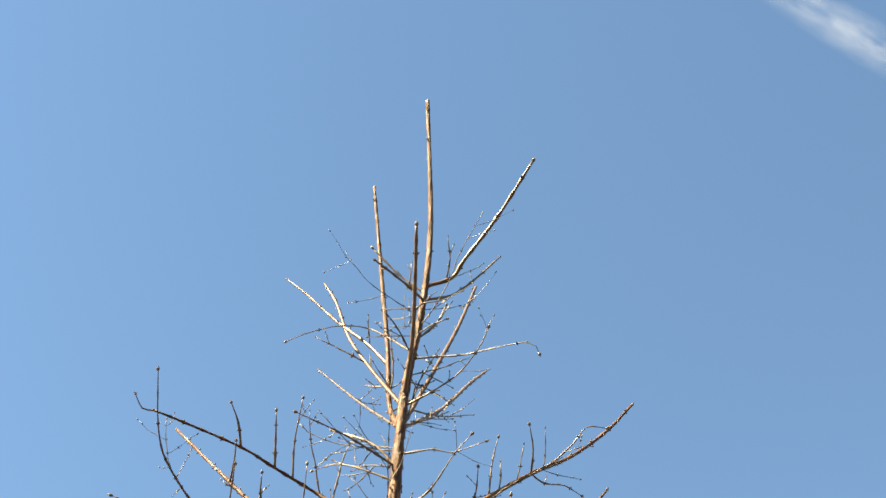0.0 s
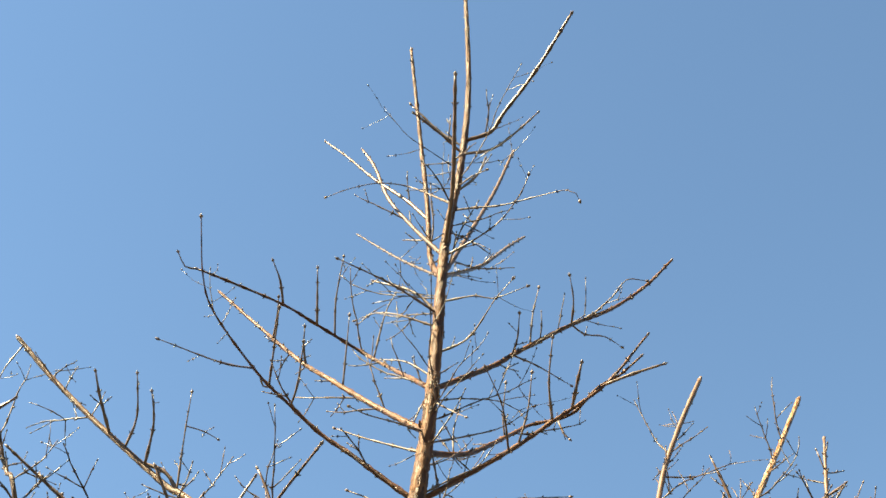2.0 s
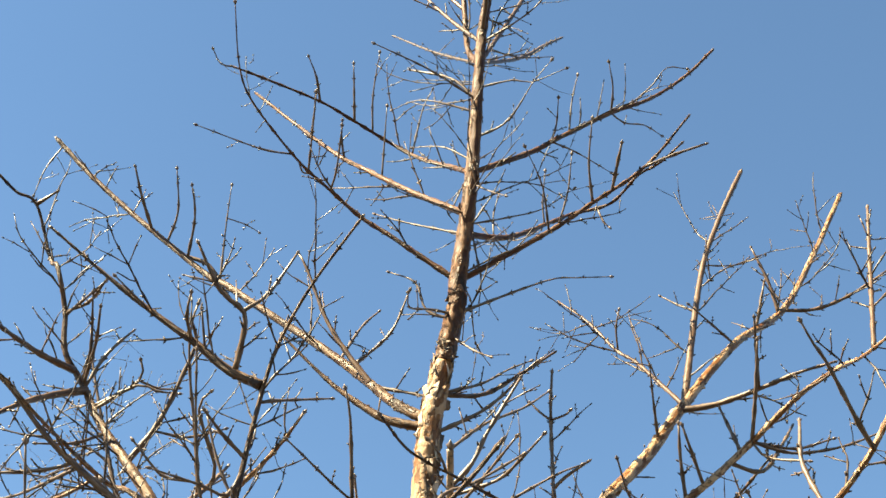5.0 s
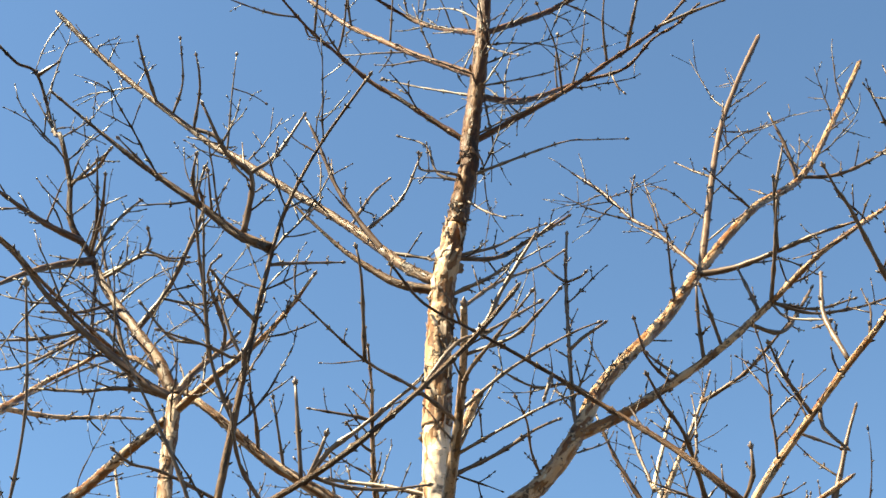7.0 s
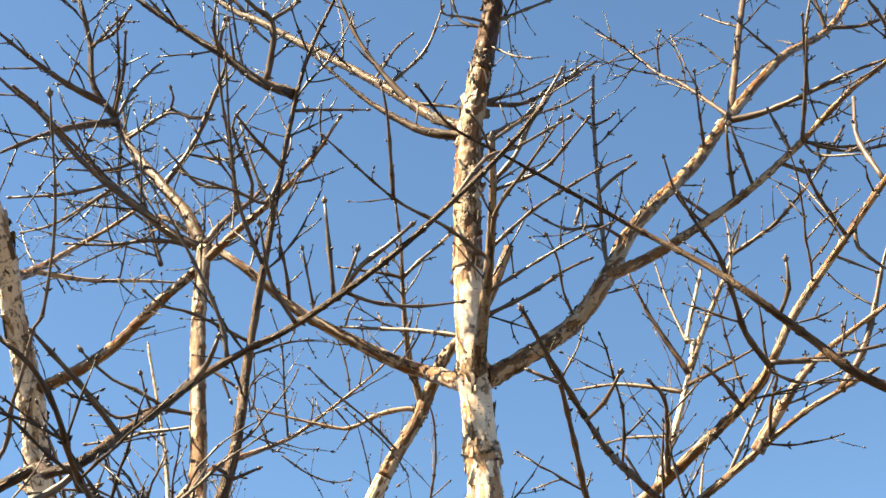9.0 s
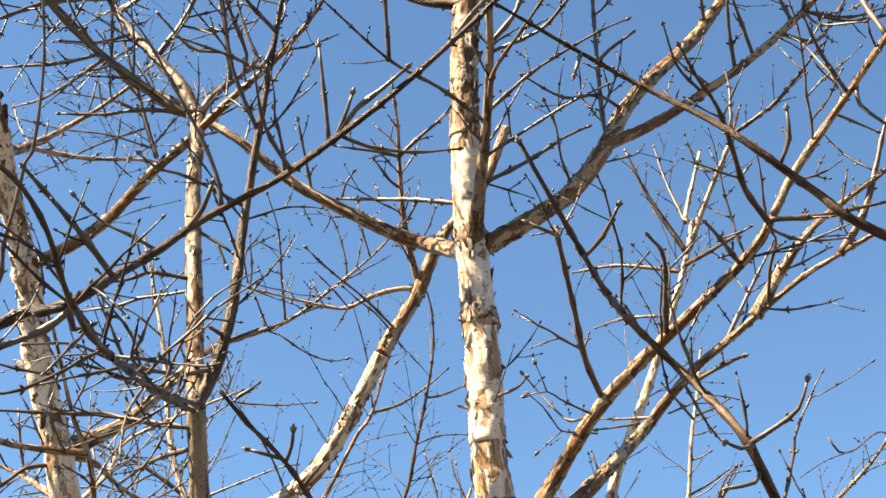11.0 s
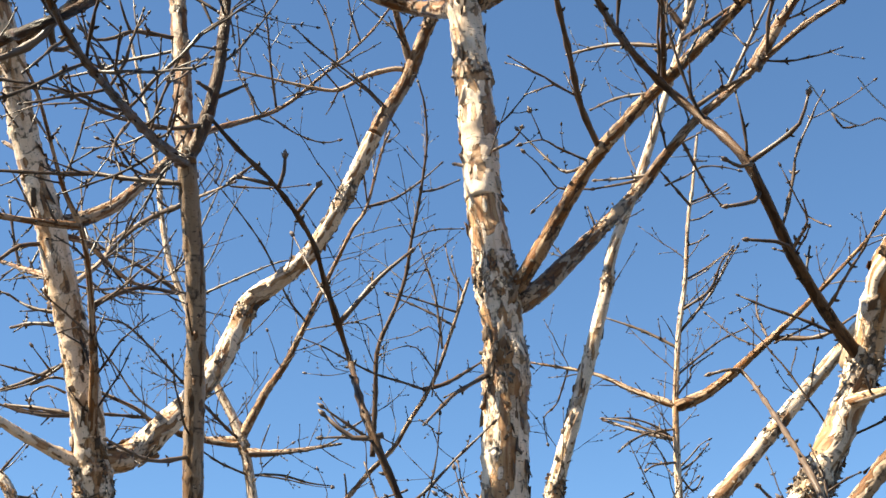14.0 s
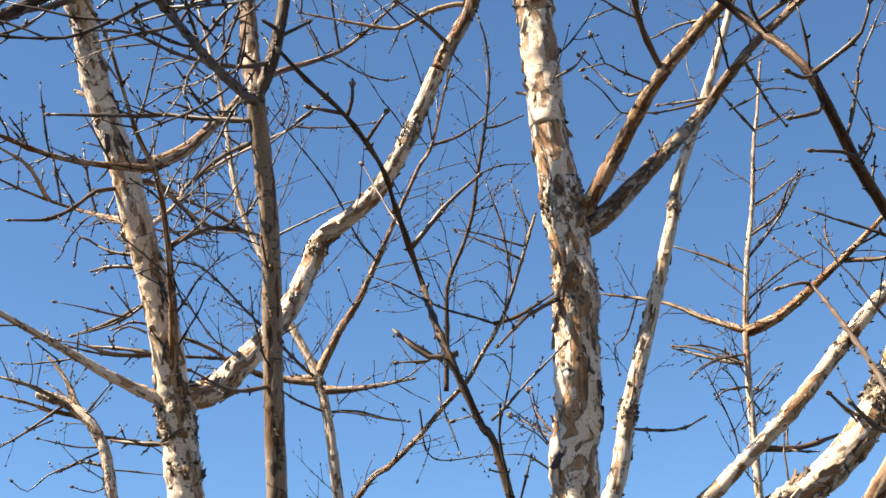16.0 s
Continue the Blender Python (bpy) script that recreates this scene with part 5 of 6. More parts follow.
limb(root, "branch", 0.0034, 0.0030, (-0.795, 2.958, 2.896), (-0.858, 2.978, 2.900), (-0.922, 2.998, 2.907), (-0.956, 3.013, 2.904), (-1.051, 3.041, 2.909), peel=0)
limb(root, "branch", 0.0041, 0.0035, (-0.812, 2.966, 3.048), (-0.766, 2.970, 3.017), (-0.728, 2.972, 2.988), peel=0)
limb(root, "branch", 0.0035, 0.0029, (-0.762, 2.971, 3.015), (-0.739, 2.978, 2.962), peel=0)
limb(root, "branch", 0.0049, 0.0043, (-0.709, 2.920, 2.763), (-0.729, 2.887, 2.766), peel=0)
limb(root, "branch", 0.0043, 0.0033, (-0.711, 2.921, 2.753), (-0.658, 2.922, 2.776), peel=0)
limb(root, "branch", 0.0048, 0.0034, (-0.761, 2.953, 2.551), (-0.836, 3.011, 2.564), (-0.892, 3.061, 2.566), (-0.950, 3.118, 2.561), peel=0)
limb(root, "branch", 0.0058, 0.0036, (-1.110, 3.120, 3.796), (-0.997, 3.104, 3.865), (-0.992, 3.072, 3.903), peel=0)
limb(root, "branch", 0.0036, 0.0029, (-0.997, 3.104, 3.865), (-0.948, 3.129, 3.856), (-0.904, 3.137, 3.863), peel=0)
limb(root, "branch", 0.0047, 0.0024, (-0.667, 2.872, 3.215), (-0.699, 2.825, 3.287), (-0.716, 2.786, 3.347), (-0.723, 2.728, 3.436), (-0.724, 2.681, 3.505), (-0.722, 2.626, 3.582), peel=0)
limb(root, "branch", 0.0049, 0.0036, (-0.631, 2.824, 3.435), (-0.675, 2.760, 3.459), (-0.704, 2.703, 3.478), peel=0)
limb(root, "branch", 0.0036, 0.0025, (-0.650, 2.839, 3.344), (-0.676, 2.829, 3.391), (-0.702, 2.814, 3.458), (-0.725, 2.795, 3.538), peel=0)
limb(root, "branch", 0.0036, 0.0030, (-0.732, 2.767, 3.344), (-0.793, 2.763, 3.358), (-0.856, 2.730, 3.422), peel=0)
limb(root, "branch", 0.0034, 0.0027, (-0.917, 3.040, 3.665), (-0.843, 3.066, 3.662), (-0.791, 3.070, 3.675), (-0.751, 3.071, 3.688), peel=0)
limb(root, "branch", 0.0051, 0.0038, (-1.147, 3.134, 3.868), (-1.113, 3.129, 3.958), (-1.081, 3.134, 4.017), (-1.054, 3.141, 4.057), peel=0)
limb(root, "branch", 0.0046, 0.0033, (-1.051, 2.924, 3.497), (-1.105, 2.927, 3.485), (-1.168, 2.925, 3.477), (-1.267, 2.914, 3.469), peel=0)
limb(root, "branch", 0.0049, 0.0027, (-1.049, 3.090, 3.695), (-1.100, 3.055, 3.645), (-1.135, 3.024, 3.620), (-1.173, 2.984, 3.595), peel=0)
limb(root, "branch", 0.0046, 0.0028, (-1.039, 2.928, 3.488), (-1.228, 3.084, 3.518), (-1.339, 3.151, 3.545), peel=0)
limb(root, "branch", 0.0057, 0.0033, (-0.832, 2.985, 3.349), (-0.911, 2.978, 3.368), (-0.976, 2.977, 3.374), (-1.041, 2.981, 3.371), (-1.143, 2.976, 3.377), peel=0)
limb(root, "branch", 0.0041, 0.0028, (-0.688, 2.911, 3.054), (-0.782, 2.811, 3.067), (-0.832, 2.765, 3.060), (-0.858, 2.726, 3.069), peel=0)
limb(root, "branch", 0.0054, 0.0027, (-0.780, 3.031, 3.478), (-0.792, 2.959, 3.611), (-0.804, 2.912, 3.691), (-0.810, 2.863, 3.771), (-0.804, 2.828, 3.829), (-0.792, 2.808, 3.864), peel=0)
limb(root, "branch", 0.0048, 0.0034, (-0.762, 3.056, 3.520), (-0.748, 3.021, 3.549), (-0.779, 2.919, 3.638), (-0.752, 2.893, 3.668), peel=0)

# the tree that reaches overhead
root = tree((-1.350, 1.925, 0), "bare tree with a thick gnarled grey limb reaching overhead")
limb(root, "limb", 0.0380, 0.0040, (-1.350, 1.928, -0.030), (-1.350, 1.865, 1.121), (-1.220, 1.790, 1.817), (-0.888, 2.280, 2.441), (-0.792, 2.251, 2.455), (-0.741, 2.234, 2.460), (-0.709, 2.298, 2.537), (-0.671, 2.354, 2.610), (-0.632, 2.401, 2.685), (-0.567, 2.423, 2.744), (-0.493, 2.382, 2.753), (-0.378, 2.292, 2.767), (-0.288, 2.269, 2.829), (-0.191, 2.270, 2.932), (-0.126, 2.265, 3.003), (-0.063, 2.250, 3.080), twigs=0.25, bark=SHADED_BARK)
limb(root, "branch", 0.0044, 0.0035, (-0.396, 2.304, 2.762), (-0.360, 2.282, 2.801), (-0.324, 2.271, 2.823), (-0.281, 2.255, 2.851), twigs=0.25, peel=0, bark=GREY_BARK)
limb(root, "branch", 0.0035, 0.0023, (-0.387, 2.298, 2.764), (-0.348, 2.332, 2.764), (-0.283, 2.378, 2.781), (-0.218, 2.412, 2.807), twigs=0.25, peel=0, bark=GREY_BARK)
limb(root, "branch", 0.0041, 0.0022, (-0.476, 2.369, 2.754), (-0.507, 2.307, 2.796), (-0.513, 2.233, 2.852), twigs=0.25, peel=0, bark=GREY_BARK)
limb(root, "branch", 0.0040, 0.0031, (-0.406, 2.311, 2.760), (-0.420, 2.264, 2.912), twigs=0.25, peel=0, bark=GREY_BARK)
limb(root, "branch", 0.0051, 0.0033, (-0.712, 2.292, 2.531), (-0.744, 2.214, 2.566), (-0.785, 2.103, 2.596), twigs=0.25, peel=0, bark=GREY_BARK)
limb(root, "branch", 0.0036, 0.0024, (-0.221, 2.270, 2.899), (-0.163, 2.276, 2.991), (-0.113, 2.294, 3.025), (-0.027, 2.314, 3.095), twigs=0.25, peel=0, bark=GREY_BARK)
limb(root, "limb", 0.0066, 0.0040, (-0.747, 2.232, 2.455), (-0.746, 2.260, 2.429), (-0.727, 2.271, 2.440), twigs=0.25, peel=0, bark=GREY_BARK)
limb(root, "branch", 0.0055, 0.0040, (-0.640, 2.395, 2.673), (-0.612, 2.371, 2.696), (-0.594, 2.345, 2.720), twigs=0.25, peel=0, bark=GREY_BARK)
limb(root, "branch", 0.0042, 0.0019, (-0.596, 2.420, 2.724), (-0.607, 2.404, 2.782), (-0.632, 2.379, 2.842), (-0.664, 2.352, 2.901), (-0.711, 2.310, 2.984), (-0.747, 2.282, 3.031), twigs=0.25, peel=0, bark=GREY_BARK)
limb(root, "branch", 0.0035, 0.0031, (-0.396, 2.304, 2.762), (-0.376, 2.284, 2.798), (-0.366, 2.271, 2.820), twigs=0.25, peel=0, bark=GREY_BARK)
limb(root, "limb", 0.0090, 0.0020, (-1.300, 1.840, 1.571), (-1.120, 2.009, 1.995), (-0.869, 2.188, 2.404), (-0.814, 2.142, 2.516), (-0.782, 2.094, 2.602), (-0.764, 2.072, 2.604), (-0.745, 2.021, 2.690), (-0.738, 1.977, 2.753), (-0.734, 1.898, 2.848), twigs=0.25, peel=0, bark=GREY_BARK)
limb(root, "branch", 0.0031, 0.0022, (-0.671, 2.354, 2.610), (-0.712, 2.338, 2.632), (-0.747, 2.327, 2.646), (-0.781, 2.310, 2.672), (-0.793, 2.302, 2.684), twigs=0.55, bark=GREY_BARK)
limb(root, "limb", 0.0061, 0.0040, (-0.741, 2.234, 2.460), (-0.748, 2.236, 2.446), (-0.763, 2.235, 2.428), (-0.789, 2.228, 2.406), (-0.828, 2.213, 2.382), (-0.852, 2.200, 2.370), twigs=0.25, peel=0, bark=GREY_BARK)

# the leaning tree
root = tree((-0.500, 3.016, 0), "leaning bare tree with shaggy pale bark and arching side branch")
limb(root, "limb", 0.0140, 0.0029, (0.850, 2.786, 2.645), (0.472, 2.620, 2.728), (0.364, 2.599, 2.813), (0.268, 2.570, 2.891), (0.202, 2.585, 2.965), (0.094, 2.601, 3.059), (-0.037, 2.552, 3.127), (-0.134, 2.466, 3.139), (-0.227, 2.378, 3.146), (-0.276, 2.292, 3.166), twigs=0.4, peel=0, bark=SHADED_BARK)
limb(root, "branch", 0.0030, 0.0020, (-0.167, 2.437, 3.141), (-0.178, 2.392, 3.153), (-0.195, 2.357, 3.157), twigs=0.4, peel=0)
limb(root, "branch", 0.0041, 0.0036, (-0.006, 2.568, 3.114), (-0.020, 2.575, 3.072), twigs=0.4, peel=0)
limb(root, "trunk", 0.0320, 0.0215, (-0.500, 3.020, -0.030), (-0.360, 2.975, 1.106), (-0.060, 2.910, 1.632), (0.185, 2.880, 1.828), (0.269, 2.876, 1.922), (0.307, 2.862, 1.987), (0.336, 2.862, 2.036), (0.377, 2.837, 2.117), (0.403, 2.786, 2.204), (0.437, 2.739, 2.271), (0.620, 2.761, 2.440), (0.850, 2.786, 2.645), (1.000, 2.787, 3.048), twigs=0.4, peel=0.45, bark=SHAGGY, knots=(2.109, 1.929, 1.948,))
limb(root, "limb", 0.0111, 0.0039, (0.371, 2.831, 2.124), (0.330, 2.786, 2.168), (0.293, 2.736, 2.213), (0.257, 2.677, 2.261), (0.225, 2.614, 2.309), (0.202, 2.586, 2.355), (0.175, 2.610, 2.416), (0.138, 2.652, 2.490), (0.091, 2.649, 2.547), (0.043, 2.560, 2.555), (0.001, 2.414, 2.530), (-0.039, 2.269, 2.528), (-0.075, 2.181, 2.557), (-0.109, 2.134, 2.609), twigs=0.4, peel=0, bark=SHADED_BARK)
limb(root, "branch", 0.0047, 0.0025, (0.205, 2.569, 2.346), (0.242, 2.547, 2.361), (0.274, 2.522, 2.377), (0.287, 2.493, 2.407), twigs=0.4, peel=0)
limb(root, "branch", 0.0045, 0.0031, (0.138, 2.653, 2.492), (0.183, 2.608, 2.498), (0.211, 2.583, 2.498), twigs=0.4, peel=0)
limb(root, "branch", 0.0032, 0.0027, (-0.030, 2.291, 2.519), (-0.003, 2.246, 2.524), (0.018, 2.192, 2.536), twigs=0.4, peel=0)
limb(root, "branch", 0.0034, 0.0034, (0.218, 2.605, 2.316), (0.206, 2.595, 2.293), (0.165, 2.575, 2.278), twigs=0.4, peel=0)
limb(root, "branch", 0.0038, 0.0029, (0.207, 2.568, 2.342), (0.187, 2.560, 2.334), (0.167, 2.542, 2.336), twigs=0.4, peel=0)
limb(root, "branch", 0.0036, 0.0030, (0.287, 2.730, 2.220), (0.257, 2.667, 2.251), (0.194, 2.622, 2.244), twigs=0.4, peel=0)
limb(root, "limb", 0.0121, 0.0049, (0.337, 2.855, 2.059), (0.359, 2.823, 2.057), (0.435, 2.729, 2.048), twigs=0.4, bark=BARK)
limb(root, "trunk", 0.0169, 0.0130, (-0.100, 2.891, -0.030), (-0.040, 2.826, 1.088), (0.130, 2.721, 1.619), (0.210, 2.672, 1.733), (0.267, 2.642, 1.814), (0.330, 2.608, 1.885), (0.388, 2.574, 1.943), twigs=0.4, peel=0.55, knots=(1.814,))
limb(root, "branch", 0.0049, 0.0036, (0.262, 2.644, 1.808), (0.221, 2.632, 1.819), (0.191, 2.613, 1.848), twigs=0.4)
limb(root, "branch", 0.0045, 0.0035, (0.262, 2.644, 1.808), (0.246, 2.719, 1.927), (0.219, 2.994, 2.159), (0.194, 2.990, 2.178), (0.156, 2.995, 2.174), twigs=0.4)
limb(root, "branch", 0.0046, 0.0026, (0.241, 2.878, 1.904), (0.213, 2.822, 1.899), (0.182, 2.759, 1.909), twigs=0.4)
limb(root, "branch", 0.0039, 0.0034, (0.313, 2.583, 2.853), (0.331, 2.554, 2.888), (0.329, 2.525, 2.925), twigs=0.55)

# the bent stem
root = tree((-0.120, 2.868, 0), "thin dark arching sapling with stout paired buds")
limb(root, "trunk", 0.0110, 0.0037, (-0.120, 2.871, -0.030), (-0.200, 2.780, 1.133), (-0.292, 2.666, 1.768), (-0.329, 2.630, 1.878), (-0.377, 2.613, 2.004), (-0.423, 2.752, 2.145), (-0.441, 2.641, 2.224), (-0.450, 2.572, 2.268), (-0.483, 2.482, 2.310), (-0.534, 2.440, 2.357), (-0.565, 2.411, 2.390), twigs=0.4, peel=0, bark=SHADED_BARK)
limb(root, "branch", 0.0049, 0.0031, (-0.432, 2.710, 2.191), (-0.369, 2.708, 2.262), (-0.320, 2.710, 2.304), twigs=0.4, peel=0)
limb(root, "branch", 0.0049, 0.0033, (-0.350, 2.608, 1.971), (-0.394, 2.610, 1.970), (-0.434, 2.603, 2.004), twigs=0.4, peel=0)
limb(root, "branch", 0.0033, 0.0029, (-0.483, 2.482, 2.310), (-0.473, 2.472, 2.332), (-0.470, 2.463, 2.350), twigs=0.4, peel=0)
limb(root, "branch", 0.0034, 0.0025, (-0.464, 2.525, 2.289), (-0.426, 2.486, 2.312), twigs=0.4, peel=0)
limb(root, "branch", 0.0033, 0.0029, (-0.487, 2.476, 2.314), (-0.537, 2.477, 2.331), twigs=0.4, peel=0)
limb(root, "branch", 0.0026, 0.0014, (-0.434, 2.685, 2.203), (-0.465, 2.715, 2.258), (-0.519, 2.758, 2.372), twigs=0.4, peel=0)
limb(root, "branch", 0.0034, 0.0020, (-0.430, 2.985, 2.092), (-0.452, 2.976, 2.107), (-0.475, 2.967, 2.122), (-0.502, 2.955, 2.141), twigs=0.4, peel=0)
limb(root, "branch", 0.0030, 0.0020, (-0.458, 2.980, 2.093), (-0.477, 2.977, 2.094), (-0.506, 2.972, 2.093), twigs=0.4, peel=0)
limb(root, "branch", 0.0030, 0.0020, (-0.361, 3.075, 2.006), (-0.334, 3.071, 2.028), (-0.291, 3.063, 2.069), (-0.253, 3.055, 2.100), (-0.222, 3.048, 2.126), twigs=0.3, peel=0)
limb(root, "branch", 0.0025, 0.0015, (-0.374, 3.069, 2.023), (-0.390, 3.069, 2.017), (-0.425, 3.066, 2.009), twigs=0.4, peel=0)

# slanting tree behind
root = tree((-0.450, 4.237, 0), "slanting bare tree with cream bark in ragged sheets")
limb(root, "trunk", 0.0440, 0.0045, (-0.450, 4.241, -0.030), (-0.400, 4.202, 1.207), (-0.270, 4.117, 1.901), (-0.175, 4.083, 2.147), (-0.135, 4.063, 2.305), (-0.086, 4.041, 2.447), (-0.047, 4.035, 2.567), (0.022, 4.008, 2.784), (0.052, 3.994, 2.902), (0.150, 3.966, 3.128), (0.267, 3.927, 3.443), (0.303, 3.909, 3.592), (0.286, 3.908, 3.600), (0.345, 3.883, 3.806), twigs=1.2, fine=0.65, knots=(2.291, 2.808,))
limb(root, "limb", 0.0111, 0.0040, (0.287, 3.919, 3.510), (0.346, 3.909, 3.652), (0.426, 3.885, 3.821), (0.471, 3.862, 3.940), twigs=1.2, fine=0.65)
limb(root, "limb", 0.0095, 0.0040, (0.283, 3.921, 3.495), (0.190, 3.890, 3.669), (0.137, 3.861, 3.805), twigs=1.2, fine=0.65)
limb(root, "limb", 0.0071, 0.0041, (0.267, 3.927, 3.443), (0.101, 4.012, 3.524), (-0.026, 4.104, 3.564), twigs=1.2, fine=0.65)
limb(root, "limb", 0.0071, 0.0037, (0.273, 3.925, 3.462), (0.334, 3.824, 3.442), (0.426, 3.694, 3.429), twigs=1.2, fine=0.65)
limb(root, "branch", 0.0056, 0.0034, (0.286, 3.910, 3.587), (0.247, 3.949, 3.759), (0.226, 3.964, 3.887), twigs=1.2, fine=0.65)
limb(root, "branch", 0.0047, 0.0033, (0.223, 3.943, 3.319), (0.105, 4.041, 3.370), (0.028, 4.137, 3.397), twigs=1.2, fine=0.65)
limb(root, "branch", 0.0042, 0.0029, (-0.179, 4.073, 2.261), (-0.027, 4.124, 2.258), (0.047, 4.165, 2.296), twigs=0.55, fine=0.65)
limb(root, "limb", 0.0066, 0.0040, (0.440, 3.879, 3.855), (0.514, 3.820, 3.874), (0.573, 3.763, 3.894), (0.671, 3.628, 3.952), twigs=0.55, fine=0.65)
limb(root, "branch", 0.0029, 0.0018, (0.184, 3.858, 2.992), (0.242, 3.843, 3.009), (0.278, 3.831, 3.024), (0.325, 3.828, 3.018), (0.364, 3.830, 3.006), twigs=0.3, fine=0.6)

# slim tree behind
root = tree((0.170, 4.902, 0), "slim pale bare tree with one rusty side limb")
limb(root, "trunk", 0.0264, 0.0040, (0.170, 4.906, -0.030), (0.190, 4.843, 1.487), (0.207, 4.718, 2.505), (0.240, 4.672, 2.873), (0.281, 4.647, 3.080), (0.305, 4.625, 3.256), (0.331, 4.611, 3.376), (0.360, 4.590, 3.542), twigs=1.2, bark=SHAGGY, fine=0.65)
limb(root, "limb", 0.0186, 0.0040, (0.223, 4.694, 2.699), (0.304, 4.659, 2.719), (0.387, 4.613, 2.763), (0.457, 4.555, 2.806), (0.535, 4.502, 2.856), (0.663, 4.397, 2.948), (0.754, 4.312, 3.017), (0.822, 4.222, 3.089), twigs=1.2, bark=TAN_BARK, fine=0.65)
limb(root, "limb", 0.0119, 0.0040, (0.223, 4.694, 2.699), (0.099, 4.740, 2.773), (-0.015, 4.776, 2.847), (-0.204, 4.835, 2.918), twigs=1.2, fine=0.65)
limb(root, "limb", 0.0049, 0.0032, (0.240, 4.672, 2.873), (0.147, 4.701, 2.945), (0.032, 4.735, 3.013), twigs=1.2, fine=0.65)
limb(root, "limb", 0.0050, 0.0032, (0.247, 4.667, 2.917), (0.358, 4.661, 3.043), (0.430, 4.652, 3.166), twigs=1.2, fine=0.65)
limb(root, "limb", 0.0076, 0.0044, (0.215, 4.706, 2.600), (0.123, 4.784, 2.653), (0.010, 4.883, 2.731), twigs=1.2, fine=0.65)
limb(root, "limb", 0.0083, 0.0040, (0.507, 4.532, 2.830), (0.620, 4.472, 2.804), (0.704, 4.390, 2.825), twigs=1.2, fine=0.65)
limb(root, "branch", 0.0042, 0.0025, (0.491, 4.543, 2.820), (0.479, 4.633, 2.950), (0.492, 4.679, 3.023), twigs=1.2, fine=0.65)
limb(root, "branch", 0.0037, 0.0026, (0.232, 4.682, 2.792), (0.366, 4.750, 2.913), (0.462, 4.805, 2.975), twigs=1.2, fine=0.65)
limb(root, "branch", 0.0030, 0.0019, (0.473, 4.555, 2.810), (0.400, 4.593, 2.867), (0.330, 4.623, 2.956), twigs=1.2, fine=0.65)
limb(root, "branch", 0.0042, 0.0031, (0.215, 4.706, 2.600), (0.069, 4.760, 2.683), (0.006, 4.786, 2.705), twigs=0.55, fine=0.65)
limb(root, "branch", 0.0037, 0.0024, (0.218, 4.702, 2.633), (0.128, 4.666, 2.612), (0.076, 4.639, 2.584), (0.055, 4.627, 2.565), twigs=0.55, fine=0.65)
limb(root, "branch", 0.0037, 0.0030, (0.210, 4.714, 2.536), (0.143, 4.660, 2.515), (0.116, 4.627, 2.493), twigs=0.55, fine=0.65)
limb(root, "branch", 0.0037, 0.0025, (0.207, 4.718, 2.505), (0.265, 4.757, 2.553), (0.305, 4.785, 2.603), twigs=0.55, fine=0.65)
limb(root, "branch", 0.0037, 0.0024, (0.207, 4.718, 2.505), (0.245, 4.729, 2.452), (0.272, 4.719, 2.481), twigs=0.55, fine=0.65)
limb(root, "branch", 0.0037, 0.0025, (0.226, 4.690, 2.731), (0.272, 4.706, 2.792), (0.275, 4.712, 2.821), (0.341, 4.735, 2.871), twigs=0.55, fine=0.65)
limb(root, "branch", 0.0032, 0.0019, (-0.088, 4.799, 2.877), (-0.132, 4.879, 2.793), (-0.174, 4.913, 2.762), (-0.169, 4.967, 2.695), twigs=0.55, fine=0.65)
limb(root, "limb", 0.0051, 0.0032, (0.318, 4.618, 3.317), (0.223, 4.481, 3.377), twigs=0.55, fine=0.65)
limb(root, "branch", 0.0039, 0.0026, (0.320, 4.617, 3.326), (0.393, 4.653, 3.371), (0.438, 4.674, 3.407), twigs=0.55, fine=0.65)
limb(root, "branch", 0.0032, 0.0026, (0.307, 4.624, 3.268), (0.344, 4.619, 3.270), (0.374, 4.609, 3.283), twigs=0.55, fine=0.65)
limb(root, "branch", 0.0032, 0.0025, (0.296, 4.634, 3.189), (0.330, 4.627, 3.195), (0.355, 4.619, 3.207), twigs=0.55, fine=0.65)
limb(root, "branch", 0.0038, 0.0026, (0.281, 4.647, 3.080), (0.344, 4.669, 3.122), (0.413, 4.698, 3.179), twigs=0.55, fine=0.65)
limb(root, "limb", 0.0050, 0.0029, (0.262, 4.658, 2.988), (0.344, 4.594, 3.019), (0.380, 4.521, 3.075), (0.410, 4.482, 3.099), twigs=0.55, fine=0.65)
limb(root, "branch", 0.0038, 0.0025, (0.205, 4.866, 2.665), (0.155, 4.858, 2.700), (0.089, 4.853, 2.723), (0.012, 4.854, 2.728), twigs=0.8, fine=0.65)
limb(root, "branch", 0.0032, 0.0019, (0.202, 4.866, 2.665), (0.170, 4.863, 2.682), (0.108, 4.871, 2.666), (0.053, 4.884, 2.634), twigs=0.8, fine=0.65)
limb(root, "branch", 0.0032, 0.0019, (0.190, 4.893, 2.584), (0.172, 4.882, 2.622), (0.152, 4.876, 2.646), twigs=0.8, fine=0.65)
limb(root, "branch", 0.0032, 0.0019, (0.193, 4.893, 2.584), (0.134, 4.894, 2.590), (0.124, 4.900, 2.574), twigs=0.8, fine=0.65)
limb(root, "branch", 0.0032, 0.0019, (0.198, 4.902, 2.551), (0.253, 4.885, 2.594), (0.291, 4.870, 2.631), (0.318, 4.863, 2.644), twigs=0.6, fine=0.65)
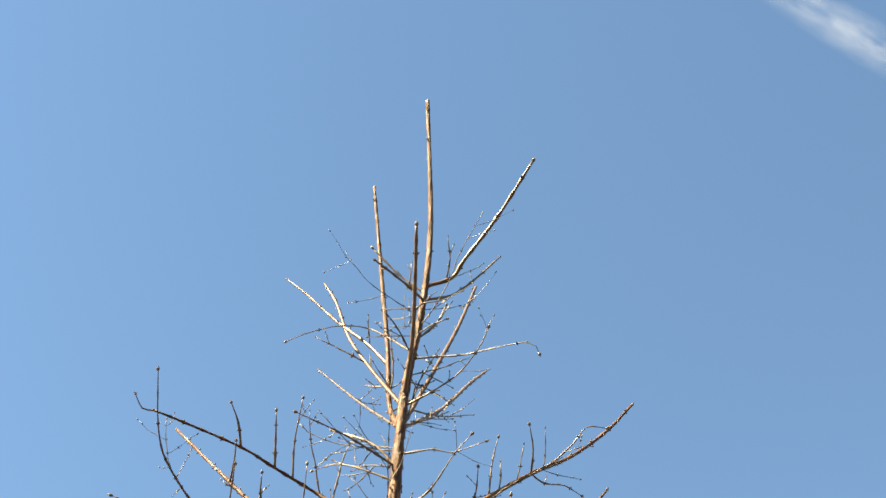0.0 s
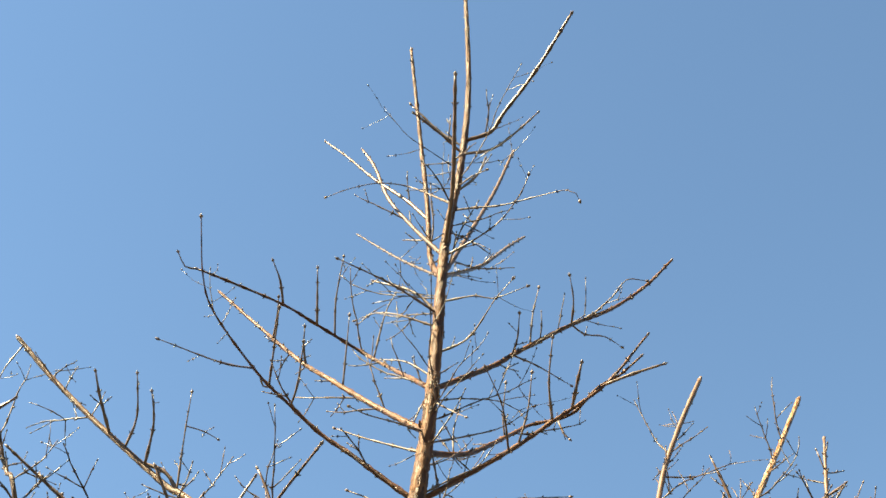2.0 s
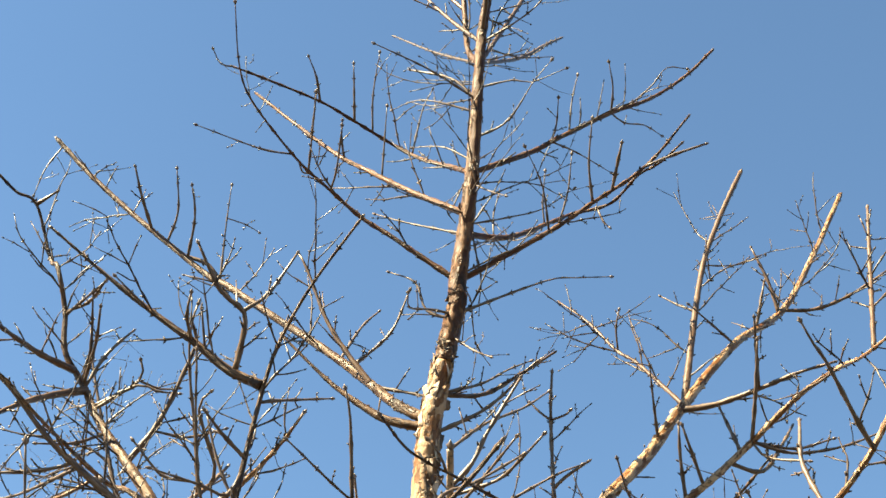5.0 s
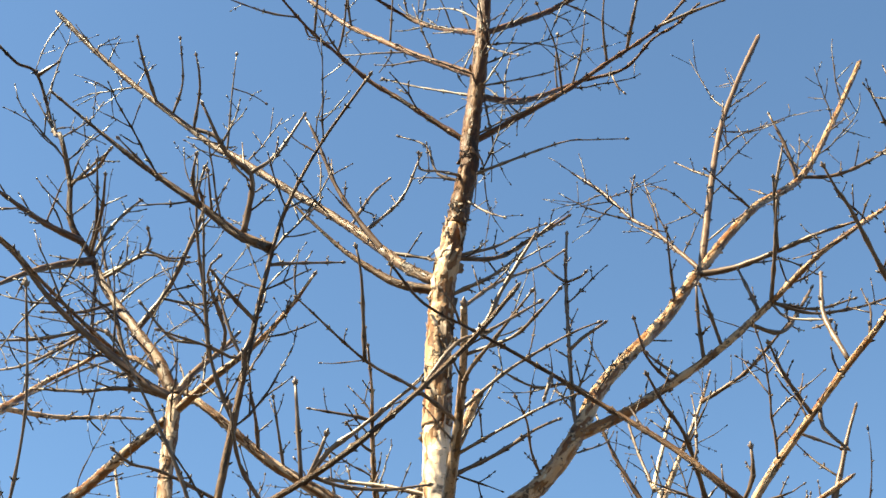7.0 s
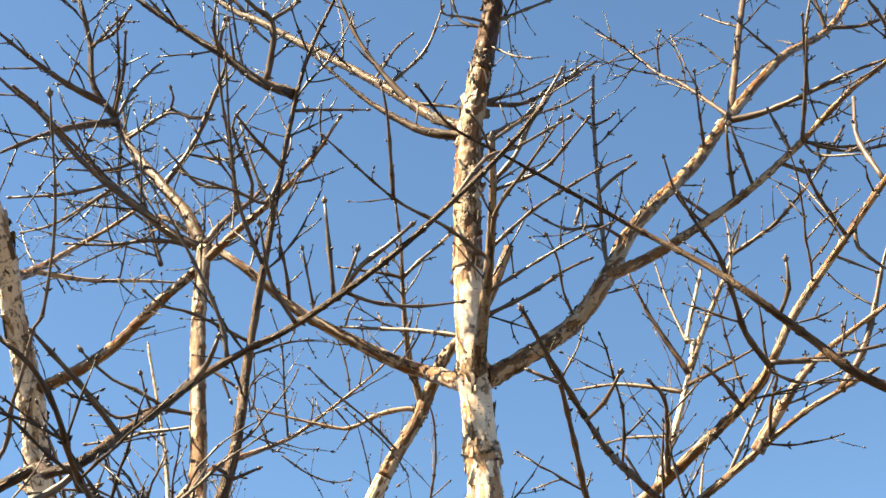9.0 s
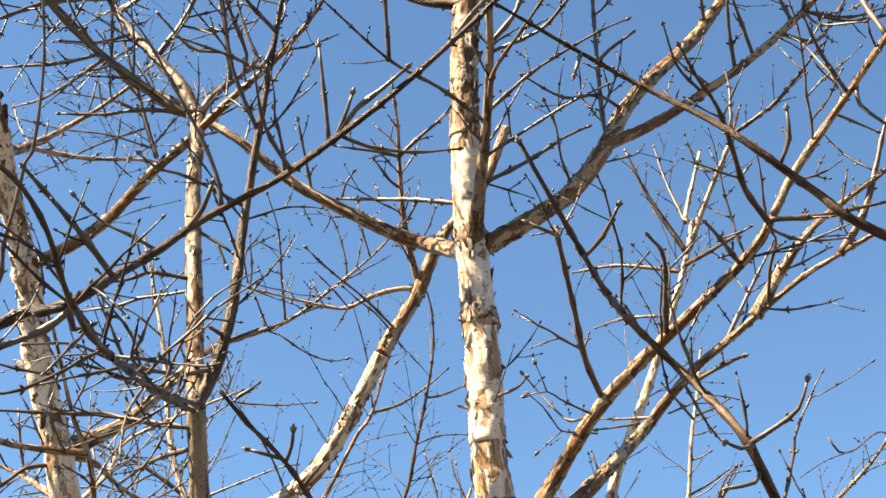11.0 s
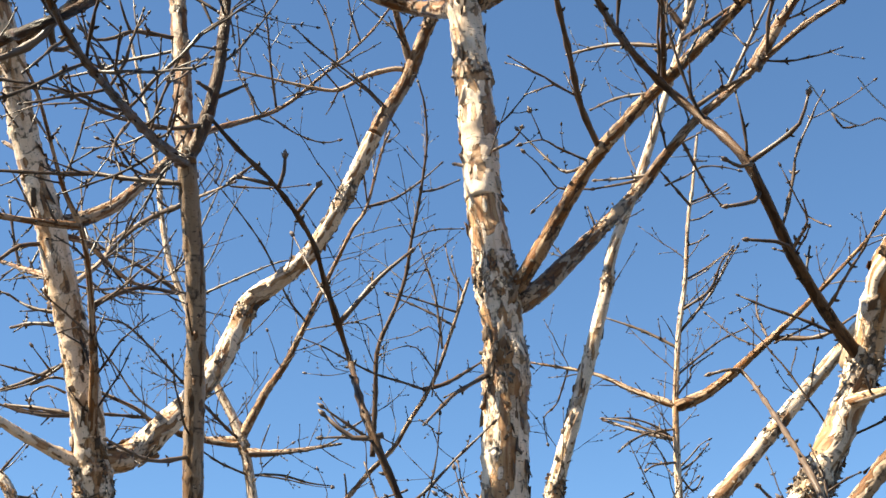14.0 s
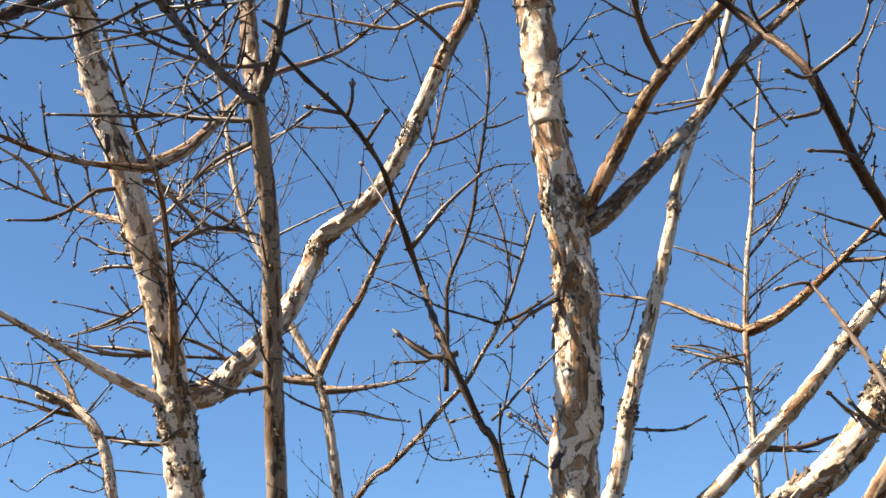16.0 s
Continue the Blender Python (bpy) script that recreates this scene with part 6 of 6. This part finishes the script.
limb(root, "branch", 0.0032, 0.0019, (0.184, 4.927, 2.470), (0.235, 4.913, 2.506), (0.276, 4.900, 2.539), twigs=0.6, fine=0.65)
limb(root, "branch", 0.0022, 0.0015, (0.300, 4.410, 3.214), (0.353, 4.398, 3.227), (0.402, 4.383, 3.243), twigs=0.8, fine=0.6)
limb(root, "branch", 0.0022, 0.0015, (0.279, 4.508, 3.016), (0.333, 4.492, 3.039), (0.377, 4.473, 3.070), (0.441, 4.462, 3.076), twigs=0.6, fine=0.6)
limb(root, "branch", 0.0024, 0.0018, (0.309, 4.531, 2.959), (0.359, 4.505, 3.006), (0.390, 4.482, 3.046), (0.422, 4.458, 3.089), twigs=0.6, fine=0.6)

# forked tree behind
root = tree((-0.950, 4.952, 0), "small forked bare tree with flaking orange bark")
limb(root, "trunk", 0.0331, 0.0044, (-0.950, 4.956, -0.030), (-1.000, 4.868, 1.691), (-1.046, 4.784, 2.378), (-1.088, 4.747, 2.674), (-1.183, 4.721, 2.886), (-1.238, 4.702, 3.039), (-1.317, 4.679, 3.229), (-1.355, 4.660, 3.383), (-1.396, 4.624, 3.681), (-1.489, 4.574, 4.081), twigs=1.2, fine=0.65, knots=(2.674,))
limb(root, "limb", 0.0158, 0.0040, (-1.095, 4.745, 2.695), (-1.021, 4.732, 2.830), (-0.951, 4.722, 2.933), (-0.878, 4.698, 3.070), (-0.803, 4.668, 3.206), (-0.736, 4.638, 3.325), (-0.688, 4.620, 3.392), (-0.634, 4.565, 3.542), (-0.603, 4.540, 3.608), twigs=1.2, bark=TAN_BARK, fine=0.65)
limb(root, "limb", 0.0158, 0.0041, (-1.083, 4.750, 2.652), (-0.975, 4.711, 2.632), (-0.769, 4.615, 2.617), twigs=1.2, fine=0.65)
limb(root, "limb", 0.0123, 0.0050, (-1.095, 4.745, 2.695), (-1.186, 4.776, 2.709), (-1.247, 4.800, 2.729), twigs=1.2, fine=0.65)
limb(root, "limb", 0.0082, 0.0040, (-1.293, 4.687, 3.167), (-1.403, 4.657, 3.245), (-1.511, 4.632, 3.301), (-1.600, 4.612, 3.338), twigs=1.2, fine=0.65)
limb(root, "limb", 0.0123, 0.0040, (-1.088, 4.747, 2.674), (-1.184, 4.711, 2.681), (-1.272, 4.670, 2.701), (-1.344, 4.630, 2.728), (-1.399, 4.591, 2.766), (-1.578, 4.491, 2.827), (-1.654, 4.464, 2.805), twigs=1.2, fine=0.65)
limb(root, "limb", 0.0050, 0.0029, (-1.356, 4.621, 2.736), (-1.488, 4.548, 2.732), (-1.656, 4.447, 2.717), (-1.826, 4.315, 2.740), twigs=1.2, fine=0.65)
limb(root, "limb", 0.0051, 0.0027, (-1.095, 4.745, 2.695), (-1.115, 4.708, 2.701), (-1.178, 4.464, 2.754), (-1.203, 4.352, 2.774), (-1.249, 4.107, 2.809), (-1.292, 3.976, 2.788), twigs=1.2, fine=0.65)
limb(root, "branch", 0.0040, 0.0020, (-1.317, 4.679, 3.229), (-1.267, 4.678, 3.325), (-1.197, 4.667, 3.477), (-1.143, 4.649, 3.610), twigs=1.2, fine=0.65)
limb(root, "branch", 0.0041, 0.0021, (-1.402, 4.620, 3.710), (-1.519, 4.586, 3.799), (-1.654, 4.581, 3.819), twigs=1.2, fine=0.65)
limb(root, "branch", 0.0035, 0.0022, (-1.431, 4.604, 3.840), (-1.349, 4.627, 3.965), (-1.282, 4.657, 4.024), twigs=1.2, fine=0.65)
limb(root, "limb", 0.0093, 0.0045, (-1.468, 4.537, 4.387), (-1.523, 4.517, 4.550), (-1.644, 4.469, 4.943), (-1.683, 4.446, 5.123), twigs=1.5, fine=0.65)
limb(root, "limb", 0.0045, 0.0023, (-1.523, 4.517, 4.550), (-1.614, 4.481, 4.602), (-1.879, 4.432, 4.642), twigs=1.5, fine=0.65)
limb(root, "limb", 0.0046, 0.0024, (-1.573, 4.497, 4.708), (-1.476, 4.499, 4.818), (-1.399, 4.508, 4.886), (-1.303, 4.535, 4.941), twigs=1.5, fine=0.65)
limb(root, "limb", 0.0045, 0.0022, (-1.551, 4.506, 4.637), (-1.619, 4.326, 4.669), (-1.674, 4.237, 4.667), (-1.745, 4.164, 4.628), twigs=1.5, fine=0.65)
limb(root, "limb", 0.0045, 0.0024, (-1.484, 4.531, 4.433), (-1.412, 4.585, 4.616), (-1.348, 4.630, 4.722), (-1.263, 4.687, 4.838), twigs=1.5, fine=0.65)
limb(root, "limb", 0.0045, 0.0023, (-1.480, 4.532, 4.422), (-1.639, 4.488, 4.463), (-1.797, 4.455, 4.476), (-1.951, 4.408, 4.503), twigs=1.5, fine=0.65)
limb(root, "limb", 0.0045, 0.0021, (-1.510, 4.522, 4.510), (-1.649, 4.426, 4.373), (-1.762, 4.344, 4.231), (-1.853, 4.265, 4.118), twigs=1.5, fine=0.65)
limb(root, "limb", 0.0052, 0.0029, (-0.688, 4.620, 3.392), (-0.602, 4.651, 3.432), (-0.521, 4.667, 3.495), (-0.453, 4.675, 3.560), twigs=0.55, fine=0.65)
limb(root, "branch", 0.0032, 0.0019, (-0.684, 4.617, 3.402), (-0.696, 4.534, 3.550), (-0.730, 4.443, 3.692), twigs=0.55, fine=0.65)
limb(root, "limb", 0.0046, 0.0026, (-1.279, 4.691, 3.134), (-1.184, 4.676, 3.169), (-0.995, 4.636, 3.221), (-0.930, 4.626, 3.229), twigs=0.55, fine=0.65)
limb(root, "branch", 0.0038, 0.0019, (-0.891, 4.703, 3.047), (-0.942, 4.654, 3.113), (-1.009, 4.549, 3.263), (-1.156, 4.378, 3.452), twigs=0.55, fine=0.65)
limb(root, "branch", 0.0033, 0.0017, (-1.286, 4.689, 3.150), (-1.202, 4.688, 3.284), (-1.151, 4.679, 3.417), (-1.097, 4.672, 3.523), twigs=0.55, fine=0.65)
limb(root, "branch", 0.0038, 0.0031, (-1.070, 4.759, 2.581), (-1.139, 4.676, 2.600), (-1.174, 4.611, 2.617), twigs=0.55, fine=0.65)
limb(root, "branch", 0.0038, 0.0026, (-1.265, 4.673, 2.699), (-1.333, 4.659, 2.760), (-1.402, 4.644, 2.815), (-1.463, 4.622, 2.904), (-1.506, 4.606, 2.957), twigs=0.55, fine=0.65)
limb(root, "limb", 0.0045, 0.0026, (-1.070, 4.759, 2.581), (-0.987, 4.813, 2.594), (-0.910, 4.871, 2.582), (-0.846, 4.913, 2.580), twigs=0.55, fine=0.65)
limb(root, "limb", 0.0049, 0.0024, (-1.028, 4.575, 2.593), (-0.968, 4.590, 2.592), (-0.914, 4.601, 2.595), (-0.839, 4.613, 2.606), (-0.779, 4.616, 2.629), (-0.726, 4.612, 2.666), twigs=0.8, fine=0.65)
limb(root, "branch", 0.0030, 0.0012, (-1.001, 4.602, 2.532), (-0.928, 4.622, 2.522), (-0.848, 4.644, 2.504), (-0.799, 4.654, 2.499), twigs=0.7, fine=0.65)
limb(root, "limb", 0.0080, 0.0044, (-1.097, 4.744, 2.685), (-1.147, 4.731, 2.686), (-1.189, 4.719, 2.689), (-1.256, 4.699, 2.692), (-1.311, 4.671, 2.722), twigs=0.6, fine=0.65)
limb(root, "branch", 0.0038, 0.0019, (-1.299, 4.679, 2.712), (-1.359, 4.648, 2.746), (-1.413, 4.616, 2.782), (-1.476, 4.586, 2.804), twigs=0.6, fine=0.65)
limb(root, "branch", 0.0024, 0.0012, (-0.991, 4.597, 2.553), (-0.947, 4.595, 2.592), (-0.904, 4.595, 2.620), twigs=0.7, fine=0.65)
limb(root, "branch", 0.0022, 0.0016, (-0.868, 4.577, 2.968), (-0.808, 4.584, 2.979), (-0.730, 4.593, 2.989), (-0.651, 4.597, 3.010), twigs=0.7, fine=0.6)
limb(root, "branch", 0.0019, 0.0012, (-0.904, 4.599, 2.897), (-0.946, 4.603, 2.865), (-0.963, 4.580, 2.914), (-0.978, 4.556, 2.962), twigs=0.6, fine=0.6)
limb(root, "branch", 0.0019, 0.0012, (-0.730, 4.593, 2.989), (-0.688, 4.602, 2.984), (-0.665, 4.618, 2.954), (-0.643, 4.635, 2.921), twigs=0.5, fine=0.6)
limb(root, "branch", 0.0019, 0.0012, (-0.830, 4.602, 2.927), (-0.786, 4.637, 2.862), (-0.744, 4.647, 2.853), (-0.805, 4.641, 2.842), (-0.872, 4.626, 2.848), twigs=0.5, fine=0.6)
limb(root, "branch", 0.0022, 0.0012, (-0.986, 4.655, 2.704), (-1.018, 4.676, 2.624), (-1.013, 4.693, 2.575), (-1.032, 4.696, 2.551), twigs=0.7, fine=0.6)

# leaning sapling behind
root = tree((-1.400, 5.101, 0), "thin leaning bare sapling with flaking tan bark")
limb(root, "trunk", 0.0200, 0.0050, (-1.400, 5.104, -0.030), (-1.247, 4.922, 1.969), (-1.003, 4.951, 2.371), (-0.910, 4.950, 2.450), (-0.812, 4.943, 2.536), (-0.725, 4.930, 2.625), (-0.649, 4.911, 2.691), (-0.599, 4.885, 2.759), (-0.543, 4.874, 2.839), (-0.491, 4.863, 2.941), (-0.390, 4.832, 3.210), twigs=0.8, bark=LIMB_BARK, fine=0.65)
limb(root, "limb", 0.0081, 0.0040, (-0.547, 4.875, 2.865), (-0.472, 4.912, 2.897), (-0.354, 4.956, 2.983), twigs=0.8, fine=0.65)
limb(root, "limb", 0.0089, 0.0037, (-0.714, 4.900, 2.662), (-0.698, 4.860, 2.836), (-0.683, 4.819, 2.990), (-0.624, 4.790, 3.110), (-0.583, 4.761, 3.212), (-0.558, 4.723, 3.322), (-0.523, 4.676, 3.448), (-0.491, 4.613, 3.598), (-0.489, 4.557, 3.712), (-0.504, 4.522, 3.777), twigs=0.8, fine=0.65)
limb(root, "limb", 0.0042, 0.0025, (-0.547, 4.875, 2.865), (-0.599, 4.795, 2.862), (-0.684, 4.773, 2.888), (-0.768, 4.744, 2.929), (-0.834, 4.717, 2.964), (-0.901, 4.693, 2.990), twigs=0.8, fine=0.65)
limb(root, "limb", 0.0045, 0.0027, (-0.449, 4.850, 3.069), (-0.542, 4.864, 3.135), (-0.654, 4.879, 3.199), twigs=0.8, fine=0.65)
limb(root, "limb", 0.0045, 0.0027, (-0.482, 4.859, 2.992), (-0.501, 4.838, 3.181), (-0.542, 4.813, 3.334), twigs=0.8, fine=0.65)
limb(root, "branch", 0.0040, 0.0020, (-0.407, 4.837, 3.170), (-0.446, 4.852, 3.264), (-0.463, 4.860, 3.350), twigs=0.8, fine=0.65)
limb(root, "branch", 0.0032, 0.0019, (-0.702, 4.870, 2.794), (-0.805, 4.909, 2.766), (-0.881, 4.920, 2.868), twigs=0.8, fine=0.65)
limb(root, "branch", 0.0039, 0.0029, (-0.520, 4.671, 3.460), (-0.471, 4.711, 3.487), (-0.406, 4.756, 3.537), twigs=0.55, fine=0.65)
limb(root, "branch", 0.0026, 0.0020, (-0.558, 4.723, 3.322), (-0.489, 4.762, 3.366), (-0.405, 4.817, 3.391), twigs=0.55, fine=0.65)
limb(root, "branch", 0.0019, 0.0017, (-0.558, 4.723, 3.322), (-0.590, 4.694, 3.371), twigs=0.55, fine=0.65)
limb(root, "branch", 0.0026, 0.0019, (-0.583, 4.761, 3.212), (-0.524, 4.762, 3.225), twigs=0.55, fine=0.65)
limb(root, "limb", 0.0042, 0.0022, (-0.432, 4.845, 3.109), (-0.572, 4.810, 3.154), (-0.646, 4.794, 3.168), twigs=0.55, fine=0.65)
limb(root, "branch", 0.0026, 0.0017, (-0.432, 4.845, 3.109), (-0.423, 4.838, 3.176), (-0.438, 4.819, 3.288), twigs=0.55, fine=0.65)
limb(root, "branch", 0.0032, 0.0020, (-0.803, 4.906, 2.615), (-0.784, 5.012, 2.482), (-0.614, 5.168, 2.519), twigs=0.55, fine=0.65)
limb(root, "branch", 0.0032, 0.0025, (-0.740, 4.901, 2.648), (-0.688, 4.882, 2.495), (-0.675, 4.864, 2.451), twigs=0.55, fine=0.65)
limb(root, "branch", 0.0025, 0.0016, (-0.508, 4.755, 2.795), (-0.490, 4.723, 2.884), (-0.473, 4.692, 2.964), (-0.456, 4.660, 3.044), (-0.435, 4.626, 3.123), twigs=0.5, fine=0.6)
limb(root, "branch", 0.0022, 0.0016, (-0.495, 4.729, 2.868), (-0.546, 4.696, 2.936), (-0.598, 4.689, 2.938), (-0.652, 4.689, 2.919), twigs=0.6, fine=0.6)
limb(root, "branch", 0.0022, 0.0012, (-0.465, 4.693, 2.964), (-0.505, 4.676, 2.995), (-0.559, 4.680, 2.972), (-0.648, 4.675, 2.957), twigs=0.6, fine=0.6)
limb(root, "branch", 0.0022, 0.0012, (-0.867, 4.819, 2.434), (-0.839, 4.805, 2.503), (-0.841, 4.792, 2.545), (-0.860, 4.774, 2.590), twigs=0.5, fine=0.6)
limb(root, "branch", 0.0022, 0.0012, (-0.822, 4.818, 2.469), (-0.759, 4.819, 2.501), (-0.773, 4.836, 2.435), (-0.804, 4.848, 2.370), twigs=0.5, fine=0.6)
limb(root, "branch", 0.0025, 0.0012, (-0.552, 4.774, 2.732), (-0.512, 4.787, 2.705), (-0.496, 4.807, 2.651), (-0.456, 4.821, 2.619), twigs=0.7, fine=0.6)
limb(root, "branch", 0.0022, 0.0012, (-0.619, 4.742, 2.645), (-0.667, 4.726, 2.671), (-0.699, 4.713, 2.697), (-0.710, 4.687, 2.763), twigs=0.6, fine=0.6)

# small tree behind, bent over
root = tree((-1.400, 4.307, 0), "small bent bare tree with flaking pale bark and crooked twigs")
limb(root, "trunk", 0.0243, 0.0144, (-1.400, 4.310, -0.030), (-1.450, 4.210, 1.711), (-1.506, 4.144, 2.253), (-1.544, 4.129, 2.378), (-1.583, 4.122, 2.430), (-1.631, 4.118, 2.465), (-1.711, 4.114, 2.499), twigs=0.8, fine=0.65)
limb(root, "limb", 0.0110, 0.0045, (-1.597, 4.121, 2.443), (-1.644, 4.131, 2.539), (-1.698, 4.131, 2.608), twigs=0.8, fine=0.65)
limb(root, "limb", 0.0050, 0.0029, (-1.541, 4.130, 2.370), (-1.434, 4.282, 2.381), twigs=0.8, fine=0.65)
limb(root, "limb", 0.0050, 0.0029, (-1.516, 4.140, 2.286), (-1.587, 4.158, 2.310), (-1.660, 4.186, 2.299), twigs=0.8, fine=0.65)
limb(root, "limb", 0.0045, 0.0028, (-1.631, 4.118, 2.465), (-1.724, 4.069, 2.374), (-1.769, 4.037, 2.333), twigs=0.55, fine=0.65)
limb(root, "branch", 0.0034, 0.0023, (-1.563, 4.125, 2.410), (-1.643, 4.134, 2.493), (-1.696, 4.138, 2.532), twigs=0.55, fine=0.65)
limb(root, "branch", 0.0034, 0.0022, (-1.580, 4.123, 2.426), (-1.475, 4.035, 2.479), twigs=0.55, fine=0.65)
limb(root, "limb", 0.0103, 0.0040, (-1.560, 4.199, 2.362), (-1.582, 4.173, 2.417), (-1.624, 4.147, 2.440), (-1.674, 4.121, 2.448), (-1.726, 4.090, 2.465), (-1.784, 4.057, 2.478), twigs=0.8, fine=0.65, bark=LIMB_BARK)
limb(root, "limb", 0.0087, 0.0047, (-1.564, 4.151, 2.403), (-1.608, 4.117, 2.447), (-1.657, 4.084, 2.476), (-1.711, 4.050, 2.502), (-1.774, 4.012, 2.518), twigs=0.8, fine=0.65, bark=STEM_BARK)
limb(root, "branch", 0.0029, 0.0017, (-1.669, 4.131, 2.425), (-1.716, 4.116, 2.403), (-1.757, 4.105, 2.376), (-1.797, 4.092, 2.356), twigs=0.8, fine=0.65)
limb(root, "branch", 0.0029, 0.0017, (-1.553, 4.203, 2.360), (-1.612, 4.178, 2.358), (-1.665, 4.151, 2.367), (-1.705, 4.130, 2.376), twigs=0.9, fine=0.65)
limb(root, "branch", 0.0034, 0.0017, (-1.549, 4.187, 2.343), (-1.592, 4.174, 2.324), (-1.636, 4.162, 2.300), (-1.682, 4.147, 2.278), (-1.730, 4.136, 2.236), (-1.763, 4.114, 2.259), twigs=0.9, fine=0.65)
limb(root, "branch", 0.0029, 0.0017, (-1.554, 4.241, 2.307), (-1.505, 4.261, 2.305), (-1.456, 4.281, 2.300), (-1.411, 4.299, 2.296), twigs=0.6, fine=0.65)
limb(root, "branch", 0.0029, 0.0017, (-1.545, 4.234, 2.264), (-1.583, 4.224, 2.243), (-1.630, 4.200, 2.255), twigs=0.8, fine=0.65)
limb(root, "branch", 0.0023, 0.0012, (-1.708, 4.051, 2.502), (-1.698, 4.042, 2.541), (-1.704, 4.016, 2.601), twigs=0.8, fine=0.65)
limb(root, "branch", 0.0023, 0.0012, (-1.755, 4.023, 2.516), (-1.762, 4.009, 2.544), (-1.771, 3.997, 2.563), twigs=0.6, fine=0.65)
limb(root, "branch", 0.0023, 0.0012, (-1.634, 4.136, 2.458), (-1.620, 4.126, 2.505), (-1.586, 4.122, 2.557), twigs=0.9, fine=0.65)
limb(root, "branch", 0.0023, 0.0012, (-1.601, 4.160, 2.431), (-1.558, 4.165, 2.471), (-1.528, 4.164, 2.509), twigs=0.9, fine=0.65)


# ---- a thin wisp of cloud, far off ----
def wisp():
    m, t, b = material("cloud_wisp", 1.0)
    for n in list(t.nodes):
        if n.type != "OUTPUT_MATERIAL":
            t.nodes.remove(n)
    uv = t.nodes.new("ShaderNodeUVMap").outputs[0]
    cells = noise_of(t, stretched(t, uv, 6.0, 2.4, 1), 1.0, 7, 0.55)
    soft = t.nodes.new("ShaderNodeTexGradient")
    soft.gradient_type = "SPHERICAL"
    mp = t.nodes.new("ShaderNodeMapping")
    mp.inputs["Location"].default_value, mp.inputs["Scale"].default_value = (-1.0, -1.0, 0), (2.0, 2.0, 1)
    t.links.new(uv, mp.inputs[0])
    t.links.new(mp.outputs[0], soft.inputs[0])
    a = mix(t, 1.0, ramp(t, cells, (0.30, (0, 0, 0)), (0.85, (1, 1, 1))), ramp(t, soft.outputs[0], (0.0, (0, 0, 0)), (0.9, (0.22, 0.22, 0.22))), "MULTIPLY")
    clear, white, both = t.nodes.new("ShaderNodeBsdfTransparent"), t.nodes.new("ShaderNodeBsdfTranslucent"), t.nodes.new("ShaderNodeMixShader")
    white.inputs[0].default_value = (0.8, 0.8, 0.8, 1)
    t.links.new(a, both.inputs[0])
    t.links.new(clear.outputs[0], both.inputs[1])
    t.links.new(white.outputs[0], both.inputs[2])
    t.links.new(both.outputs[0], t.nodes["Material Output"].inputs[0])
    me = bpy.data.meshes.new("cloud")
    n, v, f, uvs = 8, [], [], []
    for i in range(n + 1):
        for j in range(n + 1):
            v.append((WISP_LONG * (i / n - 0.5), WISP_WIDE * (j / n - 0.5), 0))
    for i in range(n):
        for j in range(n):
            k = i * (n + 1) + j
            f.append((k, k + n + 1, k + n + 2, k + 1))
            uvs += [i / n, j / n, (i + 1) / n, j / n, (i + 1) / n, (j + 1) / n, i / n, (j + 1) / n]
    me.from_pydata(v, [], f)
    me.uv_layers.new(name="UVMap").data.foreach_set("uv", uvs)
    me.materials.append(m)
    ob = new("backdrop_cloud", me)
    ob.matrix_world = look(WISP_AT, (0, 0, 2), WISP_ROLL)
    ob.visible_shadow = False
    return tagged(ob, "thin white wisp of cloud in the blue sky", "cloud", kind="structure")


WISP_AT, WISP_LONG, WISP_WIDE, WISP_ROLL = (256.0, 425.0, 752.0), 200.0, 30.0, 57.0
wisp()
